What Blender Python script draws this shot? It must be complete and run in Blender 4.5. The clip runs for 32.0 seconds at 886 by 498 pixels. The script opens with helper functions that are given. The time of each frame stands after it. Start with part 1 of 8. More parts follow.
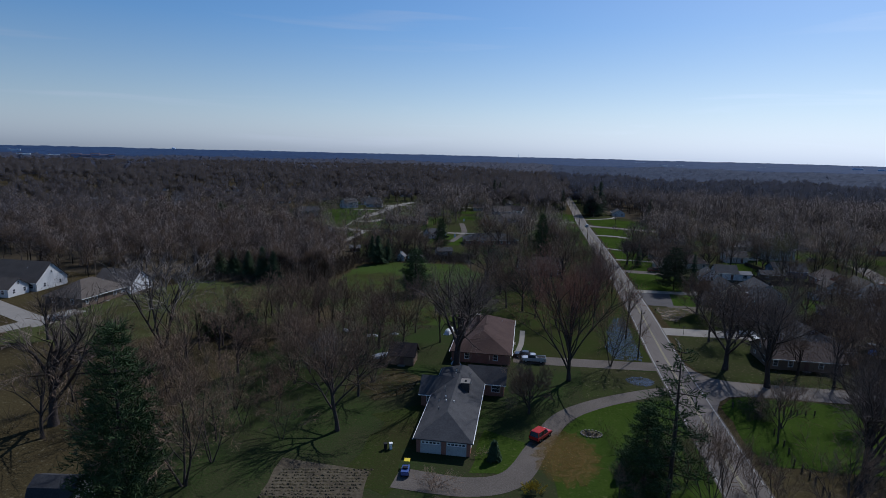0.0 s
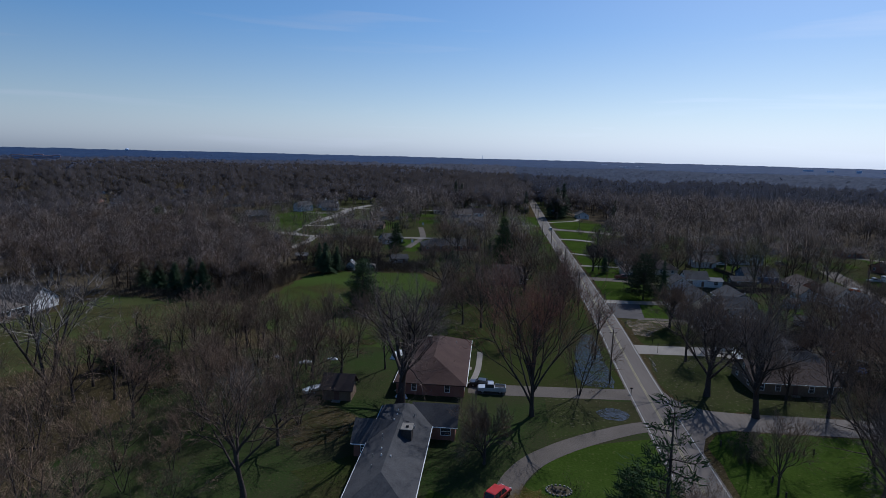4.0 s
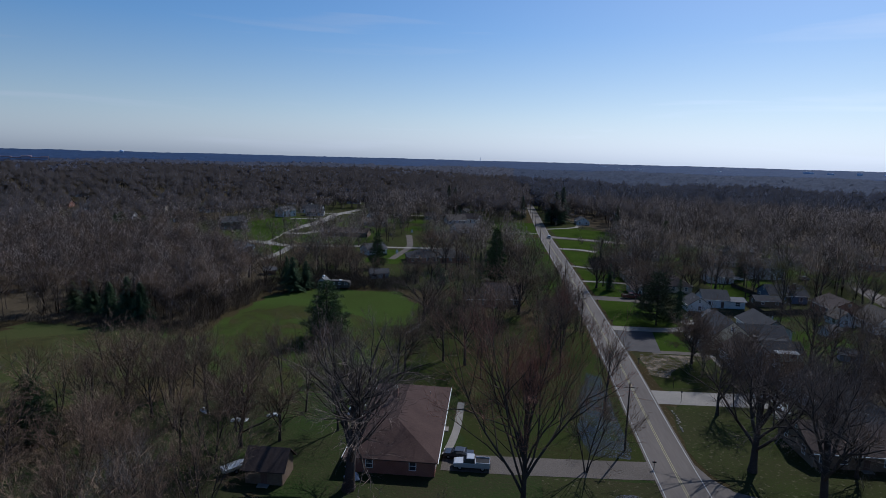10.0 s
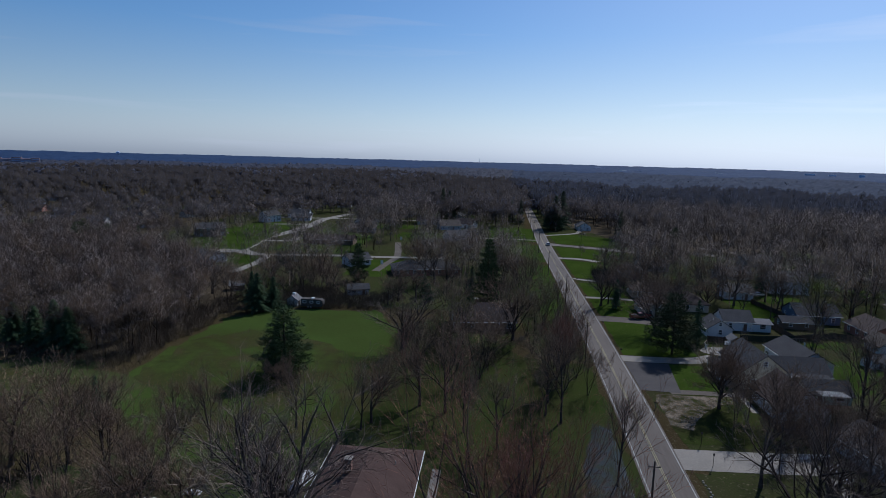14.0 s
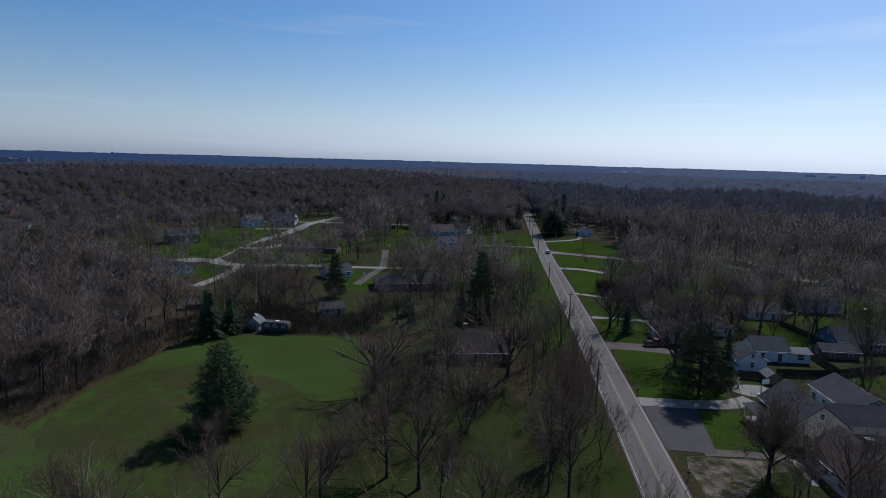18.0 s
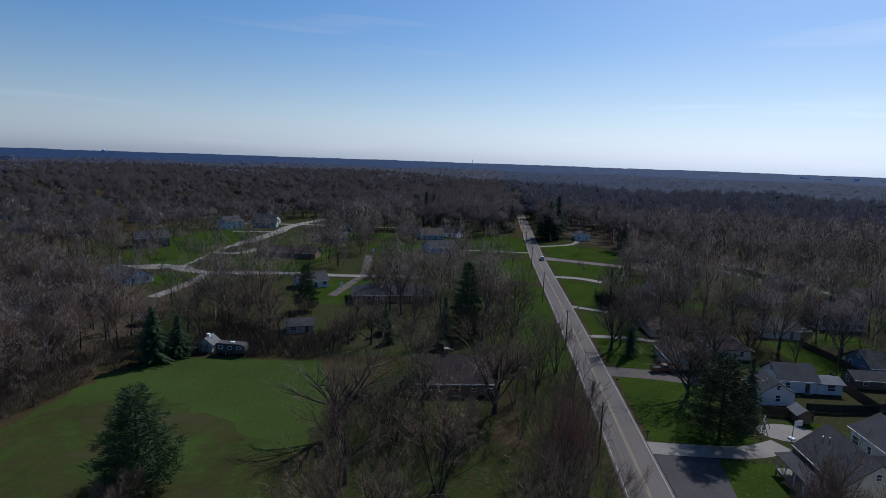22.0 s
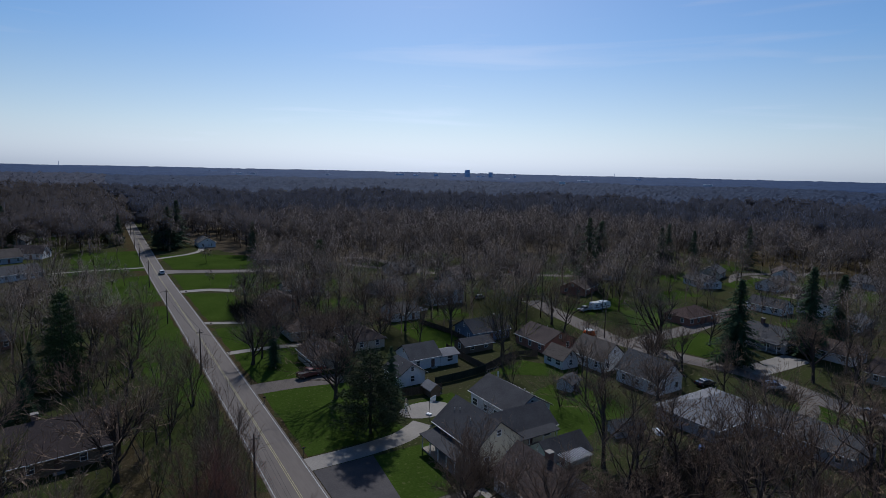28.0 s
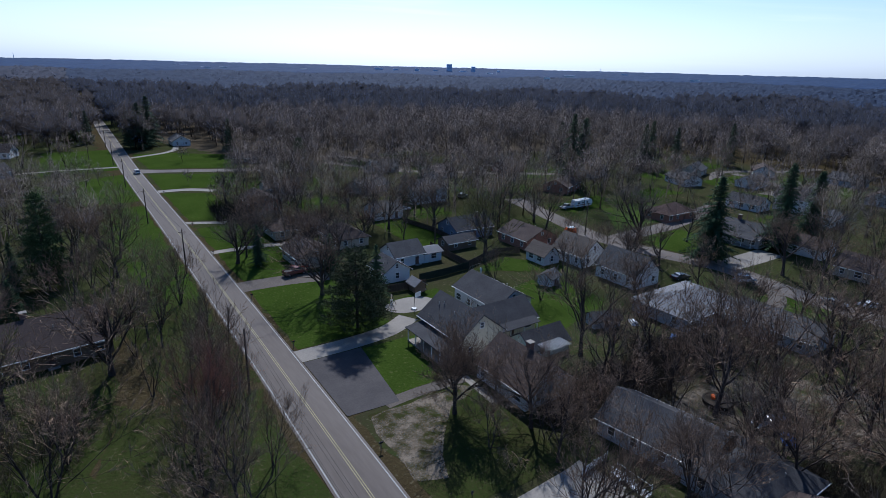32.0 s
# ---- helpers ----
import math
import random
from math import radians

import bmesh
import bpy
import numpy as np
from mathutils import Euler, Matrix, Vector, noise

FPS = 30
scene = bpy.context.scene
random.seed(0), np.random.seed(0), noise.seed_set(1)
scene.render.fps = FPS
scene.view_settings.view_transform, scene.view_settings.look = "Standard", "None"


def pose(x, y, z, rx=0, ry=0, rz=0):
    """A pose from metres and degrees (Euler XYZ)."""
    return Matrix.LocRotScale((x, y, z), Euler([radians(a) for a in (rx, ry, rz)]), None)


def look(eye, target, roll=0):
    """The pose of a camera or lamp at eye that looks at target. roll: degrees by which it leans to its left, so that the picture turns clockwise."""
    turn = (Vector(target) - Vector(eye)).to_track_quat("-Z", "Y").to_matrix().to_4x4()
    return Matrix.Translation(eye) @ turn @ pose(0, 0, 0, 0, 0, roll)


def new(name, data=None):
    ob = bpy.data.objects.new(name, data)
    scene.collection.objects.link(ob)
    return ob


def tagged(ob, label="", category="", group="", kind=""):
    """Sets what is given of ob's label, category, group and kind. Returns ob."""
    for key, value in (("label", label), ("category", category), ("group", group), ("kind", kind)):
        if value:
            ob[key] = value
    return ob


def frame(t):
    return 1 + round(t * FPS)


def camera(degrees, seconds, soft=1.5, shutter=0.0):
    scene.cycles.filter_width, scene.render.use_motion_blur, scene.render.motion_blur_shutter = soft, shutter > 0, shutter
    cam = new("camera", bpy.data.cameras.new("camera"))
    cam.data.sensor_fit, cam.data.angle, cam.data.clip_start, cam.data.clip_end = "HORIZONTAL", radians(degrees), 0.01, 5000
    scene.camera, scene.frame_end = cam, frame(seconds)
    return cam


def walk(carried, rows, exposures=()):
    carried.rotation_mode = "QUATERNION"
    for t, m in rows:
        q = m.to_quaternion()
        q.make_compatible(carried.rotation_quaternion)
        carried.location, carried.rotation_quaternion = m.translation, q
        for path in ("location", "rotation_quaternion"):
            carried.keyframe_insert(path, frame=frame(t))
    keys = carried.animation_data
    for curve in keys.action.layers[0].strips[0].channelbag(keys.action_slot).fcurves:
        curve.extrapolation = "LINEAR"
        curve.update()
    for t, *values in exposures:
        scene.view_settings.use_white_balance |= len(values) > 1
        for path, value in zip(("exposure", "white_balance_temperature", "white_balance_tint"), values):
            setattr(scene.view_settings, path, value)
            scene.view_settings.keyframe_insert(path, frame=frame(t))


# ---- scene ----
EXPOSURE, KELVIN, TINT, SKY_STRENGTH, SUN_STRENGTH = -0.40, 5800, 12, 0.105, 4.6
cam = camera(75.5, 32.0, 0.8)
# seconds, place, pitch, roll, heading
ROWS = [
    (0.0, 0.62, 1.14, 46.75, -9.56, -1.40, 8.58),
    (0.5, 0.76, 3.70, 46.64, -9.47, -1.38, 5.82),
    (1.0, 0.98, 6.17, 46.48, -9.44, -1.39, 5.30),
    (1.5, 1.30, 8.71, 46.32, -9.41, -1.38, 5.22),
    (2.0, 1.54, 11.29, 46.17, -9.36, -1.39, 5.16),
    (2.5, 1.78, 13.80, 46.01, -9.33, -1.42, 5.14),
    (4.5, 2.50, 22.28, 46.04, -9.29, -1.50, 5.05),
    (5.0, 2.67, 24.64, 46.01, -9.23, -1.54, 5.05),
    (5.5, 2.93, 26.92, 46.05, -9.22, -1.52, 5.03),
    (6.0, 3.10, 29.08, 46.20, -9.24, -1.57, 5.01),
    (6.5, 3.38, 31.18, 46.23, -9.21, -1.52, 5.01),
    (7.0, 3.58, 33.22, 46.30, -9.19, -1.52, 5.00),
    (7.5, 3.87, 35.29, 46.37, -9.17, -1.54, 5.01),
    (8.0, 4.10, 37.40, 46.43, -9.17, -1.51, 5.00),
    (8.5, 4.34, 39.64, 46.45, -9.18, -1.54, 5.01),
    (9.0, 4.57, 42.06, 46.38, -9.14, -1.57, 4.96),
    (9.5, 4.74, 44.70, 46.29, -9.13, -1.54, 4.93),
    (10.0, 4.95, 47.44, 46.30, -9.12, -1.53, 4.92),
    (10.5, 5.21, 50.24, 46.35, -9.10, -1.53, 4.90),
    (11.0, 5.48, 53.07, 46.41, -9.11, -1.52, 4.89),
    (11.5, 5.83, 56.00, 46.39, -9.07, -1.50, 4.89),
    (12.0, 6.14, 58.99, 46.38, -9.03, -1.53, 4.89),
    (12.5, 6.46, 61.97, 46.41, -9.02, -1.53, 4.90),
    (13.0, 6.74, 64.88, 46.51, -9.02, -1.54, 4.87),
    (13.5, 7.07, 67.80, 46.56, -9.00, -1.53, 4.88),
    (14.0, 7.36, 70.75, 46.67, -8.98, -1.52, 4.87),
    (14.5, 7.70, 73.75, 46.72, -8.97, -1.52, 4.85),
    (16.5, 8.46, 85.38, 47.14, -8.95, -1.62, 4.72),
    (17.0, 8.51, 88.75, 47.13, -8.95, -1.64, 4.72),
    (17.5, 8.69, 92.07, 47.00, -8.93, -1.60, 4.74),
    (18.0, 8.90, 95.28, 46.94, -8.93, -1.60, 4.72),
    (18.5, 9.27, 98.18, 46.97, -8.92, -1.58, 4.70),
    (19.0, 9.60, 100.58, 46.80, -8.91, -1.59, 4.67),
    (19.5, 9.97, 103.06, 46.73, -8.89, -1.65, 4.75),
    (20.0, 10.19, 105.67, 46.64, -9.03, -1.88, 9.20),
    (20.5, 10.60, 108.09, 46.71, -9.19, -2.05, 12.91),
    (21.0, 10.84, 110.45, 46.71, -9.22, -2.12, 13.27),
    (21.5, 10.84, 112.63, 46.62, -9.08, -2.07, 9.67),
    (22.0, 10.82, 114.53, 46.77, -8.90, -1.95, 4.23),
    (22.5, 10.61, 116.33, 46.96, -8.68, -1.74, -3.19),
    (23.0, 10.52, 118.18, 47.10, -8.44, -1.53, -10.76),
    (23.5, 10.66, 120.25, 47.12, -8.26, -1.32, -16.99),
    (24.0, 11.37, 121.98, 47.15, -8.13, -1.20, -20.57),
    (24.5, 11.81, 123.17, 46.95, -8.00, -0.93, -26.69),
    (25.0, 12.20, 123.43, 46.85, -7.97, -0.99, -27.68),
    (25.5, 12.45, 123.60, 46.78, -7.92, -1.01, -29.60),
    (27.5, 12.26, 123.95, 46.84, -7.86, -1.19, -32.06),
    (28.0, 12.25, 124.01, 46.82, -7.85, -1.26, -32.29),
    (28.5, 12.19, 124.05, 46.80, -7.87, -1.26, -32.51),
    (29.0, 12.14, 124.10, 46.74, -8.34, -1.27, -32.79),
    (29.5, 12.11, 124.10, 46.70, -9.82, -1.29, -33.04),
    (30.0, 12.12, 124.12, 46.64, -11.36, -1.31, -33.36),
    (30.5, 12.14, 124.16, 46.56, -12.93, -1.33, -33.68),
    (31.0, 12.12, 124.26, 46.47, -14.58, -1.32, -33.90),
    (31.5, 12.11, 124.35, 46.45, -16.29, -1.36, -34.02),
    (32.0, 12.13, 124.46, 46.41, -17.85, -1.36, -34.11),
]
walk(cam, [(t, pose(x, y, z, 90 + pitch, roll, yaw)) for t, x, y, z, pitch, roll, yaw in ROWS], [(0.0, EXPOSURE + 0.04, KELVIN - 130, TINT), (20.0, EXPOSURE + 0.05, KELVIN - 130, TINT), (21.0, EXPOSURE + 0.12, KELVIN - 100, TINT), (22.2, EXPOSURE + 0.06, KELVIN - 80, TINT), (24.5, EXPOSURE, KELVIN, TINT), (30.4, EXPOSURE, KELVIN, TINT), (31.0, EXPOSURE + 0.16, KELVIN, TINT), (31.5, EXPOSURE + 0.32, KELVIN - 60, TINT), (32.0, EXPOSURE + 0.57, KELVIN - 300, TINT)])

# ---- sky and sun ----
SUN_AZ, SUN_EL = 30.0, 43.0
world = bpy.data.worlds.new("sky")
scene.world = world
world.use_nodes = True
wt = world.node_tree
wt.nodes.clear()
w_out, w_bg = wt.nodes.new("ShaderNodeOutputWorld"), wt.nodes.new("ShaderNodeBackground")
sky = wt.nodes.new("ShaderNodeTexSky")
sky.sky_type, sky.sun_disc = "NISHITA", False
sky.sun_elevation, sky.sun_rotation = radians(SUN_EL), radians(SUN_AZ)
sky.air_density, sky.dust_density, sky.ozone_density = 1.0, 0.65, 3.5
w_bg.inputs["Strength"].default_value = SKY_STRENGTH
# thin pale haze low over the horizon, and faint streaks of high cloud
way, part_z = wt.nodes.new("ShaderNodeTexCoord"), wt.nodes.new("ShaderNodeSeparateXYZ")
wt.links.new(way.outputs["Generated"], part_z.inputs[0])
haze = wt.nodes.new("ShaderNodeValToRGB")
haze.color_ramp.elements[0].position, haze.color_ramp.elements[0].color = 0.0, (0.85, 0.85, 0.85, 1)
haze.color_ramp.elements[1].position, haze.color_ramp.elements[1].color = 0.20, (0, 0, 0, 1)
mid_stop = haze.color_ramp.elements.new(0.07)
mid_stop.color = (0.42, 0.42, 0.42, 1)
wt.links.new(part_z.outputs[2], haze.inputs[0])
grey = wt.nodes.new("ShaderNodeRGBToBW")
deep = wt.nodes.new("ShaderNodeHueSaturation")
deep.inputs["Saturation"].default_value = 1.22
wt.links.new(sky.outputs[0], deep.inputs["Color"])
wt.links.new(sky.outputs[0], grey.inputs[0])
pale = wt.nodes.new("ShaderNodeMix")
pale.data_type, pale.blend_type = "RGBA", "MULTIPLY"
pale.inputs[0].default_value = 1.0
pale.inputs[6].default_value = (0.93, 1.05, 1.20, 1)
wt.links.new(grey.outputs[0], pale.inputs[7])
hazed = wt.nodes.new("ShaderNodeMix")
hazed.data_type = "RGBA"
wt.links.new(haze.outputs[0], hazed.inputs[0])
wt.links.new(deep.outputs[0], hazed.inputs[6])
wt.links.new(pale.outputs[2], hazed.inputs[7])
stretch_sky = wt.nodes.new("ShaderNodeMapping")
stretch_sky.inputs["Scale"].default_value = (2.0, 2.0, 26.0)
wt.links.new(way.outputs["Generated"], stretch_sky.inputs["Vector"])
cirrus = wt.nodes.new("ShaderNodeTexNoise")
cirrus.inputs["Scale"].default_value, cirrus.inputs["Detail"].default_value, cirrus.inputs["Distortion"].default_value = 1.3, 5, 0.6
wt.links.new(stretch_sky.outputs["Vector"], cirrus.inputs["Vector"])
veil = wt.nodes.new("ShaderNodeMapRange")
veil.inputs["From Min"].default_value, veil.inputs["From Max"].default_value = 0.56, 0.80
veil.inputs["To Max"].default_value = 0.28
wt.links.new(cirrus.outputs["Fac"], veil.inputs["Value"])
clouded = wt.nodes.new("ShaderNodeMix")
clouded.data_type = "RGBA"
wt.links.new(veil.outputs[0], clouded.inputs[0])
wt.links.new(hazed.outputs[2], clouded.inputs[6])
lit = wt.nodes.new("ShaderNodeMix")
lit.data_type, lit.blend_type = "RGBA", "MULTIPLY"
lit.inputs[0].default_value = 1.0
lit.inputs[6].default_value = (1.25, 1.30, 1.45, 1)
wt.links.new(grey.outputs[0], lit.inputs[7])
wt.links.new(lit.outputs[2], clouded.inputs[7])
wt.links.new(clouded.outputs[2], w_bg.inputs["Color"])
wt.links.new(w_bg.outputs[0], w_out.inputs["Surface"])
sun_data = bpy.data.lights.new("sun", "SUN")
sun_data.energy, sun_data.angle, sun_data.color = SUN_STRENGTH, radians(0.53), (1.0, 0.95, 0.87)
sun = new("sun", sun_data)
_a, _e = radians(SUN_AZ), radians(SUN_EL)
SUN_WAY = Vector((math.sin(_a) * math.cos(_e), math.cos(_a) * math.cos(_e), math.sin(_e)))
sun.matrix_world = look(SUN_WAY * 100, (0, 0, 0))


# ---- materials ----
def mat(name, dark, light, big=0.15, fine=3.0, mix=0.5, rough=0.85, metal=0.0, bump=0.0, vary=0.0, stretch=None, coat=0.0, spec=0.08, speck=None):
    """A surface whose colour wanders between dark and light at a large and a fine scale (cycles per metre)."""
    m = bpy.data.materials.new(name)
    m.use_nodes = True
    nt = m.node_tree
    bsdf = nt.nodes["Principled BSDF"]
    bsdf.inputs["Roughness"].default_value, bsdf.inputs["Metallic"].default_value = rough, metal
    bsdf.inputs["Coat Weight"].default_value = coat
    bsdf.inputs["Specular IOR Level"].default_value = spec
    geo = nt.nodes.new("ShaderNodeNewGeometry")
    where = geo.outputs["Position"]
    if stretch:
        mp = nt.nodes.new("ShaderNodeMapping")
        mp.inputs["Scale"].default_value = stretch
        nt.links.new(where, mp.inputs["Vector"])
        where = mp.outputs["Vector"]
    n1, n2 = nt.nodes.new("ShaderNodeTexNoise"), nt.nodes.new("ShaderNodeTexNoise")
    n1.inputs["Scale"].default_value, n1.inputs["Detail"].default_value = big, 4
    n2.inputs["Scale"].default_value, n2.inputs["Detail"].default_value = fine, 3
    for n in (n1, n2):
        nt.links.new(where, n.inputs["Vector"])
    r1, r2 = nt.nodes.new("ShaderNodeMapRange"), nt.nodes.new("ShaderNodeMapRange")
    for r, n in ((r1, n1), (r2, n2)):
        r.inputs["From Min"].default_value, r.inputs["From Max"].default_value = 0.32, 0.68
        nt.links.new(n.outputs["Fac"], r.inputs["Value"])
    mx = nt.nodes.new("ShaderNodeMix")
    mx.inputs[0].default_value = mix
    nt.links.new(r1.outputs[0], mx.inputs[2])
    nt.links.new(r2.outputs[0], mx.inputs[3])
    fac = mx.outputs[0]
    if vary:
        info, add = nt.nodes.new("ShaderNodeObjectInfo"), nt.nodes.new("ShaderNodeMath")
        add.operation = "MULTIPLY_ADD"
        nt.links.new(info.outputs["Random"], add.inputs[0])
        add.inputs[1].default_value = vary
        sub = nt.nodes.new("ShaderNodeMath")
        sub.operation = "SUBTRACT"
        nt.links.new(fac, sub.inputs[0])
        sub.inputs[1].default_value = vary * 0.5
        nt.links.new(sub.outputs[0], add.inputs[2])
        add.use_clamp = True
        fac = add.outputs[0]
    col = nt.nodes.new("ShaderNodeMix")
    col.data_type = "RGBA"
    col.inputs[6].default_value, col.inputs[7].default_value = (*dark, 1), (*light, 1)
    nt.links.new(fac, col.inputs[0])
    colour = col.outputs[2]
    if speck:
        size, share, tone = speck
        n3, r3, sp = nt.nodes.new("ShaderNodeTexNoise"), nt.nodes.new("ShaderNodeMapRange"), nt.nodes.new("ShaderNodeMix")
        n3.inputs["Scale"].default_value, n3.inputs["Detail"].default_value = size, 2
        nt.links.new(where, n3.inputs["Vector"])
        r3.inputs["From Min"].default_value, r3.inputs["From Max"].default_value = 0.60, 0.72
        r3.inputs["To Max"].default_value = share
        nt.links.new(n3.outputs["Fac"], r3.inputs["Value"])
        sp.data_type = "RGBA"
        sp.inputs[7].default_value = (*tone, 1)
        nt.links.new(r3.outputs[0], sp.inputs[0])
        nt.links.new(colour, sp.inputs[6])
        colour = sp.outputs[2]
    nt.links.new(colour, bsdf.inputs["Base Color"])
    if bump:
        b = nt.nodes.new("ShaderNodeBump")
        b.inputs["Strength"].default_value, b.inputs["Distance"].default_value = 1.0, bump
        nt.links.new(n2.outputs["Fac"], b.inputs["Height"])
        nt.links.new(b.outputs[0], bsdf.inputs["Normal"])
    return m


def courses(m, spacing, depth, axis="z"):
    """Adds the relief and the dark lines of lapped courses (siding, shingles) to a material."""
    nt = m.node_tree
    bsdf = nt.nodes["Principled BSDF"]
    geo, sep = nt.nodes.new("ShaderNodeNewGeometry"), nt.nodes.new("ShaderNodeSeparateXYZ")
    nt.links.new(geo.outputs["Position"], sep.inputs[0])
    mul, fr = nt.nodes.new("ShaderNodeMath"), nt.nodes.new("ShaderNodeMath")
    mul.operation, fr.operation = "MULTIPLY", "FRACT"
    mul.inputs[1].default_value = 1.0 / spacing
    nt.links.new(sep.outputs[2], mul.inputs[0])
    nt.links.new(mul.outputs[0], fr.inputs[0])
    b = nt.nodes.new("ShaderNodeBump")
    b.inputs["Strength"].default_value, b.inputs["Distance"].default_value = 0.8, depth
    b.invert = True
    nt.links.new(fr.outputs[0], b.inputs["Height"])
    nt.links.new(b.outputs[0], bsdf.inputs["Normal"])
    return m


def glass(name, tint=(0.03, 0.035, 0.045)):
    m = mat(name, tint, tuple(c * 1.6 for c in tint), 0.5, 4, 0.3, 0.06, spec=0.8)
    return m


def gauzy(m, scale, low, high, thin=0.0, dense=1.0):
    """Opens a material with a mesh of small gaps, as fine twigs leave them: its cover goes from thin to dense as the grain goes from low to high."""
    nt = m.node_tree
    out = next(x for x in nt.nodes if x.type == "OUTPUT_MATERIAL")
    src = out.inputs["Surface"].links[0].from_socket
    geo = nt.nodes.new("ShaderNodeNewGeometry")
    noise = nt.nodes.new("ShaderNodeTexNoise")
    noise.inputs["Scale"].default_value = scale
    noise.inputs["Detail"].default_value = 4.0
    noise.inputs["Roughness"].default_value = 0.7
    nt.links.new(geo.outputs["Position"], noise.inputs["Vector"])
    cover = nt.nodes.new("ShaderNodeMapRange")
    for key, value in (("From Min", low), ("From Max", high), ("To Min", thin), ("To Max", dense)):
        cover.inputs[key].default_value = value
    nt.links.new(noise.outputs["Fac"], cover.inputs["Value"])
    clear, mix = nt.nodes.new("ShaderNodeBsdfTransparent"), nt.nodes.new("ShaderNodeMixShader")
    nt.links.new(cover.outputs[0], mix.inputs["Fac"])
    nt.links.new(clear.outputs["BSDF"], mix.inputs[1])
    nt.links.new(src, mix.inputs[2])
    nt.links.new(mix.outputs["Shader"], out.inputs["Surface"])
    return m


M_GROUND = mat("rough_grass", (0.0346, 0.0252, 0.0141), (0.0610, 0.0503, 0.0243), 0.045, 2.6, 0.45, 0.95, bump=0.15, spec=0.0, speck=(1.5, 0.55, (0.13, 0.115, 0.075)))
M_LAWN = mat("spring_lawn", (0.0212, 0.0372, 0.0066), (0.0410, 0.0644, 0.0116), 0.09, 2.6, 0.5, 0.95, bump=0.06, spec=0.0, speck=(1.4, 0.40, (0.10, 0.10, 0.04)))
M_MEADOW = mat("meadow_grass", (0.0330, 0.0400, 0.0115), (0.0480, 0.0800, 0.0180), 0.04, 2.6, 0.5, 0.95, bump=0.08, spec=0.0, speck=(1.6, 0.4, (0.095, 0.10, 0.045)))
M_STRAW = mat("old_straw", (0.0480, 0.0400, 0.0250), (0.1000, 0.0840, 0.0507), 0.3, 2.5, 0.6, 0.95, spec=0.0)
M_DRY = gauzy(mat("dry_grass", (0.0994, 0.0684, 0.0256), (0.1680, 0.1140, 0.0412), 0.15, 2.0, 0.5, 0.95, bump=0.08, spec=0.0), 1.3, 0.28, 0.62, 0.0, 0.42)
M_LITTER = mat("leaf_litter", (0.0386, 0.0309, 0.0211), (0.0878, 0.0716, 0.0491), 0.05, 2.6, 0.5, 0.95, bump=0.1, spec=0.0, speck=(1.8, 0.5, (0.20, 0.17, 0.12)))
M_LEAFY = gauzy(mat("trodden_leaves", (0.0975, 0.0806, 0.0598), (0.1950, 0.1638, 0.1274), 0.3, 3.0, 0.6, 0.95, spec=0.0), 0.35, 0.38, 0.62)
M_SOIL = mat("garden_soil", (0.0429, 0.0331, 0.0234), (0.1014, 0.0858, 0.0585), 0.2, 1.5, 0.6, 0.95, bump=0.12)
M_ROAD = mat("worn_asphalt", (0.0965, 0.0826, 0.0728), (0.1432, 0.1239, 0.1091), 0.12, 2.5, 0.35, 0.85, stretch=(1, 0.12, 1))
M_ASPHALT = mat("dark_asphalt", (0.0428, 0.0396, 0.0410), (0.0700, 0.0634, 0.0621), 0.3, 4, 0.4, 0.8)
M_CONCRETE = mat("concrete", (0.1782, 0.1647, 0.1444), (0.2515, 0.2297, 0.2022), 0.25, 3, 0.5, 0.9)
M_GRAVEL = mat("gravel", (0.0720, 0.0622, 0.0527), (0.1297, 0.1113, 0.0962), 0.15, 5, 0.6, 0.95, bump=0.05)
M_WHITE_LINE = mat("white_road_paint", (0.2400, 0.2400, 0.2304), (0.3456, 0.3456, 0.3360), 0.5, 6, 0.6, 0.8)
M_YELLOW_LINE = mat("yellow_road_paint", (0.2302, 0.2020, 0.1105), (0.3171, 0.2894, 0.1768), 0.5, 6, 0.6, 0.8)
M_WATER = mat("flood_water", (0.010, 0.012, 0.014), (0.016, 0.018, 0.020), 0.2, 2, 0.3, 0.22, spec=0.3)

M_BARK = mat("grey_brown_bark", (0.0362, 0.0286, 0.0253), (0.0824, 0.0667, 0.0599), 0.4, 6, 0.5, 0.95, bump=0.03, vary=0.3)
M_TWIG = mat("brown_twigs", (0.1298, 0.0889, 0.0617), (0.2725, 0.1893, 0.1288), 0.08, 1.0, 0.4, 0.9, vary=0.6)
M_TWIG_DARK = mat("dark_brown_twigs", (0.1053, 0.0802, 0.0660), (0.2194, 0.1693, 0.1375), 0.08, 1.0, 0.4, 0.9, vary=0.5)
M_TWIG_RED = mat("reddish_budding_twigs", (0.1800, 0.0880, 0.0630), (0.2880, 0.1450, 0.1008), 0.08, 1.0, 0.4, 0.9, vary=0.4)
M_TWIG_PALE = mat("pale_grey_twigs", (0.1425, 0.1237, 0.1125), (0.2475, 0.2175, 0.1988), 0.08, 1.0, 0.4, 0.9, vary=0.4)
M_TWIG_OLIVE = mat("olive_budding_twigs", (0.115, 0.105, 0.040), (0.185, 0.165, 0.062), 0.08, 1.0, 0.4, 0.9, vary=0.4)
M_BLOOM = mat("yellow_blossom", (0.22, 0.16, 0.015), (0.42, 0.31, 0.03), 0.3, 2.5, 0.5, 0.9, vary=0.3)
M_NEEDLE = mat("spruce_needles", (0.0189, 0.0358, 0.0180), (0.0505, 0.0821, 0.0387), 0.3, 2.5, 0.6, 0.9, vary=0.3)
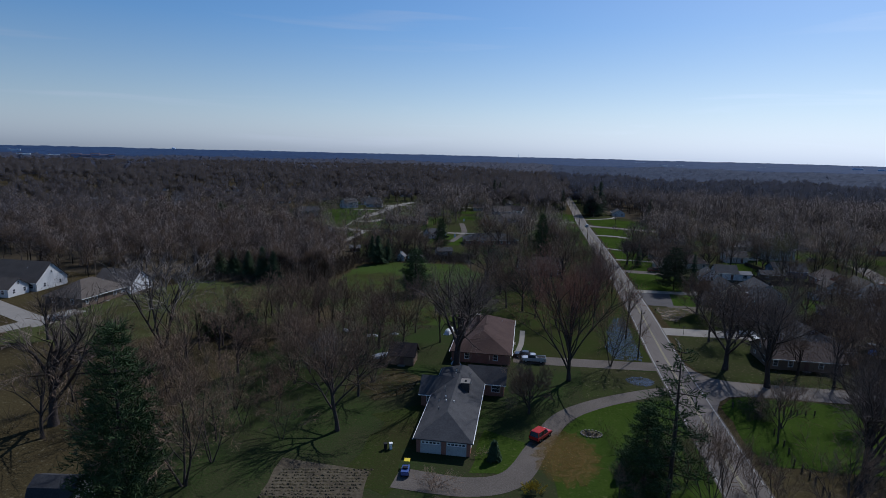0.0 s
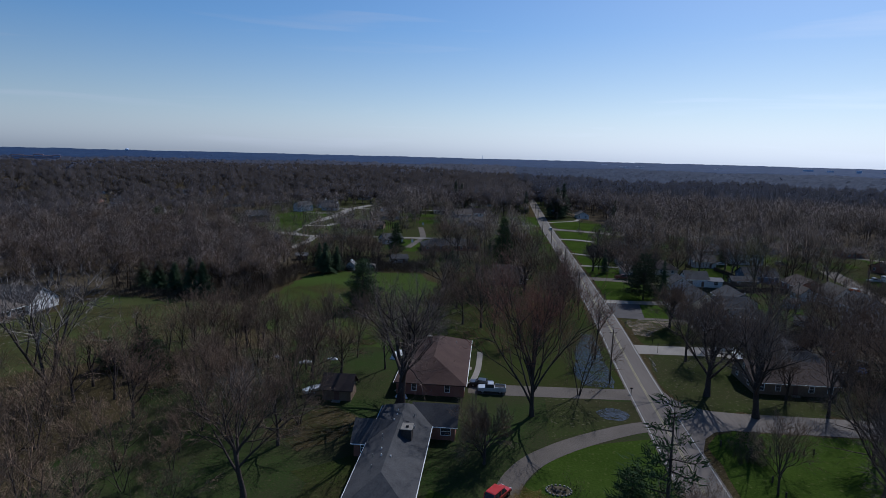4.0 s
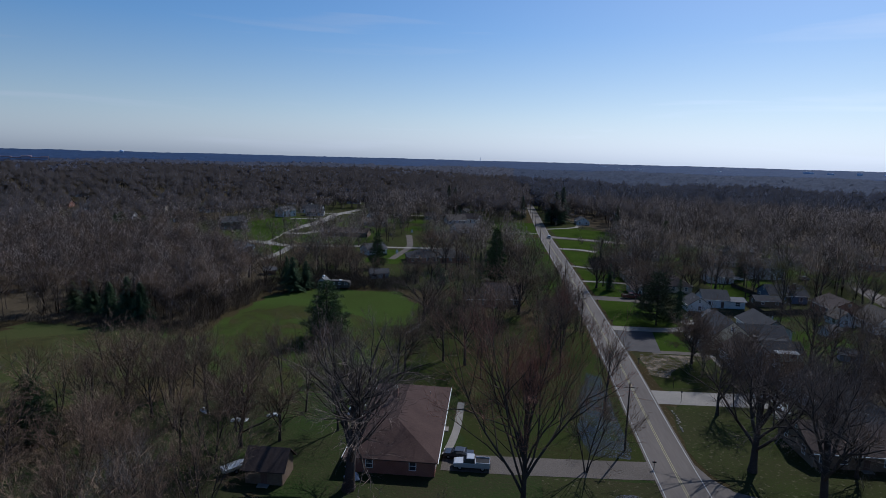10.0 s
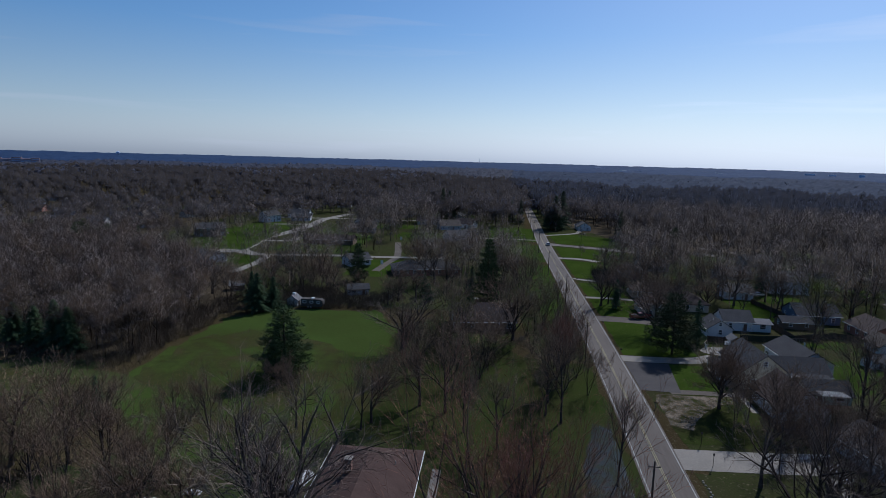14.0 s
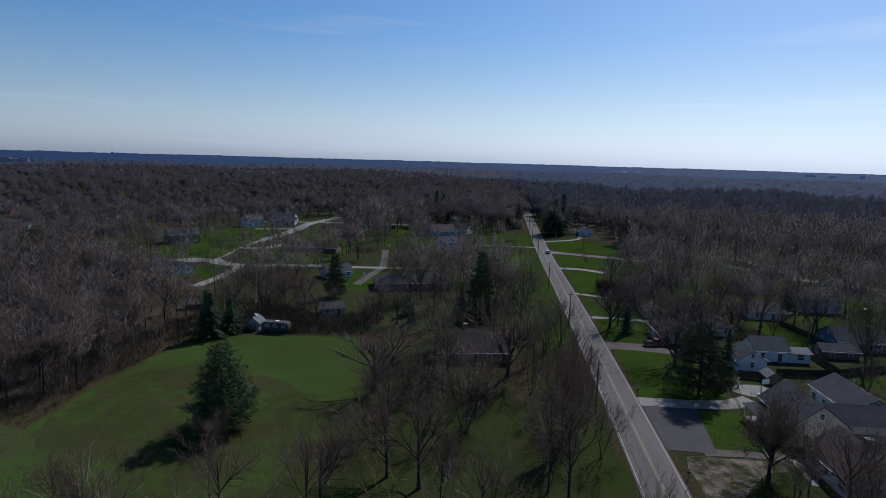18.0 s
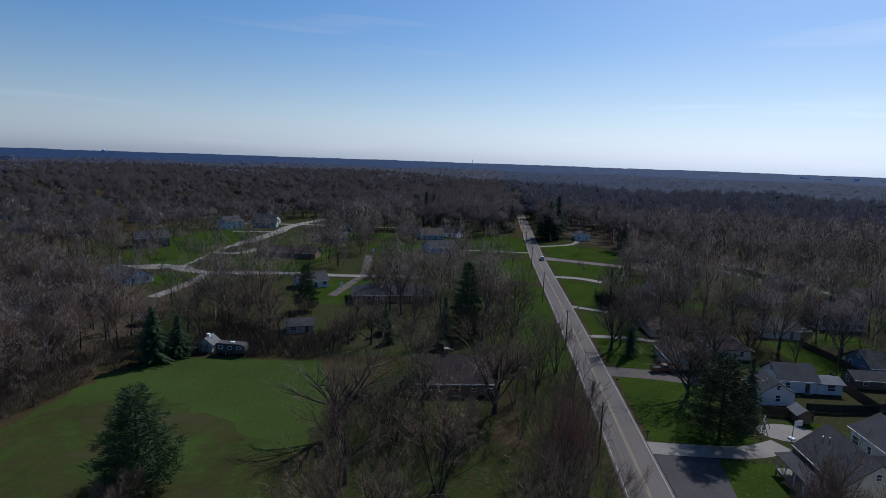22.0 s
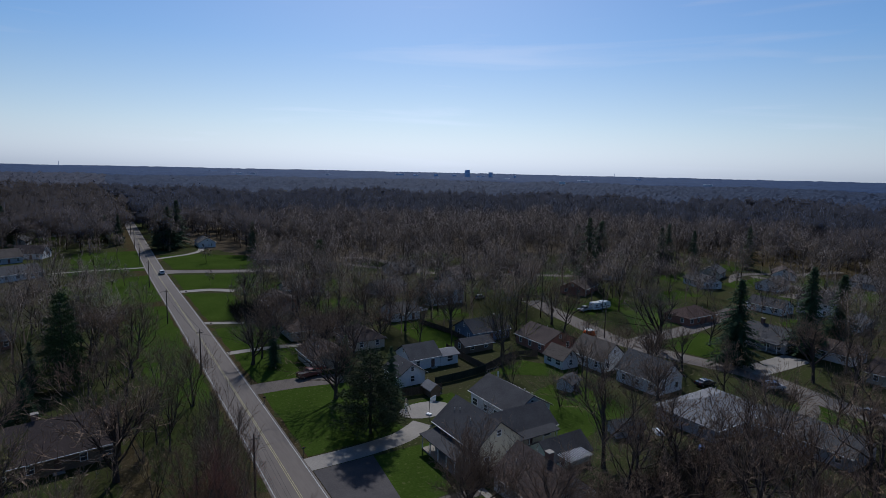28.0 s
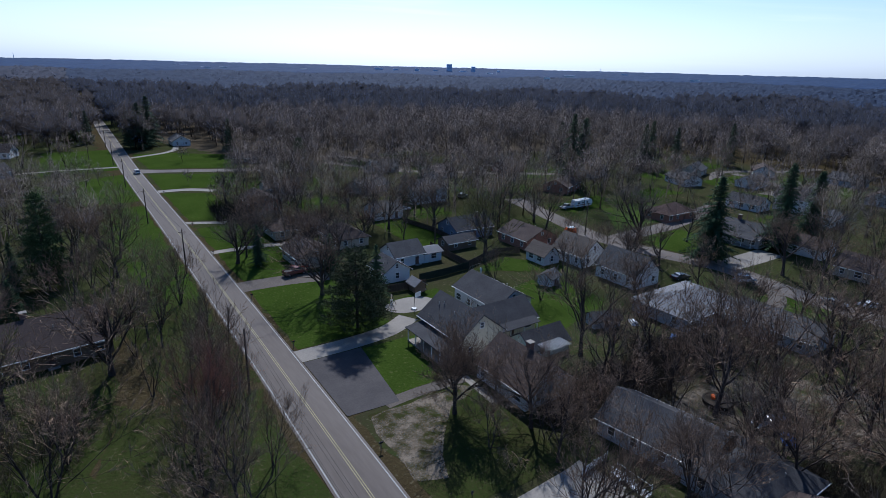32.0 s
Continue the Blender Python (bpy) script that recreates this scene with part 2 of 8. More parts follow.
M_NEEDLE_DULL = mat("dull_evergreen_needles", (0.0255, 0.0343, 0.0171), (0.0577, 0.0703, 0.0343), 0.3, 2.5, 0.6, 0.9, vary=0.3)
M_NEEDLE_PINE = mat("pine_needles", (0.0281, 0.0515, 0.0218), (0.0670, 0.0970, 0.0396), 0.3, 2.5, 0.6, 0.9, vary=0.3)

M_ROOF_GREY = courses(mat("grey_shingles", (0.0460, 0.0460, 0.0488), (0.0811, 0.0811, 0.0839), 0.4, 4, 0.5, 0.9), 0.07, 0.02)
M_ROOF_DARK = courses(mat("charcoal_shingles", (0.0338, 0.0338, 0.0375), (0.0638, 0.0638, 0.0675), 0.4, 4, 0.5, 0.9), 0.07, 0.02)
M_ROOF_BROWN = courses(mat("brown_shingles", (0.0471, 0.0355, 0.0322), (0.0784, 0.0602, 0.0543), 0.4, 4, 0.5, 0.9), 0.07, 0.02)
M_ROOF_RUST = courses(mat("red_brown_shingles", (0.0485, 0.0303, 0.0266), (0.0799, 0.0520, 0.0450), 0.4, 4, 0.5, 0.9), 0.07, 0.02)
M_ROOF_TAN = courses(mat("tan_shingles", (0.0784, 0.0646, 0.0551), (0.1199, 0.1014, 0.0862), 0.4, 4, 0.5, 0.9), 0.07, 0.02)
M_ROOF_PALE = courses(mat("pale_grey_shingles", (0.1248, 0.1248, 0.1298), (0.1872, 0.1872, 0.1935), 0.4, 4, 0.5, 0.9), 0.07, 0.02)
ROOFS = {"grey": M_ROOF_GREY, "charcoal": M_ROOF_DARK, "brown": M_ROOF_BROWN, "red-brown": M_ROOF_RUST, "tan": M_ROOF_TAN, "pale grey": M_ROOF_PALE}
def siding(name, a, b):
    return courses(mat(name, a, b, 0.3, 3, 0.4, 0.7), 0.2, 0.02)
WALLS = {"white": siding("white_siding", (0.52, 0.52, 0.52), (0.64, 0.64, 0.635)), "cream": siding("cream_siding", (0.62, 0.55, 0.40), (0.72, 0.65, 0.49)),
         "grey": siding("grey_siding", (0.30, 0.31, 0.33), (0.40, 0.41, 0.43)), "blue": siding("slate_blue_siding", (0.10, 0.13, 0.19), (0.15, 0.19, 0.26)),
         "tan": siding("tan_siding", (0.38, 0.32, 0.25), (0.48, 0.42, 0.34)), "brick": mat("red_brick", (0.20, 0.09, 0.065), (0.32, 0.16, 0.12), 0.5, 8, 0.6, 0.9),
         "brown": siding("brown_siding", (0.13, 0.09, 0.065), (0.20, 0.15, 0.11)), "green": siding("pale_green_siding", (0.42, 0.50, 0.42), (0.52, 0.60, 0.52))}
M_TRIM = mat("white_trim", (0.66, 0.66, 0.65), (0.80, 0.80, 0.79), 0.6, 5, 0.5, 0.6)
M_GLASS = glass("window_glass")
M_DOOR = mat("painted_door", (0.10, 0.06, 0.05), (0.16, 0.10, 0.08), 0.6, 5, 0.5, 0.6)
M_CHIMNEY = mat("chimney_brick", (0.16, 0.085, 0.065), (0.27, 0.16, 0.125), 0.8, 9, 0.6, 0.9)
M_WOOD = mat("weathered_wood", (0.13, 0.105, 0.085), (0.24, 0.20, 0.165), 0.5, 5, 0.6, 0.9, stretch=(1, 1, 0.15))
M_WOOD_DARK = mat("dark_stained_wood", (0.05, 0.038, 0.03), (0.10, 0.078, 0.06), 0.5, 5, 0.6, 0.9, stretch=(1, 1, 0.15))
M_METAL = mat("galvanised_metal", (0.35, 0.36, 0.37), (0.52, 0.53, 0.54), 0.6, 5, 0.5, 0.45, metal=0.8)
M_DARK = mat("black_plastic", (0.015, 0.015, 0.016), (0.03, 0.03, 0.032), 0.6, 5, 0.5, 0.6)
M_RUBBER = mat("tyre_rubber", (0.015, 0.015, 0.015), (0.03, 0.03, 0.03), 0.6, 5, 0.5, 0.9)
M_RIM = mat("alloy_rim", (0.35, 0.35, 0.36), (0.5, 0.5, 0.51), 0.6, 5, 0.5, 0.35, metal=0.7)


def paint(name, c):
    return mat(name, tuple(v * 0.85 for v in c), c, 0.5, 3, 0.4, 0.3, coat=0.6, spec=0.4)


P_WHITE, P_RED, P_SILVER = paint("white_car_paint", (0.75, 0.75, 0.74)), paint("red_car_paint", (0.42, 0.02, 0.02)), paint("silver_car_paint", (0.42, 0.43, 0.45))
P_BLACK, P_BLUE, P_MAROON = paint("black_car_paint", (0.03, 0.03, 0.035)), paint("blue_car_paint", (0.06, 0.10, 0.28)), paint("maroon_car_paint", (0.14, 0.03, 0.03))
P_GREY = paint("grey_car_paint", (0.16, 0.17, 0.18))
M_LAMP_RED, M_LAMP = mat("tail_lamp", (0.3, 0.01, 0.01), (0.45, 0.02, 0.02), 1, 5, 0.5, 0.25), mat("headlight", (0.6, 0.6, 0.6), (0.8, 0.8, 0.8), 1, 5, 0.5, 0.15)


# ---- mesh helpers ----
def data(name, verts, faces, material, smooth=False):
    me = bpy.data.meshes.new(name)
    me.from_pydata([tuple(v) for v in verts], [], faces)
    me.materials.append(material)
    if smooth:
        me.polygons.foreach_set("use_smooth", [True] * len(me.polygons))
    me.update()
    return me


def part(name, me, parent=None, m=None, label=""):
    ob = new(name, me)
    if parent:
        ob.parent = parent
    if m is not None:
        ob.matrix_basis = m
    if label:
        tagged(ob, label)
    return ob


def thing(name, m, label, category, group="", kind=""):
    ob = new(name)
    ob.matrix_basis = m
    return tagged(ob, label, category, group, kind)


def bm_mesh(name, bm, material):
    me = bpy.data.meshes.new(name)
    bmesh.ops.recalc_face_normals(bm, faces=bm.faces)
    bm.to_mesh(me)
    bm.free()
    me.materials.append(material)
    return me


_boxes = {}


def box(name, x0, y0, z0, x1, y1, z1, material, parent=None, bevel=0.0, label="", m=None):
    """A box by its corners, its edges bevelled; alike boxes share a mesh."""
    key = (round(x1 - x0, 3), round(y1 - y0, 3), round(z1 - z0, 3), round(bevel, 3), material.name)
    if key not in _boxes:
        bm = bmesh.new()
        bmesh.ops.create_cube(bm, size=1.0)
        bmesh.ops.scale(bm, vec=(x1 - x0, y1 - y0, z1 - z0), verts=bm.verts)
        if bevel:
            bmesh.ops.bevel(bm, geom=bm.edges[:], offset=bevel, segments=1, affect="EDGES")
        _boxes[key] = bm_mesh("box", bm, material)
    c = Matrix.Translation(((x0 + x1) / 2, (y0 + y1) / 2, (z0 + z1) / 2))
    return part(name, _boxes[key], parent, (m @ c) if m is not None else c, label)


def tube(path, radii, sides, verts, faces, cap=False):
    """Adds a tapering tube along a path."""
    start = len(verts)
    for i, p in enumerate(path):
        a = path[min(i + 1, len(path) - 1)] - path[max(i - 1, 0)]
        a = a.normalized() if a.length > 1e-6 else Vector((0, 0, 1))
        u = a.orthogonal().normalized()
        w = a.cross(u)
        for k in range(sides):
            t = 2 * math.pi * k / sides
            verts.append(p + (u * math.cos(t) + w * math.sin(t)) * radii[i])
    for i in range(len(path) - 1):
        for k in range(sides):
            a, b = start + i * sides + k, start + i * sides + (k + 1) % sides
            faces.append((a, b, b + sides, a + sides))
    if cap:
        faces.append(tuple(start + (len(path) - 1) * sides + k for k in range(sides)))


def cyl(name, x, y, z0, z1, r0, r1, material, parent=None, sides=10, label=""):
    v, f = [], []
    tube([Vector((x, y, z0)), Vector((x, y, z1))], [r0, r1], sides, v, f, True)
    return part(name, data(name, v, f, material), parent, None, label)


def flat(name, outline, z, material, label, category, rough=0.0, seed=1, kind="structure", thick=0.0, parent=None):
    """A patch of ground by its outline; rough: how far, in metres, its edge wanders."""
    rng = random.Random(seed)
    pts = []
    n = len(outline)
    for i in range(n):
        a, b = Vector((*outline[i], 0)), Vector((*outline[(i + 1) % n], 0))
        steps = max(1, int((b - a).length / 3.0)) if rough else 1
        for k in range(steps):
            p = a.lerp(b, k / steps)
            if rough:
                p += Vector((rng.uniform(-rough, rough), rng.uniform(-rough, rough), 0))
            pts.append((p.x, p.y, z))
    bm = bmesh.new()
    face = bm.faces.new([bm.verts.new(p) for p in pts])
    if face.normal.z < 0:
        face.normal_flip()
    bm.normal_update()
    if face.normal.z < 0:
        bmesh.ops.reverse_faces(bm, faces=[face])
    if thick:
        r = bmesh.ops.extrude_face_region(bm, geom=[face])
        bmesh.ops.translate(bm, vec=(0, 0, -thick), verts=[e for e in r["geom"] if isinstance(e, bmesh.types.BMVert)])
    bmesh.ops.triangulate(bm, faces=bm.faces[:])
    me = bm_mesh(name, bm, material)
    if not thick and len(me.polygons) and me.polygons[0].normal.z < 0:
        me.flip_normals()
    return tagged(part(name, me, parent), label, category, "", kind)


def strip(name, line, width, z, material, label, category, parent=None, kind="structure", off=0.0, dash=None):
    """A ribbon of even width along a line: a road, a drive, a painted line."""
    pts = [Vector((*p, 0)) for p in line]
    dense = []
    for i in range(len(pts) - 1):
        a, b, c, d = pts[max(i - 1, 0)], pts[i], pts[i + 1], pts[min(i + 2, len(pts) - 1)]
        for k in range(6):
            t = k / 6
            dense.append(0.5 * ((2 * b) + (c - a) * t + (2 * a - 5 * b + 4 * c - d) * t * t + (3 * b - a - 3 * c + d) * t ** 3))
    dense.append(pts[-1])
    v, f = [], []
    for i, p in enumerate(dense):
        a = dense[min(i + 1, len(dense) - 1)] - dense[max(i - 1, 0)]
        s = Vector((a.y, -a.x, 0)).normalized()
        wd = width(i / (len(dense) - 1)) if callable(width) else width
        for k in (-0.5, 0.5):
            q = p + s * (wd * k + off)
            v.append((q.x, q.y, z))
    for i in range(len(dense) - 1):
        f.append((2 * i, 2 * i + 1, 2 * i + 3, 2 * i + 2))
    return tagged(part(name, data(name, v, f, material), parent), label, category, "", kind)


# ---- ground, roads, lawns ----
def sheet():
    v, f = [], []
    rings = [0, 60, 140, 260, 420, 650, 1000, 1700, 2800, 4700]
    n = 72
    v.append((0, 100, 0))
    for r in rings[1:]:
        for k in range(n):
            a = 2 * math.pi * k / n
            v.append((r * math.sin(a), 100 + r * math.cos(a), 0))
    for k in range(n):
        f.append((0, 1 + (k + 1) % n, 1 + k))
    for i in range(len(rings) - 2):
        for k in range(n):
            a, b = 1 + i * n + k, 1 + i * n + (k + 1) % n
            f.append((a, b, b + n, a + n))
    me = data("ground", v, f, M_GROUND)
    bm = bmesh.new()
    bm.from_mesh(me)
    bmesh.ops.recalc_face_normals(bm, faces=bm.faces)
    if sum(fc.normal.z for fc in bm.faces) < 0:
        bmesh.ops.reverse_faces(bm, faces=bm.faces[:])
    bm.to_mesh(me)
    bm.free()
    return tagged(part("ground", me), "flat ground of rough spring grass reaching the horizon", "ground", "", "structure")


sheet()
M_YARD = mat("patchy_yard_grass", (0.0400, 0.0335, 0.0205), (0.0310, 0.0440, 0.0125), 0.05, 2.6, 0.45, 0.95, bump=0.08, spec=0.0, speck=(1.5, 0.55, (0.13, 0.115, 0.075)))
M_SCRUB = mat("scrubby_grass", (0.0410, 0.0346, 0.0209), (0.0213, 0.0424, 0.0102), 0.07, 2.6, 0.5, 0.95, bump=0.08, spec=0.0, speck=(1.5, 0.4, (0.075, 0.07, 0.035)))

M_FIELD = mat("dull_field_grass", (0.0594, 0.0540, 0.0243), (0.0396, 0.0576, 0.0171), 0.035, 2.6, 0.5, 0.95, bump=0.08, spec=0.0, speck=(1.5, 0.55, (0.11, 0.10, 0.06)))

M_VERGE = mat("rough_verge_grass", (0.0346, 0.0301, 0.0145), (0.0259, 0.0417, 0.0093), 0.08, 2.6, 0.5, 0.95, bump=0.08, spec=0.0, speck=(1.5, 0.3, (0.10, 0.09, 0.05)))

# yards and fields, laid a hair above one another
Z_YARD, Z_LAWN, Z_DRIVE, Z_ROAD, Z_LINE = 0.012, 0.030, 0.050, 0.070, 0.085
PATCHES = [
    ("yard", [(42, 125), (300, 125), (330, 430), (43, 430)], M_YARD, "patchy yards of grass and old leaves between houses", 1.5),
    ("yard", [(-60, 60), (31, 60), (31, 165), (-20, 170), (-60, 140)], M_SCRUB, "thin spring grass round the old houses", 2.0),
    ("yard", [(-180, 240), (30, 245), (34, 640), (-190, 640)], M_YARD, "patchy yards of grass behind the meadow", 2.0),
    ("yard", [(45, 432), (200, 432), (150, 640), (46, 640)], M_YARD, "patchy yards at the edge of the woods", 2.0),
    ("wood_floor", [(-420, 170), (-72, 190), (-70, 232), (-90, 290), (-180, 330), (-420, 420)], M_LITTER, "brown leaf litter under bare woods", 2.5),
    ("wood_floor", [(90, 400), (420, 330), (900, 700), (500, 1000), (60, 1000), (56, 520)], M_LITTER, "brown leaf litter under bare woods", 2.5),
]
for i, (nm, o, m, lb, rg) in enumerate(PATCHES):
    flat(nm, o, Z_YARD + 0.003 * i, m, lb, "ground" if nm != "wood_floor" else "wood floor", rg, 3)
LAWNS = []


def lay(name, outline, material, label, rough):
    """A lawn by its outline, a hair above the ones laid before it."""
    LAWNS.append((name, outline))
    flat(name, outline, Z_LAWN + 0.0006 * len(LAWNS), material, label, name, rough, 9 + len(LAWNS))


lay("meadow", [(-68, 181), (-68, 200), (-66, 224), (-55, 236), (-26, 239), (-12, 214), (-8, 176), (-22, 150), (-44, 148), (-60, 165)], M_MEADOW, "open green meadow dotted with small pale flowers", 1.2)
lay("meadow", [(-128, 108), (-92, 122), (-64, 146), (-60, 176), (-84, 186), (-116, 184), (-123, 150)], M_FIELD, "dull mown field behind the tan houses", 2.5)
lay("lawn", [(6, 84), (8.5, 96), (13, 103.5), (20, 108.5), (30, 112.5), (32, 104), (32, 66), (8, 66)], M_LAWN, "green lawn inside the curved drive", 0.3)
lay("lawn", [(-6, 79), (1, 80), (2, 90), (-5, 93)], M_LAWN, "green lawn beside the garage", 0.3)
lay("lawn", [(-24, 70), (-16, 72), (-16.5, 100), (-24, 96)], M_VERGE, "grass strip beside the long grey house", 1.8)
lay("lawn", [(13, 110), (30.4, 119), (30.6, 127), (14, 127)], M_YARD, "grass wedge between two drives", 0.4)
lay("lawn", [(1.5, 131), (31.0, 131), (32, 200), (14, 205), (1.5, 152)], M_VERGE, "rough green verge under roadside trees", 0.8)
lay("lawn", [(38.6, 90), (86, 90), (86, 117.2), (46, 116.9), (41.6, 115.6), (39.0, 111)], M_LAWN, "green corner lawn beside the side street", 0.4)
lay("lawn", [(43.5, 125.8), (57, 125.2), (57, 153), (40.4, 155.2), (38.6, 138), (39.8, 130)], M_YARD, "thin grass in front of the brown house", 0.4)
lay("lawn", [(41.5, 164.5), (60, 164.5), (60, 186), (42.5, 186)], M_VERGE, "thin grass strewn with leaves", 0.4)
lay("lawn", [(48.5, 188.5), (61, 189), (61, 204), (51, 204.2)], M_LAWN, "bright green lawn in front of the cream house", 0.25)
lay("lawn", [(41.6, 209.4), (60, 209.8), (60, 238), (42, 240)], M_LAWN, "bright green lawn shaded by a spruce", 0.25)
lay("lawn", [(42.5, 246), (58, 244), (58, 267), (42.6, 268)], M_LAWN, "bright green lawn beside the road", 0.3)
lay("lawn", [(42.6, 271), (58, 271), (60, 294), (43, 294)], M_LAWN, "bright green lawn beside the road", 0.3)
lay("lawn", [(43, 304), (56, 300), (58, 340), (43, 347)], M_LAWN, "bright green lawn beside the road", 0.3)
lay("lawn", [(43.5, 354), (66, 350), (80, 374), (44, 388)], M_LAWN, "bright green lawn at the road junction", 0.3)
lay("lawn", [(46, 402), (84, 388), (86, 430), (60, 448), (45, 448)], M_LAWN, "bright green lawn in front of the white house", 0.3)
lay("lawn", [(20, 205), (32.6, 203), (34, 330), (14, 330), (17, 240)], M_VERGE, "long green verge along the road", 0.7)
lay("lawn", [(24, 246), (33.4, 240), (34.2, 330), (20, 330), (21, 280)], M_LAWN, "green mown strip beside the road", 0.7)
lay("lawn", [(2, 338), (34.3, 338), (35, 392), (4, 378)], M_LAWN, "open green lawn beside the road", 0.5)
lay("lawn", [(6, 402), (35, 404), (37, 470), (8, 470)], M_LAWN, "open green lawn beside the road", 0.5)
lay("lawn", [(-20, 166), (2, 152), (14, 205), (17, 242), (-6, 242), (-16, 214)], M_VERGE, "rough grass under wild trees", 1.5)
lay("lawn", [(-50, 290), (-34, 288), (-30, 327), (-52, 326)], M_LAWN, "green lawn beside the side road", 0.5)
lay("lawn", [(-140, 340), (-112, 338), (-120, 440), (-150, 470), (-160, 380)], M_LAWN, "green lawns along the curved street", 0.8)
lay("lawn", [(-102, 340), (-60, 336), (-60, 400), (-98, 440)], M_MEADOW, "green lawns along the curved street", 0.8)
lay("lawn", [(-98, 300), (-82, 315), (-104, 325), (-118, 316)], M_LAWN, "green lawn beside the cul-de-sac", 0.5)
lay("lawn", [(82, 190), (104, 196), (104, 214), (86, 212), (82, 202)], M_LAWN, "green back lawn", 0.4)
lay("lawn", [(64, 213.5), (76, 215), (77, 221), (64, 220)], M_LAWN, "green back lawn beside a court", 0.3)
lay("lawn", [(88, 245), (99, 247), (104, 275), (90, 276)], M_LAWN, "green back lawn", 0.4)
lay("lawn", [(91, 226), (108, 214), (112, 216), (104, 230)], M_LAWN, "green back lawn", 0.4)
lay("lawn", [(146, 224), (168, 223), (166, 206), (147, 208)], M_LAWN, "green front lawn along the back street", 0.4)
lay("lawn", [(124, 176), (139, 182), (140, 168), (126, 166)], M_LAWN, "green front lawn along the back street", 0.4)
lay("lawn", [(148, 184), (190, 182), (190, 150), (148, 152)], M_YARD, "patchy front lawn along the back street", 0.4)
lay("lawn", [(150, 232), (190, 232), (190, 252), (168, 254)], M_MEADOW, "green front lawn along the back street", 0.4)
M_FADED = gauzy(mat("faded_winter_grass", (0.0456, 0.0424, 0.0181), (0.0760, 0.0700, 0.0314), 0.1, 2.4, 0.5, 0.95, bump=0.06, spec=0.0), 0.11, 0.40, 0.62, 0.0, 0.75)
flat("faded_grass", [(-67, 184), (-58, 168), (-42, 151), (-23, 153), (-12, 172), (-13, 196), (-34, 206), (-52, 216), (-65, 206)], 0.056, M_FADED, "faded brownish grass across the meadow", "grass", 1.5, 12)
flat("faded_grass", [(-118, 116), (-92, 126), (-66, 150), (-64, 174), (-90, 180), (-116, 168)], 0.056, M_FADED, "faded brownish grass across the field", "grass", 1.5, 13)
NEAR_LAWNS = len(LAWNS)
for cx, cy, w, d in [(72, 345, 26, 20), (96, 340, 18, 24), (128, 372, 34, 22), (150, 348, 22, 14), (170, 392, 30, 18), (136, 306, 20, 16), (158, 296, 26, 16), (200, 316, 34, 20), (168, 262, 30, 14), (206, 262, 26, 14), (232, 240, 26, 16), (262, 262, 34, 12), (290, 246, 30, 12), (246, 286, 30, 14), (284, 290, 34, 12), (210, 214, 20, 10),
                      (186, 214, 12, 16), (112, 282, 14, 20), (84, 306, 18, 20), (250, 226, 24, 10), (280, 222, 24, 12), (-30, 415, 40, 26), (-60, 452, 40, 24), (-20, 545, 40, 24), (-150, 500, 34, 14), (-240, 392, 50, 14), (-290, 412, 50, 12), (-270, 530, 60, 16), (-84, 560, 40, 20)]:
    lay("lawn", [(cx - w / 2, cy - d / 2), (cx + w / 2, cy - d * 0.42), (cx + w * 0.44, cy + d / 2), (cx - w * 0.46, cy + d * 0.4)], M_LAWN, "green yard between far houses and trees", 1.6)
dry = None
for ring_k, grow_k in enumerate((1.22, 1.06, 0.88, 0.66)):
    o = [(8.6 + grow_k * (4.2 + 0.5 * math.sin(a * 1.7 + ring_k) + 0.4 * math.sin(a * 3.1)) * math.cos(a * math.pi / 30), 86.8 + grow_k * (6.9 + 0.6 * math.sin(a * 1.3 + ring_k) + 0.5 * math.sin(a * 2.9)) * math.sin(a * math.pi / 30)) for a in range(60)]
    sheet_ob = flat("dry_patch", o, 0.056 + 0.004 * ring_k, M_DRY, "straw-coloured dry patch fading into the lawn", "grass", parent=dry)
    if dry:
        for key in ("label", "category", "kind"):
            if key in sheet_ob:
                del sheet_ob[key]
    dry = dry or sheet_ob
flat("leafy_yard", [(41, 171), (45, 170), (49.5, 177), (54, 181.5), (60, 184.2), (58, 186), (42.5, 185.6)], 0.053, M_LEAFY, "yard covered in brown leaves under bare trees", "ground", 0.5, 6)
flat("leafy_yard", [(78, 168), (84, 150), (100, 140), (112, 150), (98, 166), (86, 172)], 0.049, M_LEAFY, "back yard strewn with brown leaves", "ground", 1.5, 8)
flat("worn_grass", [(-33, 104), (-26, 101), (-20, 106), (-19, 114), (-26, 117), (-33, 112)], 0.052, gauzy(mat("worn_brown_grass", (0.0520, 0.0400, 0.0220), (0.0900, 0.0700, 0.0390), 0.2, 2.4, 0.5, 0.95, bump=0.06, spec=0.0), 0.3, 0.36, 0.60, 0.1, 0.85), "worn brown grass beside the shed", "grass", 1.0, 14)
flat("garden_plot", [(-34.6, 78.2), (-20.4, 76.8), (-19.6, 69.2), (-34.0, 68.4)], 0.053, M_SOIL, "tilled garden plot with rows of straw and soil", "garden", 0.3, 7)

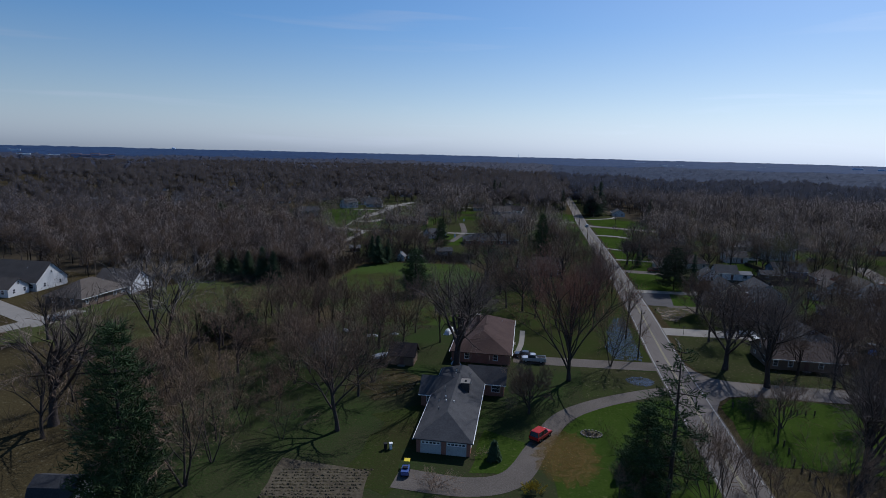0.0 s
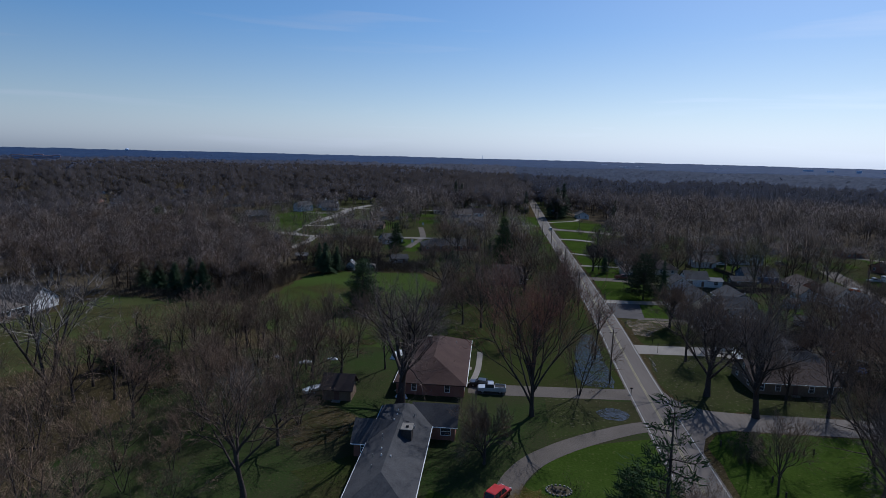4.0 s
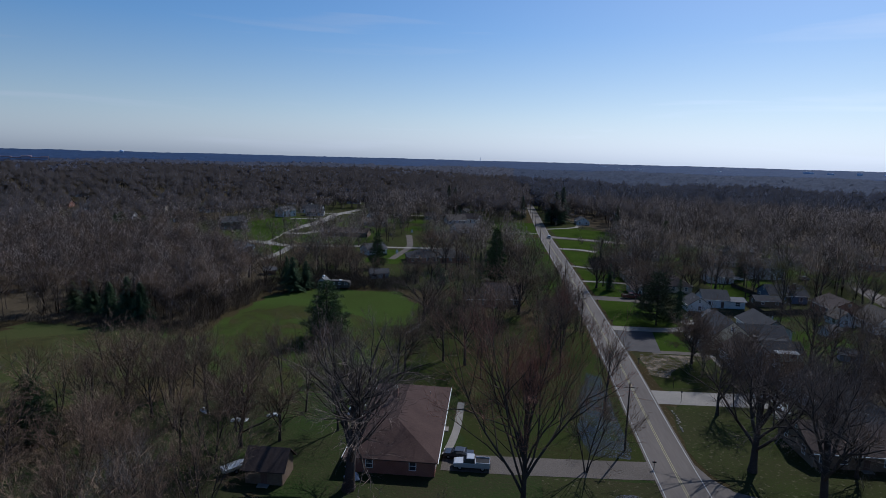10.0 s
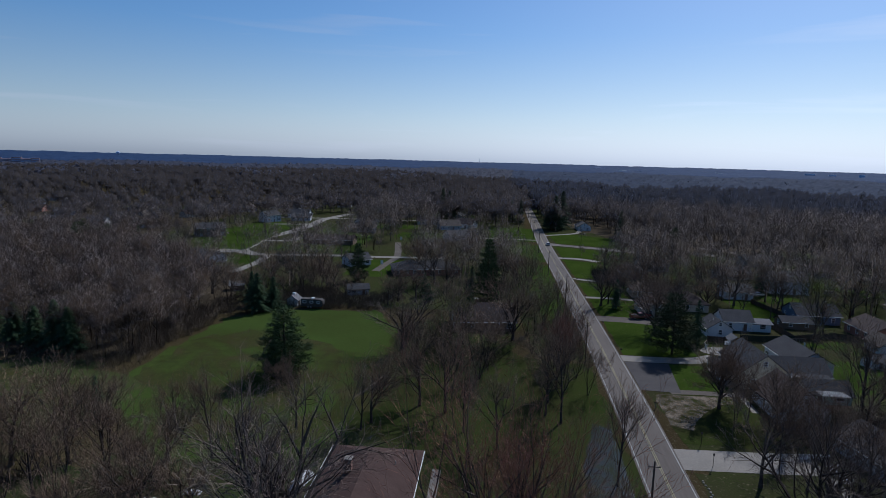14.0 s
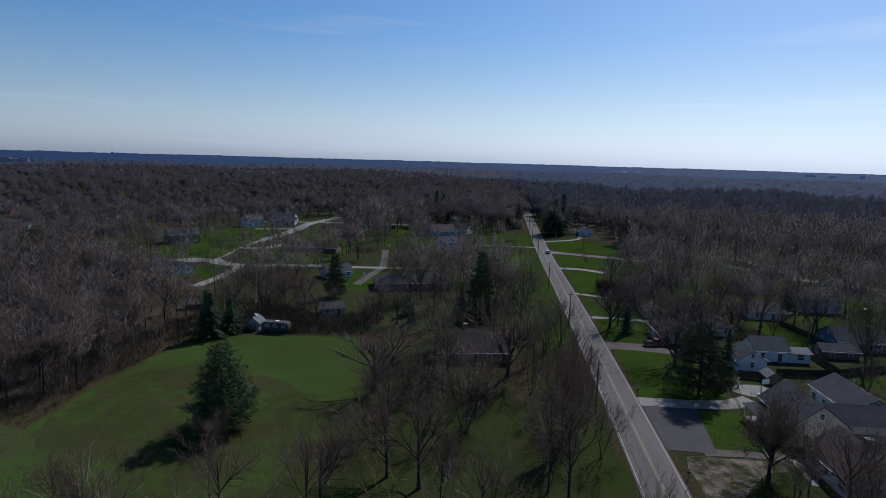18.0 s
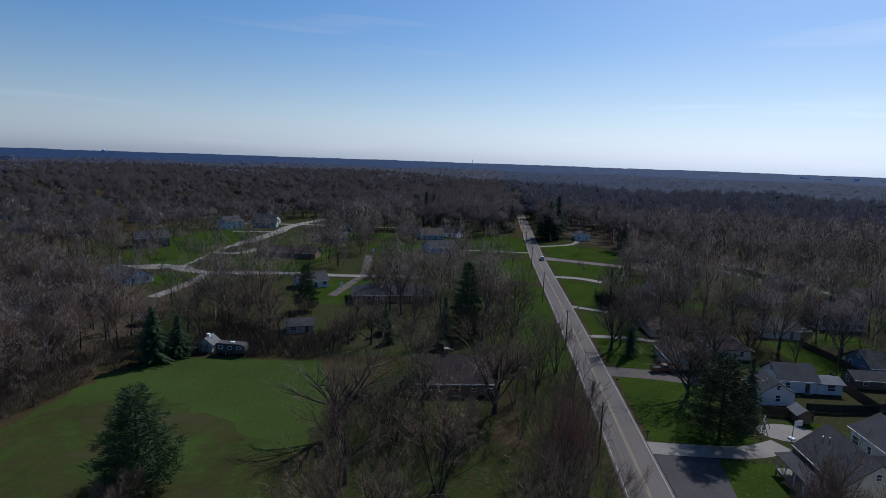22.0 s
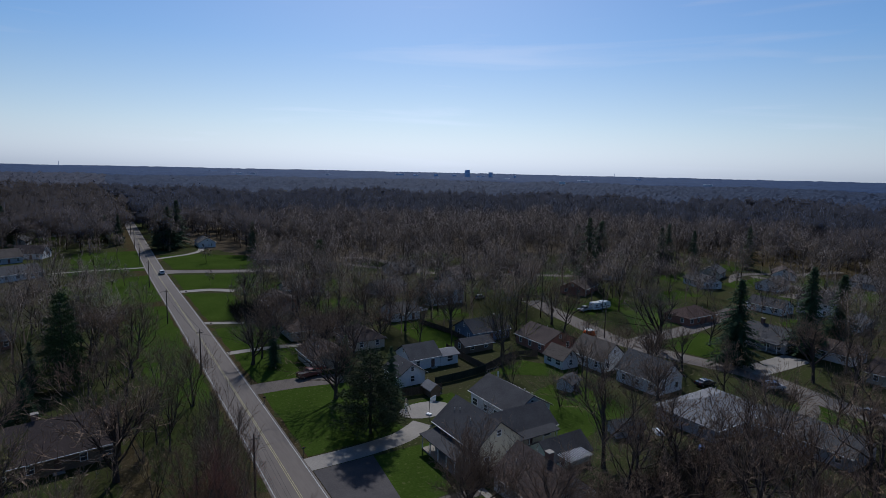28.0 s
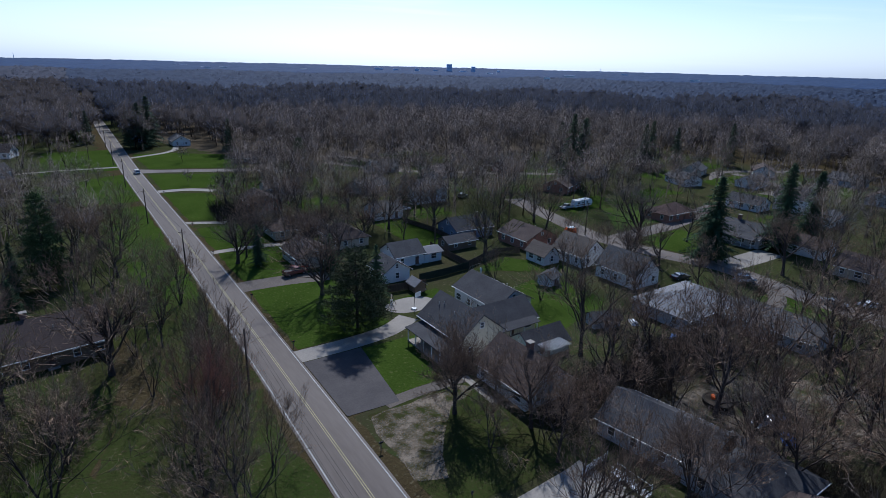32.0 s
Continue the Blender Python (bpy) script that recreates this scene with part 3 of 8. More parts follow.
ROAD_LINE = [(31.5, -300), (31.9, -60), (33.2, 70), (33.9, 108), (34.5, 135), (35.1, 152), (36.15, 178), (37.25, 230), (38.0, 300), (38.6, 400), (41.4, 520), (44.0, 640), (45, 760), (46.5, 860), (50, 1200)]
road = strip("road", ROAD_LINE, 7.3, Z_ROAD, M_ROAD, "straight two-lane road of worn grey asphalt", "road")
for off, nm in ((-3.25, "edge_line"), (3.25, "edge_line")):
    strip(nm, ROAD_LINE[:-2], 0.16, Z_LINE, M_WHITE_LINE, "", "", road, "", off)
for off in (-0.14, 0.14):
    strip("centre_line", ROAD_LINE[:-2], 0.11, Z_LINE, M_YELLOW_LINE, "", "", road, "", off)
for o in (road, *road.children):
    if o is not road:
        for k in ("label", "category", "kind"):
            if k in o:
                del o[k]
flat("junction_apron", [(36.8, 106), (37.9, 109.5), (39.6, 113.6), (42.0, 116.2), (45.5, 117.3), (50, 117.4), (50, 124.6), (44.6, 125.0), (41.4, 126.2), (39.2, 129.4), (37.9, 134), (37.2, 139), (35.5, 122)], Z_ROAD - 0.004, M_ROAD, "flared asphalt mouth of the side street", "street")
strip("side_street", [(35.5, 121), (44, 121), (66, 121.2), (110, 121.6), (220, 123)], 7.2, Z_ROAD - 0.008, M_ROAD, "grey asphalt side street", "street")
strip("side_street", [(40, 397), (52, 393), (70, 386), (88, 379)], lambda t: 12.0 - 5.0 * min(1, t * 4), Z_ROAD - 0.008, M_ROAD, "grey asphalt side street with a small island", "street")
strip("back_street", [(150, 280), (143, 250), (139, 230), (141.5, 212), (146, 195), (143.5, 178), (143.5, 160), (146, 122)], 7.0, Z_ROAD - 0.014, M_ROAD, "pale asphalt back street between houses", "street")
strip("back_street", [(140, 226), (156, 227), (172, 228), (215, 236), (300, 236)], 6.5, Z_ROAD - 0.020, M_ROAD, "pale asphalt back street between houses", "street")
strip("far_street", [(120, 386), (134, 362), (144, 350), (140, 392), (126, 404)], 5.0, Z_ROAD - 0.016, M_ROAD, "pale asphalt loop among bare trees", "street")
strip("far_street", [(246, 258), (264, 270), (282, 276), (310, 262), (336, 257)], 5.0, Z_ROAD - 0.016, M_ROAD, "pale asphalt street beyond the back yards", "street")
strip("far_street", [(268, 240), (276, 255), (281, 271)], 5.0, Z_ROAD - 0.022, M_ROAD, "pale asphalt street beyond the back yards", "street")
strip("far_street", [(128, 356), (144, 347), (172, 329), (205, 308)], 5.0, Z_ROAD - 0.014, M_ROAD, "pale asphalt street among bare trees", "street")
strip("curved_street", [(-46, 333), (-62, 333), (-80, 330), (-93, 327), (-104, 329), (-114, 337)], lambda t: 5.0 + 4.0 * max(0, t - 0.7) / 0.3, Z_ROAD - 0.014, M_CONCRETE, "pale curved street", "street")
strip("curved_street", [(-138, 329), (-126, 331), (-117, 337), (-115, 352), (-118, 368), (-117.5, 386), (-113.5, 414), (-112.6, 449), (-114.5, 482), (-106, 530)], lambda t: 7.0 + 5.0 * max(0, 1 - abs(t - 0.2) / 0.12), Z_ROAD - 0.026, M_CONCRETE, "pale curved street widening at a junction", "street")
strip("side_road", [(-12, 338), (-24, 336), (-46, 333)], 4.4, Z_ROAD - 0.008, M_CONCRETE, "pale concrete side road", "street")
strip("cross_street", [(-150, 486), (-128, 489), (-106, 492), (-70, 494), (-36, 498)], 5.0, Z_ROAD - 0.032, M_CONCRETE, "pale street crossing far lawns", "street")
DRIVES = []


def drive(line, width, material, label):
    """A drive or walk along a line."""
    DRIVES.append((line, width))
    strip("driveway", line, width, Z_DRIVE + 0.0005 * (len(DRIVES) - 1), material, label, "driveway")


drive([(32.5, 117.5), (26, 114.6), (15.5, 107.6), (8.4, 100), (4.2, 89), (0.5, 79), (-6, 75.5), (-16.5, 76)], lambda t: 3.6 + 1.8 * max(0, t - 0.55) / 0.45, M_GRAVEL, "curved grey gravel drive")
drive([(32, 130.6), (24, 130.0), (8, 129.2), (-1, 129.2)], 5.2, M_GRAVEL, "gravel drive with a parked pickup")
drive([(-0.6, 131), (0.6, 140), (0.8, 151)], 1.3, M_CONCRETE, "narrow concrete walk")
drive([(38.5, 159.2), (44, 159.4), (57, 160), (61, 160.5)], 6.6, M_CONCRETE, "wide concrete drive")
drive([(58.5, 158), (60.8, 155), (59.5, 147), (57.6, 136)], 1.3, M_CONCRETE, "narrow concrete walk with white stones")
drive([(40.5, 207), (50, 207), (58, 208), (64, 211)], 4.2, M_CONCRETE, "pale concrete drive")
drive([(46, 187.2), (52, 187.6), (60.5, 187.2)], 2.3, M_GRAVEL, "narrow gravel drive")
drive([(60.2, 188), (60, 184), (59.6, 179)], 1.2, M_CONCRETE, "short concrete walk")
drive([(41, 242.5), (50, 242), (60, 240)], 6.0, M_GRAVEL, "grey gravel drive with parked cars")
drive([(41.5, 269.5), (50, 269.5), (60, 268)], 2.6, M_CONCRETE, "concrete drive")
drive([(41, 302), (52, 297)], 2.6, M_CONCRETE, "concrete drive")
drive([(41, 351), (51.6, 350), (60, 344)], 4.2, M_CONCRETE, "concrete drive")
drive([(42, 436), (50, 441), (59, 447), (66, 456), (69, 468)], 3.2, M_CONCRETE, "curved concrete drive")
drive([(37, 412), (32.8, 412), (12, 412.5), (-2, 411)], 2.6, M_CONCRETE, "narrow concrete drive")
drive([(-39, 300), (-37.5, 318), (-36, 334), (-38, 352), (-43, 382)], 3.4, M_GRAVEL, "curved gravel drive")
drive([(-95, 327), (-92.7, 307), (-93.6, 286)], 4.0, M_CONCRETE, "pale drive beside the low white house")
drive([(-116, 371), (-102.5, 373), (-100.4, 387)], 5.0, M_CONCRETE, "pale turning pad off the curved street")
drive([(147, 196.5), (158, 196), (169, 196)], 7.0, M_CONCRETE, "wide concrete drive")
drive([(143, 183), (137, 178), (131, 176)], 3.6, M_GRAVEL, "gravel drive")
drive([(-134, 112), (-128, 126), (-124, 142)], 6.0, M_CONCRETE, "broad pale concrete drive")
drive([(-170, 150), (-140, 136), (-122, 128)], 6.0, M_CONCRETE, "broad pale concrete drive")
drive([(-138, 444), (-124, 448), (-110, 452)], 5.0, M_CONCRETE, "pale drive")
flat("parking_pad", [(40.6, 204.7), (40.2, 187.4), (48.2, 186.9), (50.8, 204.6)], 0.064, M_ASPHALT, "dark asphalt parking pad beside the road", "driveway")
flat("ball_court", [(67.5 + 5.5 * math.cos(a * 0.35), 216 + 3.6 * math.sin(a * 0.35)) for a in range(18)], 0.066, M_CONCRETE, "rounded concrete court with a basketball hoop", "court")
flat("flood_water", [(22.6, 133.4), (28.8, 133.6), (29.8, 150), (30.4, 168), (27.4, 170), (24.0, 158), (21.6, 142)], 0.062, gauzy(M_WATER.copy(), 0.35, 0.36, 0.62, 0.15, 0.70), "shallow flood water on the verge, reflecting sky", "water", 0.4, 8)
flat("pond", [(25.9 + 3.0 * math.cos(a * 0.35), 121.0 + 2.6 * math.sin(a * 0.35)) for a in range(18)], 0.064, gauzy(M_WATER.copy(), 0.6, 0.34, 0.60, 0.3, 0.9), "small round pond in the verge", "water", 0.2, 9)


# ---- houses ----
def window(parent, w, h, m, sash=True):
    """A window set against a wall: m puts its middle on the wall, facing -y."""
    fr = new("window")
    fr.parent, fr.matrix_basis = parent, m
    key = ("window_frame", w, h)
    if key not in _boxes:
        v, f = [], []
        t = 0.10

        def slab(x0, z0, x1, z1, y0, y1):
            s = len(v)
            for y in (y0, y1):
                v.extend([(x0, y, z0), (x1, y, z0), (x1, y, z1), (x0, y, z1)])
            f.extend([(s, s + 1, s + 2, s + 3), (s + 4, s + 7, s + 6, s + 5)] + [(s + a, s + 4 + a, s + 4 + (a + 1) % 4, s + (a + 1) % 4) for a in range(4)])
        slab(-w / 2 - t, -h / 2 - t, w / 2 + t, -h / 2, -0.06, 0.02)
        slab(-w / 2 - t, h / 2, w / 2 + t, h / 2 + t, -0.06, 0.02)
        slab(-w / 2 - t, -h / 2, -w / 2, h / 2, -0.06, 0.02)
        slab(w / 2, -h / 2, w / 2 + t, h / 2, -0.06, 0.02)
        if sash:
            slab(-w / 2, -0.04, w / 2, 0.04, -0.045, 0.02)
        _boxes[key] = data("window_frame", v, f, M_TRIM)
        _boxes[("pane", w, h)] = data("pane", [(-w / 2, -0.03, -h / 2), (w / 2, -0.03, -h / 2), (w / 2, -0.03, h / 2), (-w / 2, -0.03, h / 2), (-w / 2, 0.01, -h / 2), (w / 2, 0.01, -h / 2), (w / 2, 0.01, h / 2), (-w / 2, 0.01, h / 2)],
                                        [(0, 1, 2, 3), (5, 4, 7, 6), (1, 0, 4, 5), (2, 1, 5, 6), (3, 2, 6, 7), (0, 3, 7, 4)], M_GLASS)
    part("window_frame", _boxes[key], fr)
    part("pane", _boxes[("pane", w, h)], fr)
    return fr


def roof_slabs(parent, L, D, eave, ridge, style, material, over=0.45, base=0.0, thick=0.16):
    """The roof of a house whose ridge runs along x: gable or hip, as slabs with thickness and overhang."""
    hx, hy = L / 2 + over, D / 2 + over
    slope = (ridge - eave) / (D / 2)
    ze = eave - slope * over
    hip = 0.0 if style == "gable" else min(hx - 0.2, hy)
    top = [(-hx + hip, 0, ridge), (hx - hip, 0, ridge)]
    low = [(-hx, -hy, ze), (hx, -hy, ze), (hx, hy, ze), (-hx, hy, ze)]
    v = [Vector(p) for p in low + top]
    f = [(0, 1, 5, 4), (2, 3, 4, 5)]
    if hip:
        f += [(1, 2, 5), (3, 0, 4)]
    v2 = [p + Vector((0, 0, -thick)) for p in v]
    n = len(v)
    faces = f + [tuple(n + i for i in reversed(q)) for q in f]
    edges = [(0, 1), (2, 3)] + ([(1, 2), (3, 0)] if hip else [(1, 5), (5, 2), (3, 4), (4, 0)])
    faces += [(a, n + a, n + b, b) for a, b in edges]
    me = data("roof", v + v2, faces, material)
    return part("roof", me, parent)


def house_body(parent, L, D, eave, ridge, style, material):
    hx, hy = L / 2, D / 2
    v = [(-hx, -hy, -0.1), (hx, -hy, -0.1), (hx, hy, -0.1), (-hx, hy, -0.1), (-hx, -hy, eave), (hx, -hy, eave), (hx, hy, eave), (-hx, hy, eave)]
    f = [(0, 1, 5, 4), (2, 3, 7, 6)]
    if style == "gable":
        v += [(-hx, 0, ridge - 0.12), (hx, 0, ridge - 0.12)]
        f += [(1, 2, 6, 9, 5), (3, 0, 4, 8, 7), (4, 5, 9, 8), (6, 7, 8, 9)]
    else:
        f += [(1, 2, 6, 5), (3, 0, 4, 7), (4, 5, 6, 7)]
    return part("wall", data("wall", v, f, material), parent)


def house(x, y, L, D, rot, eave, ridge, style="gable", wall="white", roof="grey", label="", chimney=None, garage=0, detail=2, door=True, porch=None, vents=2, name="house", category="house", wins=True, ends=True):
    """A house with its ridge along its own x, turned by rot degrees. chimney: (x, y, height) of its own axes; porch: side and depth."""
    base = thing(name, pose(x, y, 0, 0, 0, rot), label or f"{wall}-walled house with a {roof} shingle {style} roof", category)
    house_body(base, L, D, eave, ridge, style, WALLS[wall])
    top = roof_slabs(base, L, D, eave, ridge, style, ROOFS[roof])
    rng = random.Random(int(x * 7 + y * 13))
    slope = (ridge - eave) / (D / 2)
    def unseen(turn):
        return y > 235 and math.sin(radians(rot + turn)) > 0.4
    if detail and wins:
        storeys = 2 if eave > 4.6 else 1
        for s in range(storeys):
            zc = 1.55 + s * 2.7
            for side in (-1, 1):
                n = max(1, int(L / 3.2))
                for i in range(0 if unseen(90 * side) else n):
                    px = -L / 2 + (i + 0.5) * L / n + rng.uniform(-0.25, 0.25)
                    if garage and side == -1 and px < -L / 2 + garage:
                        continue
                    if door and s == 0 and i == n // 2 and side == -1:
                        continue
                    window(base, rng.choice((0.9, 0.9, 1.5)), 1.25, pose(px, side * (D / 2), zc, 0, 0, 0 if side < 0 else 180))
                gm = (2 if D > 7 else 1) if (ends or side > 0) and not unseen(0 if side > 0 else 180) else 0
                for i in range(gm):
                    py = -D / 2 + (i + 0.5) * D / gm + rng.uniform(-0.2, 0.2)
                    window(base, 0.9, 1.25, pose(side * L / 2, py, zc, 0, 0, 90 * side))
        if style == "gable" and ridge - eave > 2.0:
            for side in (-1, 1):
                window(base, 0.7, 0.9, pose(side * L / 2, 0, eave + (ridge - eave) * 0.42, 0, 0, 90 * side))
    if door and detail:
        n = max(1, int(L / 3.2))
        px = -L / 2 + (n // 2 + 0.5) * L / n
        d = box("door", px - 0.47, -D / 2 - 0.05, 0.05, px + 0.47, -D / 2 + 0.05, 2.1, M_DOOR, base, 0.02)
        box("door_step", px - 0.8, -D / 2 - 0.9, -0.05, px + 0.8, -D / 2 - 0.01, 0.16, M_CONCRETE, base, 0.02)
    if garage:
        gd = box("garage_door", -L / 2 + 0.6, -D / 2 - 0.06, 0.03, -L / 2 + garage - 0.5, -D / 2 + 0.04, 2.15, M_TRIM, base, 0.02)
    if detail > 1:
        for side in (-1, 1):
            zz = eave - slope * 0.45 - 0.10
            box("gutter", -L / 2 - 0.45, side * (D / 2 + 0.50) - 0.06, zz - 0.06, L / 2 + 0.45, side * (D / 2 + 0.50) + 0.06, zz + 0.06, M_TRIM, base, 0.02)
        for i in range(vents):
            vx = rng.uniform(-L / 3, L / 3)
            vy = rng.uniform(0.15, 0.3) * D * (1 if rng.random() < 0.5 else -1)
            zz = ridge - abs(vy) * slope
            cyl("roof_vent", vx, vy, zz - 0.15, zz + 0.45, 0.07, 0.07, M_METAL, base, 8, "short grey vent pipe")
    if chimney:
        cx, cy, ch = chimney
        ch_ob = box("chimney", cx - 0.45, cy - 0.45, ridge - abs(cy) * slope - 0.8, cx + 0.45, cy + 0.45, ch, M_CHIMNEY, base, 0.03)
        box("chimney_cap", -0.55, -0.55, (ch - (ridge - abs(cy) * slope - 0.8)) / 2, 0.55, 0.55, (ch - (ridge - abs(cy) * slope - 0.8)) / 2 + 0.12, M_CONCRETE, ch_ob, 0.02)
    if porch:
        side, depth, h = porch
        yy = side * D / 2
        y0, y1 = sorted((yy, yy + side * depth))
        box("porch_floor", -L * 0.42, y0, -0.05, L * 0.42, y1, 0.3, M_CONCRETE, base, 0.02)
        pr = 0.12
        v = [(-L * 0.45, yy, h + 0.5), (L * 0.45, yy, h + 0.5), (L * 0.45, yy + side * (depth + 0.3), h), (-L * 0.45, yy + side * (depth + 0.3), h)]
        v = v + [(a, b, c - pr) for a, b, c in v]
        part("porch_roof", data("porch_roof", v, [(0, 1, 2, 3), (7, 6, 5, 4), (0, 4, 5, 1), (1, 5, 6, 2), (2, 6, 7, 3), (3, 7, 4, 0)], ROOFS[roof]), base)
        k = max(3, int(L * 0.84 / 2.4))
        for i in range(k + 1):
            px = -L * 0.42 + 0.1 + i * (L * 0.84 - 0.2) / k
            ypost = yy + side * (depth - 0.12)
            box("porch_post", px - 0.08, ypost - 0.08, 0.3, px + 0.08, ypost + 0.08, h - 0.05, M_TRIM, base, 0.01)
    return base


# ---- trees ----
def blade(p, q, w, v, f, rng):
    """A thin twig from p to its tip q."""
    a = (q - p).normalized()
    s = a.cross(Vector((rng.uniform(-1, 1), rng.uniform(-1, 1), rng.uniform(-1, 1)))).normalized() * w
    n = len(v)
    v.extend((p - s, p + s, q))
    f.append((n, n + 1, n + 2))


def bare_tree(seed, height, fork=0.28, limbs=6, spread=0.75, lift=0.5, thick=0.022, stems=1, twigs=6, wide=0.026, subs=6, third=5, fine=2, coarse=False, bole=0.62):
    """A leafless tree: trunk and limbs in one mesh, the fine branches and twigs of the crown in another."""
    rng = random.Random(seed)
    tv, tf, cv, cf = [], [], [], []

    def bend(p, way, length, n, wander, up):
        path = [p.copy()]
        d = way.normalized()
        for i in range(n):
            d = (d + Vector((rng.gauss(0, wander), rng.gauss(0, wander), rng.gauss(0, wander) + up))).normalized()
            path.append(path[-1] + d * (length / n))
        return path, d

    def off(way, angle):
        u = way.orthogonal().normalized()
        u.rotate(Matrix.Rotation(rng.uniform(0, 2 * math.pi), 3, way))
        return (way * math.cos(angle) + u * math.sin(angle)).normalized()

    def spray(p, way, length):
        """A branchlet, its twigs and their tips."""
        tip = p + way * length + Vector((0, 0, length * 0.12 * lift))
        blade(p, tip, wide * 1.5, cv, cf, rng)
        for i in range(twigs):
            t = 0.15 + 0.85 * (i + rng.random()) / twigs
            a = p.lerp(tip, t)
            d = (off(way, rng.uniform(0.35, 0.95)) + Vector((0, 0, 0.35 * lift))).normalized()
            ln = length * rng.uniform(0.35, 0.7) * (1.25 - 0.6 * t)
            q = a + d * ln
            blade(a, q, wide, cv, cf, rng)
            for _ in range(fine):
                c = a.lerp(q, rng.uniform(0.25, 0.95))
                blade(c, c + off(d, rng.uniform(0.4, 0.9)) * ln * rng.uniform(0.35, 0.65), wide * 0.8, cv, cf, rng)

    def grow(p, way, length, r, level):
        if level >= 3:
            spray(p, way, length)
            return
        n = (5, 5, 3)[level]
        path, d = bend(p, way, length, n, (0.05, 0.12, 0.15)[level], (0.03, 0.07 * lift, 0.07 * lift)[level])
        end = (0.55, 0.3, 0.3)[level]
        radii = [r * (1 - (1 - end) * i / n) for i in range(n + 1)]
        if level == 0:
            radii[0] *= 1.35
        if coarse and level == 2:
            blade(path[0], path[-1], r * 0.9, tv, tf, rng)
        else:
            tube(path, radii, (8, 5, 3)[level], tv, tf)
        kids = (limbs, subs, third)[level]
        for i in range(kids):
            t = fork + (1 - fork) * (i + rng.random()) / kids if level == 0 else 0.22 + 0.78 * (i + rng.random()) / kids
            t = min(t, 0.98)
            k = min(int(t * n), n - 1)
            a = path[k].lerp(path[k + 1], t * n - k)
            here = (path[k + 1] - path[k]).normalized()
            angle = (spread * (1.15 - 0.6 * (t - fork) / (1 - fork)) if level == 0 else rng.uniform(0.45, 0.9))
            ln = ((height * 0.60 * (1.25 - t) + height * 0.08) if level == 0 else length * rng.uniform(0.42, 0.66) * (1.2 - 0.45 * t))
            grow(a, off(here, angle), ln, max(0.022, r * (0.5, 0.5, 0.55)[level] * rng.uniform(0.8, 1.1)), level + 1)
        grow(path[-1], d, length * (0.5 if level else 0.42), radii[-1] * 0.9, level + 1)

    for s in range(stems):
        way = Vector((0, 0, 1)) if stems == 1 else Vector((math.cos(s * 6.28 / stems) * 0.3, math.sin(s * 6.28 / stems) * 0.3, 1)).normalized()
        grow(Vector((0.25 * math.cos(s * 2.1) * (stems > 1), 0.25 * math.sin(s * 2.1) * (stems > 1), -0.15)), way, height * (bole if stems == 1 else 0.6), height * thick / (stems ** 0.45), 0)
    top = max(p.z for p in cv)
    k = height / top
    return [p * k for p in tv], tf, [p * k for p in cv], cf


def tree_kind(seed, bark, twig, label, **kw):
    """A kind of tree at two finenesses: near the flight and far from it."""
    made = []
    far = dict(kw)
    far.update(coarse=True, twigs=4, fine=1, third=3, wide=kw.get("wide", 0.026) * 1.45)
    for k in (dict(kw), far):
        tv, tf, cv, cf = bare_tree(seed, k.pop("height"), **k)
        made.append((data("trunk", tv, tf, bark, True), data("crown", cv, cf, twig), label))
    return made


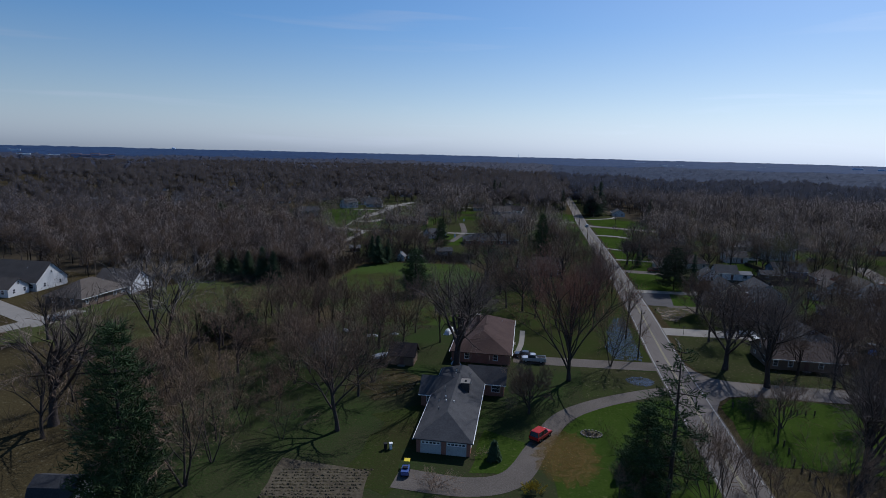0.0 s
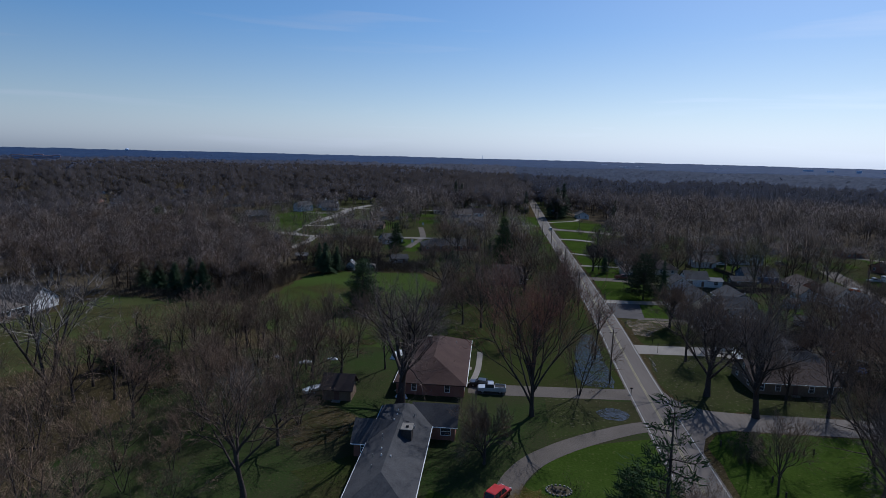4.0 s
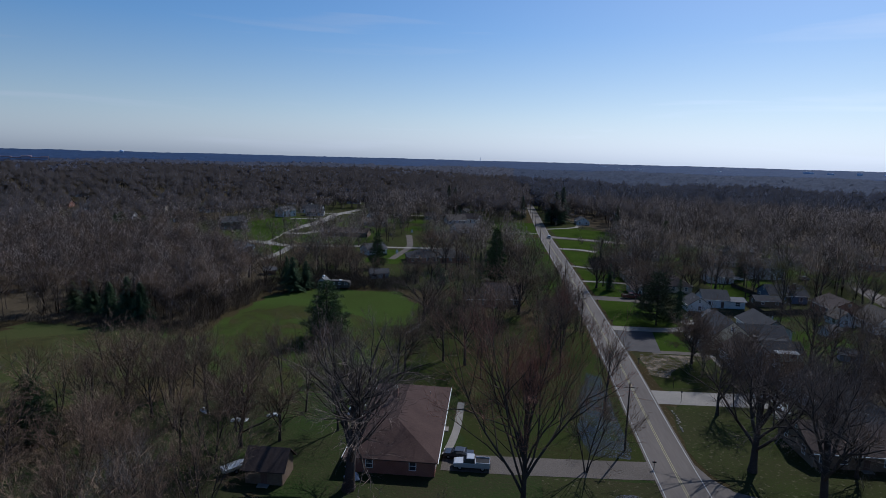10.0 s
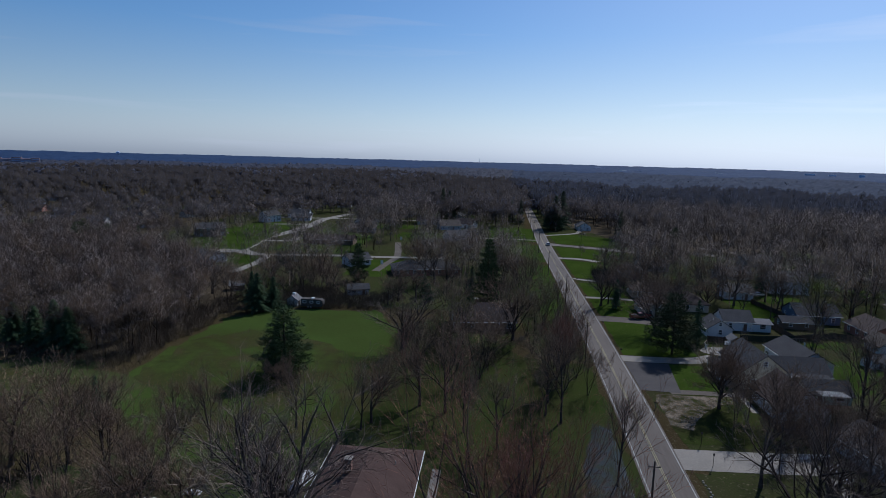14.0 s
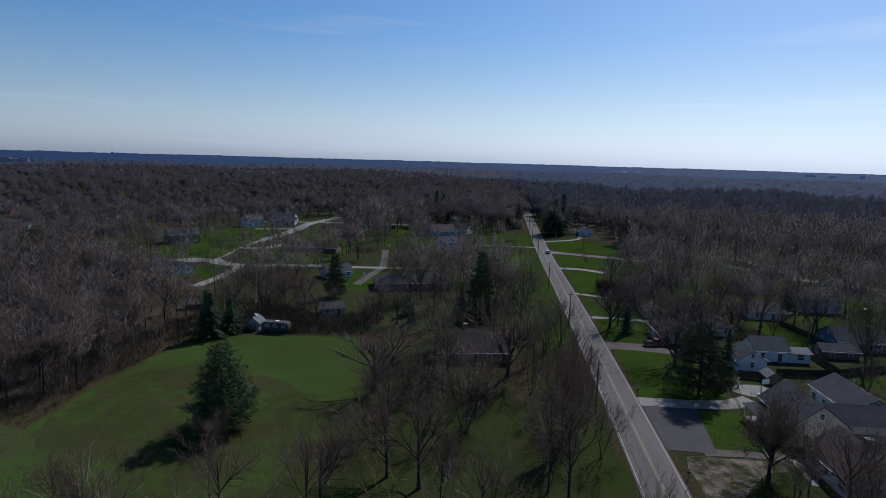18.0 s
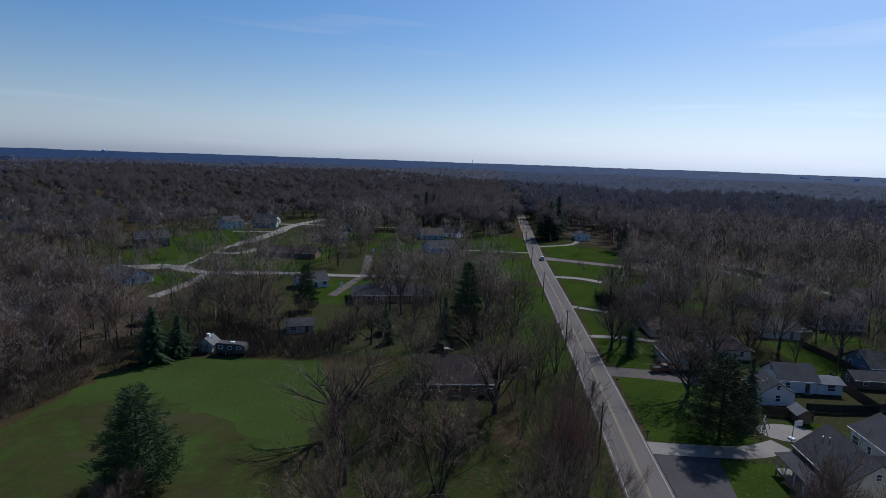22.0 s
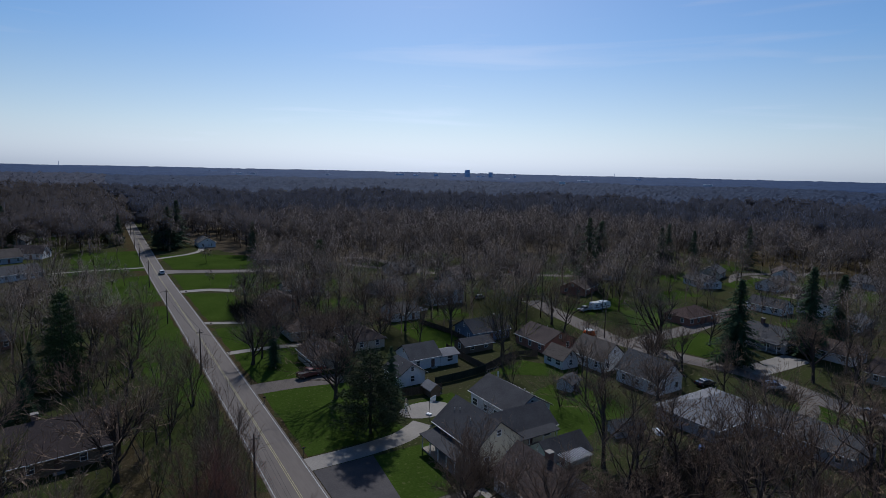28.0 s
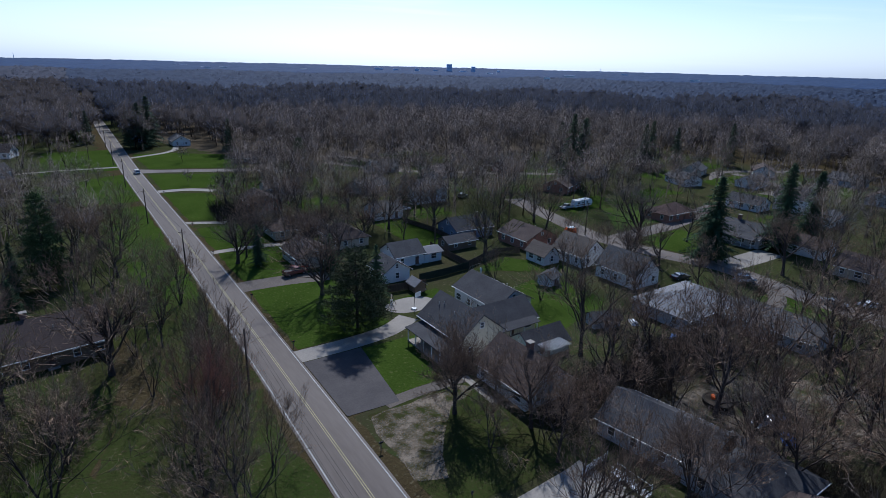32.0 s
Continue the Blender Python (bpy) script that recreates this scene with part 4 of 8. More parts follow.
KINDS = {
    "oak": [tree_kind(s, M_BARK, M_TWIG_DARK, "tall spreading bare oak with dark crooked limbs", height=22, fork=0.34, limbs=9, spread=0.66, lift=0.75, thick=0.026, bole=0.38, subs=8, third=6, twigs=5, wide=0.02) for s in (1, 2)],
    "maple": [tree_kind(s, M_BARK, M_TWIG, "bare maple with a rounded brown crown of fine twigs", height=18, fork=0.28, limbs=8, spread=0.75, lift=0.7, thick=0.021, bole=0.46) for s in (3, 4, 5)],
    "red": [tree_kind(s, M_BARK, M_TWIG_RED, "tall upright tree with a reddish budding crown", height=26, fork=0.16, limbs=15, spread=0.55, lift=1.5, bole=0.50, thick=0.019, subs=6, third=5, fine=3, wide=0.02) for s in (6, 7)],
    "pale": [tree_kind(s, M_BARK, M_TWIG_PALE, "wide vase-shaped bare tree with pale grey twigs", height=20, fork=0.25, limbs=4, spread=0.5, lift=0.8, thick=0.020, stems=4, subs=4) for s in (8,)],
    "stem": [tree_kind(s, M_BARK, M_TWIG, "slender bare tree with several upright stems", height=16, fork=0.25, limbs=4, spread=0.5, lift=0.9, thick=0.016, stems=3, subs=4, third=4) for s in (9, 10)],
    "slim": [tree_kind(s, M_BARK, M_TWIG, "slim bare tree with a narrow crown", height=17, fork=0.25, limbs=7, spread=0.6, lift=0.8, thick=0.017, subs=5) for s in (11, 12)],
    "olive": [tree_kind(s, M_BARK, M_TWIG_OLIVE, "tree with a hazy olive-green budding crown", height=17, fork=0.2, limbs=8, spread=0.7, lift=0.9, thick=0.018, subs=7, twigs=7, fine=4) for s in (13,)],
    "dome": [tree_kind(s, M_BARK, M_TWIG, "rounded bare tree with a dense dome of fine brown twigs", height=17, fork=0.2, limbs=11, spread=0.78, lift=0.72, thick=0.027, bole=0.42, subs=8, third=6, twigs=8, fine=4, wide=0.030) for s in (16,)],
    "yellow": [tree_kind(17, M_BARK, M_BLOOM, "small bush in bright yellow bloom", height=2, fork=0.05, limbs=6, spread=0.8, lift=0.6, thick=0.02, stems=3, subs=4, third=4, wide=0.03)],
    "shrub": [tree_kind(s, M_BARK, M_TWIG, "small bare shrubby tree", height=7, fork=0.1, limbs=5, spread=0.8, lift=0.6, thick=0.016, stems=2, subs=4, third=4, wide=0.016) for s in (14, 15)],
}
BASE_H = {"oak": 22, "maple": 18, "red": 26, "pale": 20, "stem": 16, "slim": 17, "olive": 17, "dome": 17, "yellow": 2, "shrub": 7}
TREES, FAR_YARD = [], []
trng = random.Random(77)


def tree(kind, x, y, h, wide=1.0, turn=None, pick=None):
    away = math.hypot(x - 10, y - max(60, min(124, y)))
    if away > 185 and kind not in ("red", "olive", "oak"):
        FAR_YARD.append((x, y, h))
        TREES.append((x, y))
        return None
    trunk, crown, label = KINDS[kind][pick if pick is not None else trng.randrange(len(KINDS[kind]))][0 if away < 75 else 1]
    s = h / BASE_H[kind]
    base = thing("shrub" if kind in ("shrub", "yellow") else "tree", pose(x, y, 0, 0, 0, trng.uniform(0, 360) if turn is None else turn) @ Matrix.Diagonal((s * wide, s * wide, s, 1)), label, "shrub" if kind in ("shrub", "yellow") else "tree", "bare trees")
    part("trunk", trunk, base)
    part("crown", crown, base)
    TREES.append((x, y))
    return base


def conifer(seed, height, radius, needle, dense=1.0, irregular=0.15, low=0.06):
    """An evergreen: a straight trunk and whorls of drooping boughs, each set with many small sprays."""
    rng = random.Random(seed)
    tv, tf, cv, cf = [], [], [], []
    tube([Vector((0, 0, -0.1)), Vector((0, 0, height * 0.5)), Vector((0, 0, height * 0.98))], [height * 0.016, height * 0.010, 0.02], 6, tv, tf)
    z, a = height * low, 0.0
    lobes = [rng.uniform(0.78, 1.12) for _ in range(9)]
    while z < height * 0.985:
        t = z / height
        a += 2.4 + rng.uniform(-0.5, 0.5)
        rr = (radius * (1 - t) ** 0.85 * lobes[int((a % 6.283) / 6.283 * 9) % 9] + 0.15) * rng.uniform(1 - 1.6 * irregular, 1 + irregular)
        droop = (-0.22 if t < 0.7 else 0.2) * rr * rng.uniform(0.5, 1.4)
        p0, p1 = Vector((0, 0, z)), Vector((math.cos(a) * rr, math.sin(a) * rr, z + droop))
        side = Vector((-math.sin(a), math.cos(a), 0))
        m = max(3, int(rr * 3.0))
        for i in range(m):
            q = p0.lerp(p1, (i + rng.uniform(0.3, 0.9)) / m)
            q.z += 0.10 * rr * math.sin(math.pi * (i + 0.6) / m) + rng.gauss(0, 0.06)
            w = (0.22 + 0.24 * rr * (1 - i / m)) * rng.uniform(0.6, 1.25)
            for sd in (-1, 1):
                tip = q + side * sd * w + (p1 - p0).normalized() * w * rng.uniform(0.5, 1.0) + Vector((0, 0, rng.uniform(-0.45, 0.05) * w - 0.05))
                b = len(cv)
                up = Vector((0, 0, 0.10 + 0.08 * w))
                along = (p1 - p0).normalized() * 0.16
                cv.extend((q - along, q + along * 1.5, tip, q + up))
                cf.extend(((b, b + 1, b + 2), (b, b + 2, b + 3), (b + 1, b + 3, b + 2)))
        b = len(cv)
        cv.extend((p1 + side * 0.14, p1 - side * 0.14, p1 + (p1 - p0).normalized() * 0.35))
        cf.append((b, b + 1, b + 2))
        z += height * rng.uniform(0.0026, 0.0044) / dense
    tube([Vector((0, 0, height * 0.93)), Vector((0, 0, height))], [0.10, 0.01], 5, cv, cf)
    return tv, tf, cv, cf


def tufted_pine(seed, height, radius, low=0.05, boughs=1.0, tufts=13):
    """A broad old pine: rising boughs that end in many tufts of needles."""
    rng = random.Random(seed)
    tv, tf, cv, cf, bv, bf = [], [], [], [], [], []
    tube([Vector((0, 0, -0.1)), Vector((0.1, 0, height * 0.5)), Vector((0, 0.1, height * 0.95))], [height * 0.018, height * 0.012, 0.03], 6, tv, tf)

    def tuft(c, out, size):
        for _ in range(tufts):
            d = (out * 0.7 + Vector((rng.gauss(0, 0.6), rng.gauss(0, 0.6), rng.gauss(0.35, 0.5)))).normalized()
            p = c + Vector((rng.gauss(0, 0.34), rng.gauss(0, 0.34), rng.gauss(0, 0.2))) * size
            blade(p, p + d * size * rng.uniform(0.55, 1.0), size * 0.06, cv, cf, rng)
    z = height * low
    while z < height * 0.97:
        t = z / height
        n = int((5 + 4 * (1 - t)) * boughs)
        turn = rng.uniform(0, 6.28)
        for k in range(n):
            a = turn + 6.283 * (k + rng.uniform(-0.3, 0.3)) / n
            r = (radius * (1 - t) ** 0.62 * (0.55 + 0.45 * min(1, t * 5)) + 0.3) * rng.uniform(0.65, 1.12)
            out = Vector((math.cos(a), math.sin(a), 0))
            tip = Vector((0, 0, z)) + out * r + Vector((0, 0, r * rng.uniform(0.05, 0.30)))
            root = Vector((0, 0, z))
            tube([root, root.lerp(tip, 0.6) - Vector((0, 0, 0.06 * r)), tip], [0.07, 0.05, 0.02], 3, bv, bf)
            m = max(3, int(r * 2.3))
            for i in range(m):
                s = 0.28 + 0.72 * (i + 0.5) / m
                c = root.lerp(tip, s) + Vector((-out.y, out.x, 0)) * rng.uniform(-1, 1) * 0.32 * r * s
                tuft(c, out, rng.uniform(0.65, 1.0) * (0.75 + 0.02 * height))
        z += height * rng.uniform(0.045, 0.065)
    tuft(Vector((0, 0, height * 0.96)), Vector((0, 0, 1)), 0.8)
    n, k = len(cv), len(cf)
    return tv, tf, cv + bv, cf + [tuple(i + n for i in q) for q in bf], k


def conifer_kind(seed, needle, label, *a, **k):
    tv, tf, cv, cf = conifer(seed, *a, needle, **k)
    return data("trunk", tv, tf, M_BARK, True), data("crown", cv, cf, needle), label


EVERGREENS = {
    "spruce": conifer_kind(21, M_NEEDLE, "dark green spruce with drooping boughs", 18, 4.4, dense=0.8, irregular=0.25),
    "narrow": conifer_kind(23, M_NEEDLE, "narrow dark green spruce", 18, 3.7, dense=1.0, irregular=0.25),
    "bush": conifer_kind(24, M_NEEDLE, "small cone-shaped evergreen bush", 4, 1.5, dense=0.8, irregular=0.08, low=0.02),
}


def pine_kind(v, needle, label):
    """Trunk and crown of a pine; the crown's boughs are of bark, its tufts of needles."""
    crown = data("crown", v[2], v[3], needle)
    crown.materials.append(M_BARK)
    for p in crown.polygons:
        if p.index >= v[4]:
            p.material_index = 1
    return data("trunk", v[0], v[1], M_BARK, True), crown, label


_v = tufted_pine(22, 18, 5.6, tufts=19)
EVERGREENS["pine"] = pine_kind(_v, M_NEEDLE_PINE, "broad green pine with tufted rising boughs")
_v = tufted_pine(28, 18, 7.8, 0.10, 1.0, 15)
EVERGREENS["broad"] = pine_kind(_v, M_NEEDLE_DULL, "dark broad evergreen with ragged boughs")
_v = tufted_pine(27, 18, 5.6, 0.25, 0.5, 11)
EVERGREENS["sparse"] = pine_kind(_v, M_NEEDLE_PINE, "ragged green pine with a thin top")


def evergreen(kind, x, y, h, wide=1.0):
    trunk, crown, label = EVERGREENS[kind]
    s = h / (4 if kind == "bush" else 18)
    base = thing("evergreen_bush" if kind == "bush" else "conifer", pose(x, y, 0, 0, 0, trng.uniform(0, 360)) @ Matrix.Diagonal((s * wide, s * wide, s, 1)), label, "bush" if kind == "bush" else "conifer", "evergreens")
    part("trunk", trunk, base)
    part("crown", crown, base)
    TREES.append((x, y))
    return base


# ---- the houses, from the start of the flight to its end ----
HOUSES = []


def put(x, y, *a, **k):
    HOUSES.append((x, y))
    return house(x, y, *a, **k)


ranch = put(-10.7, 98.4, 29.6, 8.5, 90, 2.8, 5.3, "hip", "brick", "grey", "long dark brick ranch house with a grey shingle hip roof", None, door=False, vents=6, ends=False)
# white doors greyed in colour for the shade they stand in
M_GARAGE_DOOR = mat("shade_greyed_garage_door", (0.30, 0.30, 0.30), (0.44, 0.44, 0.43), 0.6, 5, 0.5, 0.6)
for y0, y1 in ((-3.7, -0.5), (0.3, 3.6)):
    gdoor = box("garage_door", -14.88, y0, 0.03, -14.77, y1, 2.2, M_GARAGE_DOOR, ranch, 0.02)
    for k in range(5):
        window(ranch, 0.42, 0.30, pose(-14.895, y0 + 0.45 + k * (y1 - y0 - 0.9) / 4, 1.88, 0, 0, -90), False)
box("chimney", 0.4, -2.4, 3.6, 2.4, -0.9, 5.7, mat("sooty_brick", (0.035, 0.030, 0.029), (0.075, 0.064, 0.060), 0.8, 9, 0.6, 0.9), ranch, 0.04, "wide dark chimney with a dark cap")
box("chimney_cap", 0.28, -2.52, 5.7, 2.52, -0.78, 5.82, M_CONCRETE, ranch, 0.03)
for vx, vy in ((-6.2, -0.5), (-5.6, 0.9), (-3.4, 1.3), (5.2, 1.0), (7.0, 0.8), (8.6, 0.9)):
    cyl("roof_vent", vx, vy, 5.1 - 0.59 * abs(vy), 5.55 - 0.59 * abs(vy), 0.10, 0.10, M_TRIM, ranch, 8, "short white vent pipe")
box("flue", 0.9, -1.9, 5.82, 1.3, -1.5, 6.05, M_DARK, ranch, 0.03)
put(-5.8, 110.5, 7.0, 6.4, 0, 2.8, 4.9, "gable", "brick", "charcoal", "low wing with a dark shingle roof and a lit window row", door=False, vents=0)
put(-13.6, 103.4, 7.6, 6.0, 0, 2.7, 4.9, "gable", "brick", "grey", "low side wing under a grey gable roof", door=False, vents=1)
put(-8.3, 138, 27, 13.2, 90, 2.7, 5.6, "hip", "brick", "red-brown", "wide brick ranch house with a red-brown hip roof", (3, 2, 6.6), vents=3)
put(-25.4, 121.8, 5.4, 4.4, 0, 2.6, 4.6, "gable", "brown", "brown", "small dark brown wooden shed with a gable roof", vents=0, name="shed", category="shed", detail=1, wins=False)
put(-164.5, 163.5, 24, 12.5, 0, 3.2, 8.6, "gable", "white", "tan", "white-gabled house with a tan-brown shingle roof")
put(-131, 153.2, 17.5, 13, 86, 2.9, 6.6, "hip", "brown", "tan", "brown house with a tan-brown hip roof")
put(-129.5, 167, 13, 11, 0, 2.9, 6.8, "gable", "white", "tan", "white-gabled wing with a tan-brown roof")
put(-196, 150, 20, 12, 20, 3.0, 6.4, "gable", "white", "brown")
put(-159, 152.4, 10, 7.5, 0, 2.8, 5.4, "gable", "white", "tan", "low white wing with a tan-brown roof", door=False)
put(-164, 138, 14, 10, 0, 2.7, 5.4, "gable", "tan", "brown")
# the near side of the road
put(66.5, 197.5, 12.0, 9.0, 90, 4.2, 7.7, "gable", "cream", "charcoal", "cream storey-and-a-half house with a charcoal gable roof", porch=(1, 3.2, 2.7), vents=4)
put(80.8, 206.5, 13.0, 9.0, 90, 3.6, 6.1, "gable", "white", "charcoal", "rear wing with white wall and charcoal gable roof", door=False)
put(75.8, 198.4, 11.4, 8.0, 0, 2.9, 5.5, "gable", "cream", "charcoal", "low middle wing with a white-posted porch and dark roof", porch=(-1, 1.6, 2.5), vents=1)
put(66.4, 180.8, 11.2, 9.2, 90, 3.0, 6.6, "gable", "white", "brown", "white cottage with a dark brown gable roof", (-0.5, -0.4, 7.4))
put(76.6, 188.2, 8.4, 5.6, 0, 2.3, 4.3, "gable", "green", "charcoal", "small pale green garage with a dark gable roof", name="garage", category="garage", detail=1, door=False)
put(72.4, 160.2, 14, 9.4, 100, 2.8, 5.2, "gable", "grey", "charcoal", "grey ranch house with a dark weathered roof")
put(64.5, 140.5, 16, 11, 0, 2.8, 5.4, "gable", "brown", "brown", "brown-roofed house behind bare trees", vents=2)
put(73.2, 149.2, 11, 10.5, 0, 2.8, 5.0, "hip", "grey", "charcoal", "low wing under a dark weathered hip roof", door=False)
put(94, 189.2, 5.4, 3.4, -20, 1.9, 2.9, "gable", "grey", "grey", "low grey garden shed with a pale roof", name="shed", category="shed", detail=1, wins=False, vents=0)
put(113.5, 184.5, 18, 12.5, 0, 2.8, 5.3, "hip", "grey", "pale grey", "long ranch house with a pale grey hip roof", vents=4)
put(119, 168.8, 15, 9, 90, 2.8, 5.1, "gable", "grey", "grey", "grey-sided ranch house with a grey gable roof", vents=4)
put(110.2, 222.7, 6.4, 5.2, 90, 2.7, 4.8, "gable", "white", "tan", "small white garage with a tan roof", name="garage", category="garage", detail=1)
put(118.6, 218.5, 10.0, 8.2, 90, 3.2, 6.6, "gable", "white", "tan", "white cottage with a tan gable roof")
put(118, 203, 11.0, 8.4, 90, 3.4, 7.0, "gable", "white", "grey", "white storey-and-a-half house with a grey gable roof")
put(117.5, 236.5, 11.5, 11, 90, 2.9, 5.4, "gable", "brick", "brown", "brick ranch house with a white gable and brown roof")
put(107.5, 252, 12.5, 9.5, 0, 3.0, 5.6, "gable", "blue", "charcoal", "slate-blue house with a dark roof", (3, -1.5, 6.4))
put(98.4, 243.2, 9.0, 5.0, 0, 2.3, 3.5, "gable", "brown", "charcoal", "dark sunroom with a low roof and white windows", door=False, vents=0)
put(79.5, 240, 8, 7.6, 0, 3.0, 5.4, "gable", "white", "grey", "white house with a grey roof")
put(86, 238.5, 5, 5, 0, 2.6, 3.4, "gable", "white", "pale grey", "small white addition with a pale roof", door=False, vents=0, detail=1)
put(71.5, 232, 7, 6.6, 90, 2.8, 5.0, "gable", "white", "charcoal", "white house under a spruce")
put(96.5, 281, 9.5, 8.5, 0, 2.9, 5.2, "gable", "white", "grey")
put(119.5, 294, 14, 10, 0, 5.2, 8.0, "gable", "white", "grey", "two-storey white house with a grey roof")
put(175, 206, 13, 12, 90, 3.0, 5.8, "gable", "grey", "grey", "grey house with a white-columned porch", (3, 0, 7.0), porch=(1, 2.0, 2.7))
put(228, 218, 11, 8.5, 90, 5.0, 8.4, "gable", "white", "charcoal", "tall white gabled house")
put(216, 228.5, 12, 8, 90, 2.8, 5.0, "gable", "white", "charcoal")
put(216.5, 203, 11, 7, 0, 2.6, 4.4, "gable", "white", "pale grey")
put(178, 190, 9, 8, 90, 2.8, 5.0, "gable", "white", "brown")
put(170, 172, 14, 10, 90, 2.8, 5.4, "gable", "tan", "brown")
put(178, 234, 14, 9, 0, 2.8, 5.0, "hip", "brick", "red-brown", "brick ranch house with a red-brown roof")
put(179, 284, 16, 10, 25, 2.8, 5.2, "gable", "brick", "brown")
put(60, 252, 11, 9, 90, 2.9, 5.3, "gable", "tan", "brown", "tan house with a brown roof among bare trees")
put(66, 277, 15, 10, 0, 2.8, 5.2, "hip", "tan", "brown", "low house with a wide brown roof")
put(74, 262, 12, 9, 90, 2.8, 5.2, "hip", "tan", "brown")
put(67, 312, 14, 10, 90, 2.8, 5.2, "gable", "brick", "brown")
put(80, 330, 13, 9, 0, 2.8, 5.0, "gable", "tan", "tan")
put(110, 318, 14, 9, 20, 2.8, 5.0, "gable", "tan", "grey")
put(72.5, 477, 14, 9, 90, 3.0, 5.6, "gable", "white", "grey", "white house with a grey roof and white-framed windows")
put(90, 402, 14, 9, -20, 2.8, 5.2, "gable", "brown", "brown")
# the far side of the road
put(6.5, 229, 17, 11, 8, 3.0, 6.8, "gable", "brown", "brown", "old dark house with a weathered grey-brown roof behind trees", (-2, 1, 7.6))
put(-18.5, 301, 27, 12, 16, 2.8, 5.4, "hip", "brick", "charcoal", "long low brick house with a dark hip roof")
put(-11, 405, 15, 10, 30, 2.9, 5.6, "gable", "white", "grey", "house with a white gable end and grey roof")
put(-20, 452, 14, 10, 20, 3.0, 6.4, "gable", "grey", "tan", "grey house with steep gables")
put(-9, 464, 13, 10, -20, 3.0, 6.4, "gable", "white", "brown")
put(-36, 476, 16, 10, 0, 2.9, 5.4, "gable", "tan", "brown")
put(-151, 381, 15, 10, 40, 5.0, 7.6, "gable", "brown", "charcoal", "two-storey dark house with a charcoal roof")
put(-116, 307, 17, 10, -25, 2.8, 5.2, "gable", "white", "grey", "low white house with a grey roof")
put(-136, 492, 16, 10, 0, 3.0, 6.4, "gable", "white", "grey")
put(-72, 424, 16, 10, 10, 2.8, 5.2, "gable", "tan", "tan")
put(-146, 458, 12, 9, 60, 5.0, 7.6, "gable", "white", "grey", "tall white house among trees")
put(-78, 370, 27, 9, 0, 2.8, 5.0, "gable", "brown", "brown", "long low building with a dark brown roof", wins=False)
put(-50, 313, 10, 8, 40, 2.8, 5.2, "gable", "white", "grey")
put(-79, 258, 4.5, 3.6, 20, 2.0, 3.0, "gable", "brown", "pale grey", "small shed with a pale roof among trees", name="shed", category="shed", detail=1, wins=False, vents=0)
put(-37, 260, 7, 5, 20, 2.3, 3.6, "gable", "grey", "grey", "low grey garage with a grey roof", name="garage", category="garage", detail=1, vents=0)


# far houses beyond the woods
for x, y, rot, wall, roof in [(-282, 378, 20, "tan", "brown"), (-262, 404, 0, "white", "pale grey"), (-238, 408, 10, "grey", "charcoal"), (-300, 392, 40, "white", "grey"), (-323, 500, 15, "white", "grey"), (-370, 516, 70, "white", "grey"), (-273, 512, 0, "tan", "tan"), (-240, 545, 30, "cream", "tan"),
                              (-127, 590, 10, "white", "grey"), (-74, 662, 0, "white", "grey"), (-232, 700, 30, "white", "grey"), (-128, 472, 10, "grey", "grey"), (-77, 457, 40, "white", "grey"), (-346, 420, 10, "white", "pale grey"), (-60, 520, 10, "tan", "brown"), (-4, 560, 20, "white", "brown"),
                              (-18, 520, 80, "grey", "grey"), (-180, 560, 20, "white", "brown"), (-210, 470, 60, "tan", "brown"), (150, 330, 20, "tan", "brown"), (186, 326, 10, "brick", "brown"), (214, 300, 15, "white", "grey"), (236, 268, 70, "white", "charcoal"), (262, 280, 20, "tan", "grey"),
                              (258, 250, 10, "white", "grey"), (-205, 405, 30, "white", "grey"), (-330, 470, 10, "brick", "brown"), (-296, 455, 40, "white", "charcoal"), (-252, 470, 10, "tan", "brown"), (-225, 505, 20, "white", "grey"), (-190, 520, 60, "grey", "brown"), (-160, 545, 0, "white", "grey"), (-400, 470, 20, "white", "grey"), (-385, 560, 10, "white", "brown"), (-310, 585, 70, "white", "grey"), (-205, 610, 15, "white", "tan"), (-100, 600, 0, "tan", "grey"), (-40, 620, 20, "white", "grey"), (290, 262, 30, "white", "brown"), (134, 352, 10, "tan", "grey"), (300, 230, 80, "grey", "grey"), (270, 206, 10, "white", "brown")]:
    put(x, y, 13, 9, rot, 2.9, 5.4, "gable", wall, roof, "low %s house with a %s roof among bare trees" % (wall, roof), detail=1)

# ---- the trees that stand alone ----
for k, x, y, h, w in [
    ("oak", -76.5, 80.5, 27, 1.15), ("pale", -82.4, 118.9, 27, 1.45), ("stem", -45.0, 68.4, 22, 1.0), ("maple", -29.4, 88, 19.5, 0.95), ("shrub", -37.3, 83.3, 7.4, 1.0), ("oak", 49.4, 83.9, 25.6, 1.0), ("red", 10.9, 118.3, 34, 0.8), ("oak", -13.4, 120.0, 27.5, 1.1), ("stem", 20.8, 128.9, 17, 0.8), ("oak", 46.4, 132.4, 23, 0.95),
    ("maple", 48.7, 152.5, 18.8, 0.9), ("oak", 51.9, 123.3, 25.7, 0.85), ("maple", 0.5, 170.8, 17.7, 0.8), ("slim", 10, 158.3, 16, 0.9), ("maple", -7.4, 189.7, 16, 0.9), ("dome", 14.5, 216.4, 21.5, 0.9), ("dome", 53.2, 180.2, 16.5, 0.85), ("shrub", 52.4, 171.6, 10.3, 0.9), ("maple", 81, 182.6, 18.5, 0.9), ("oak", 142.4, 219.5, 23, 1.15),
]:
    tree(k, x, y, h, w)
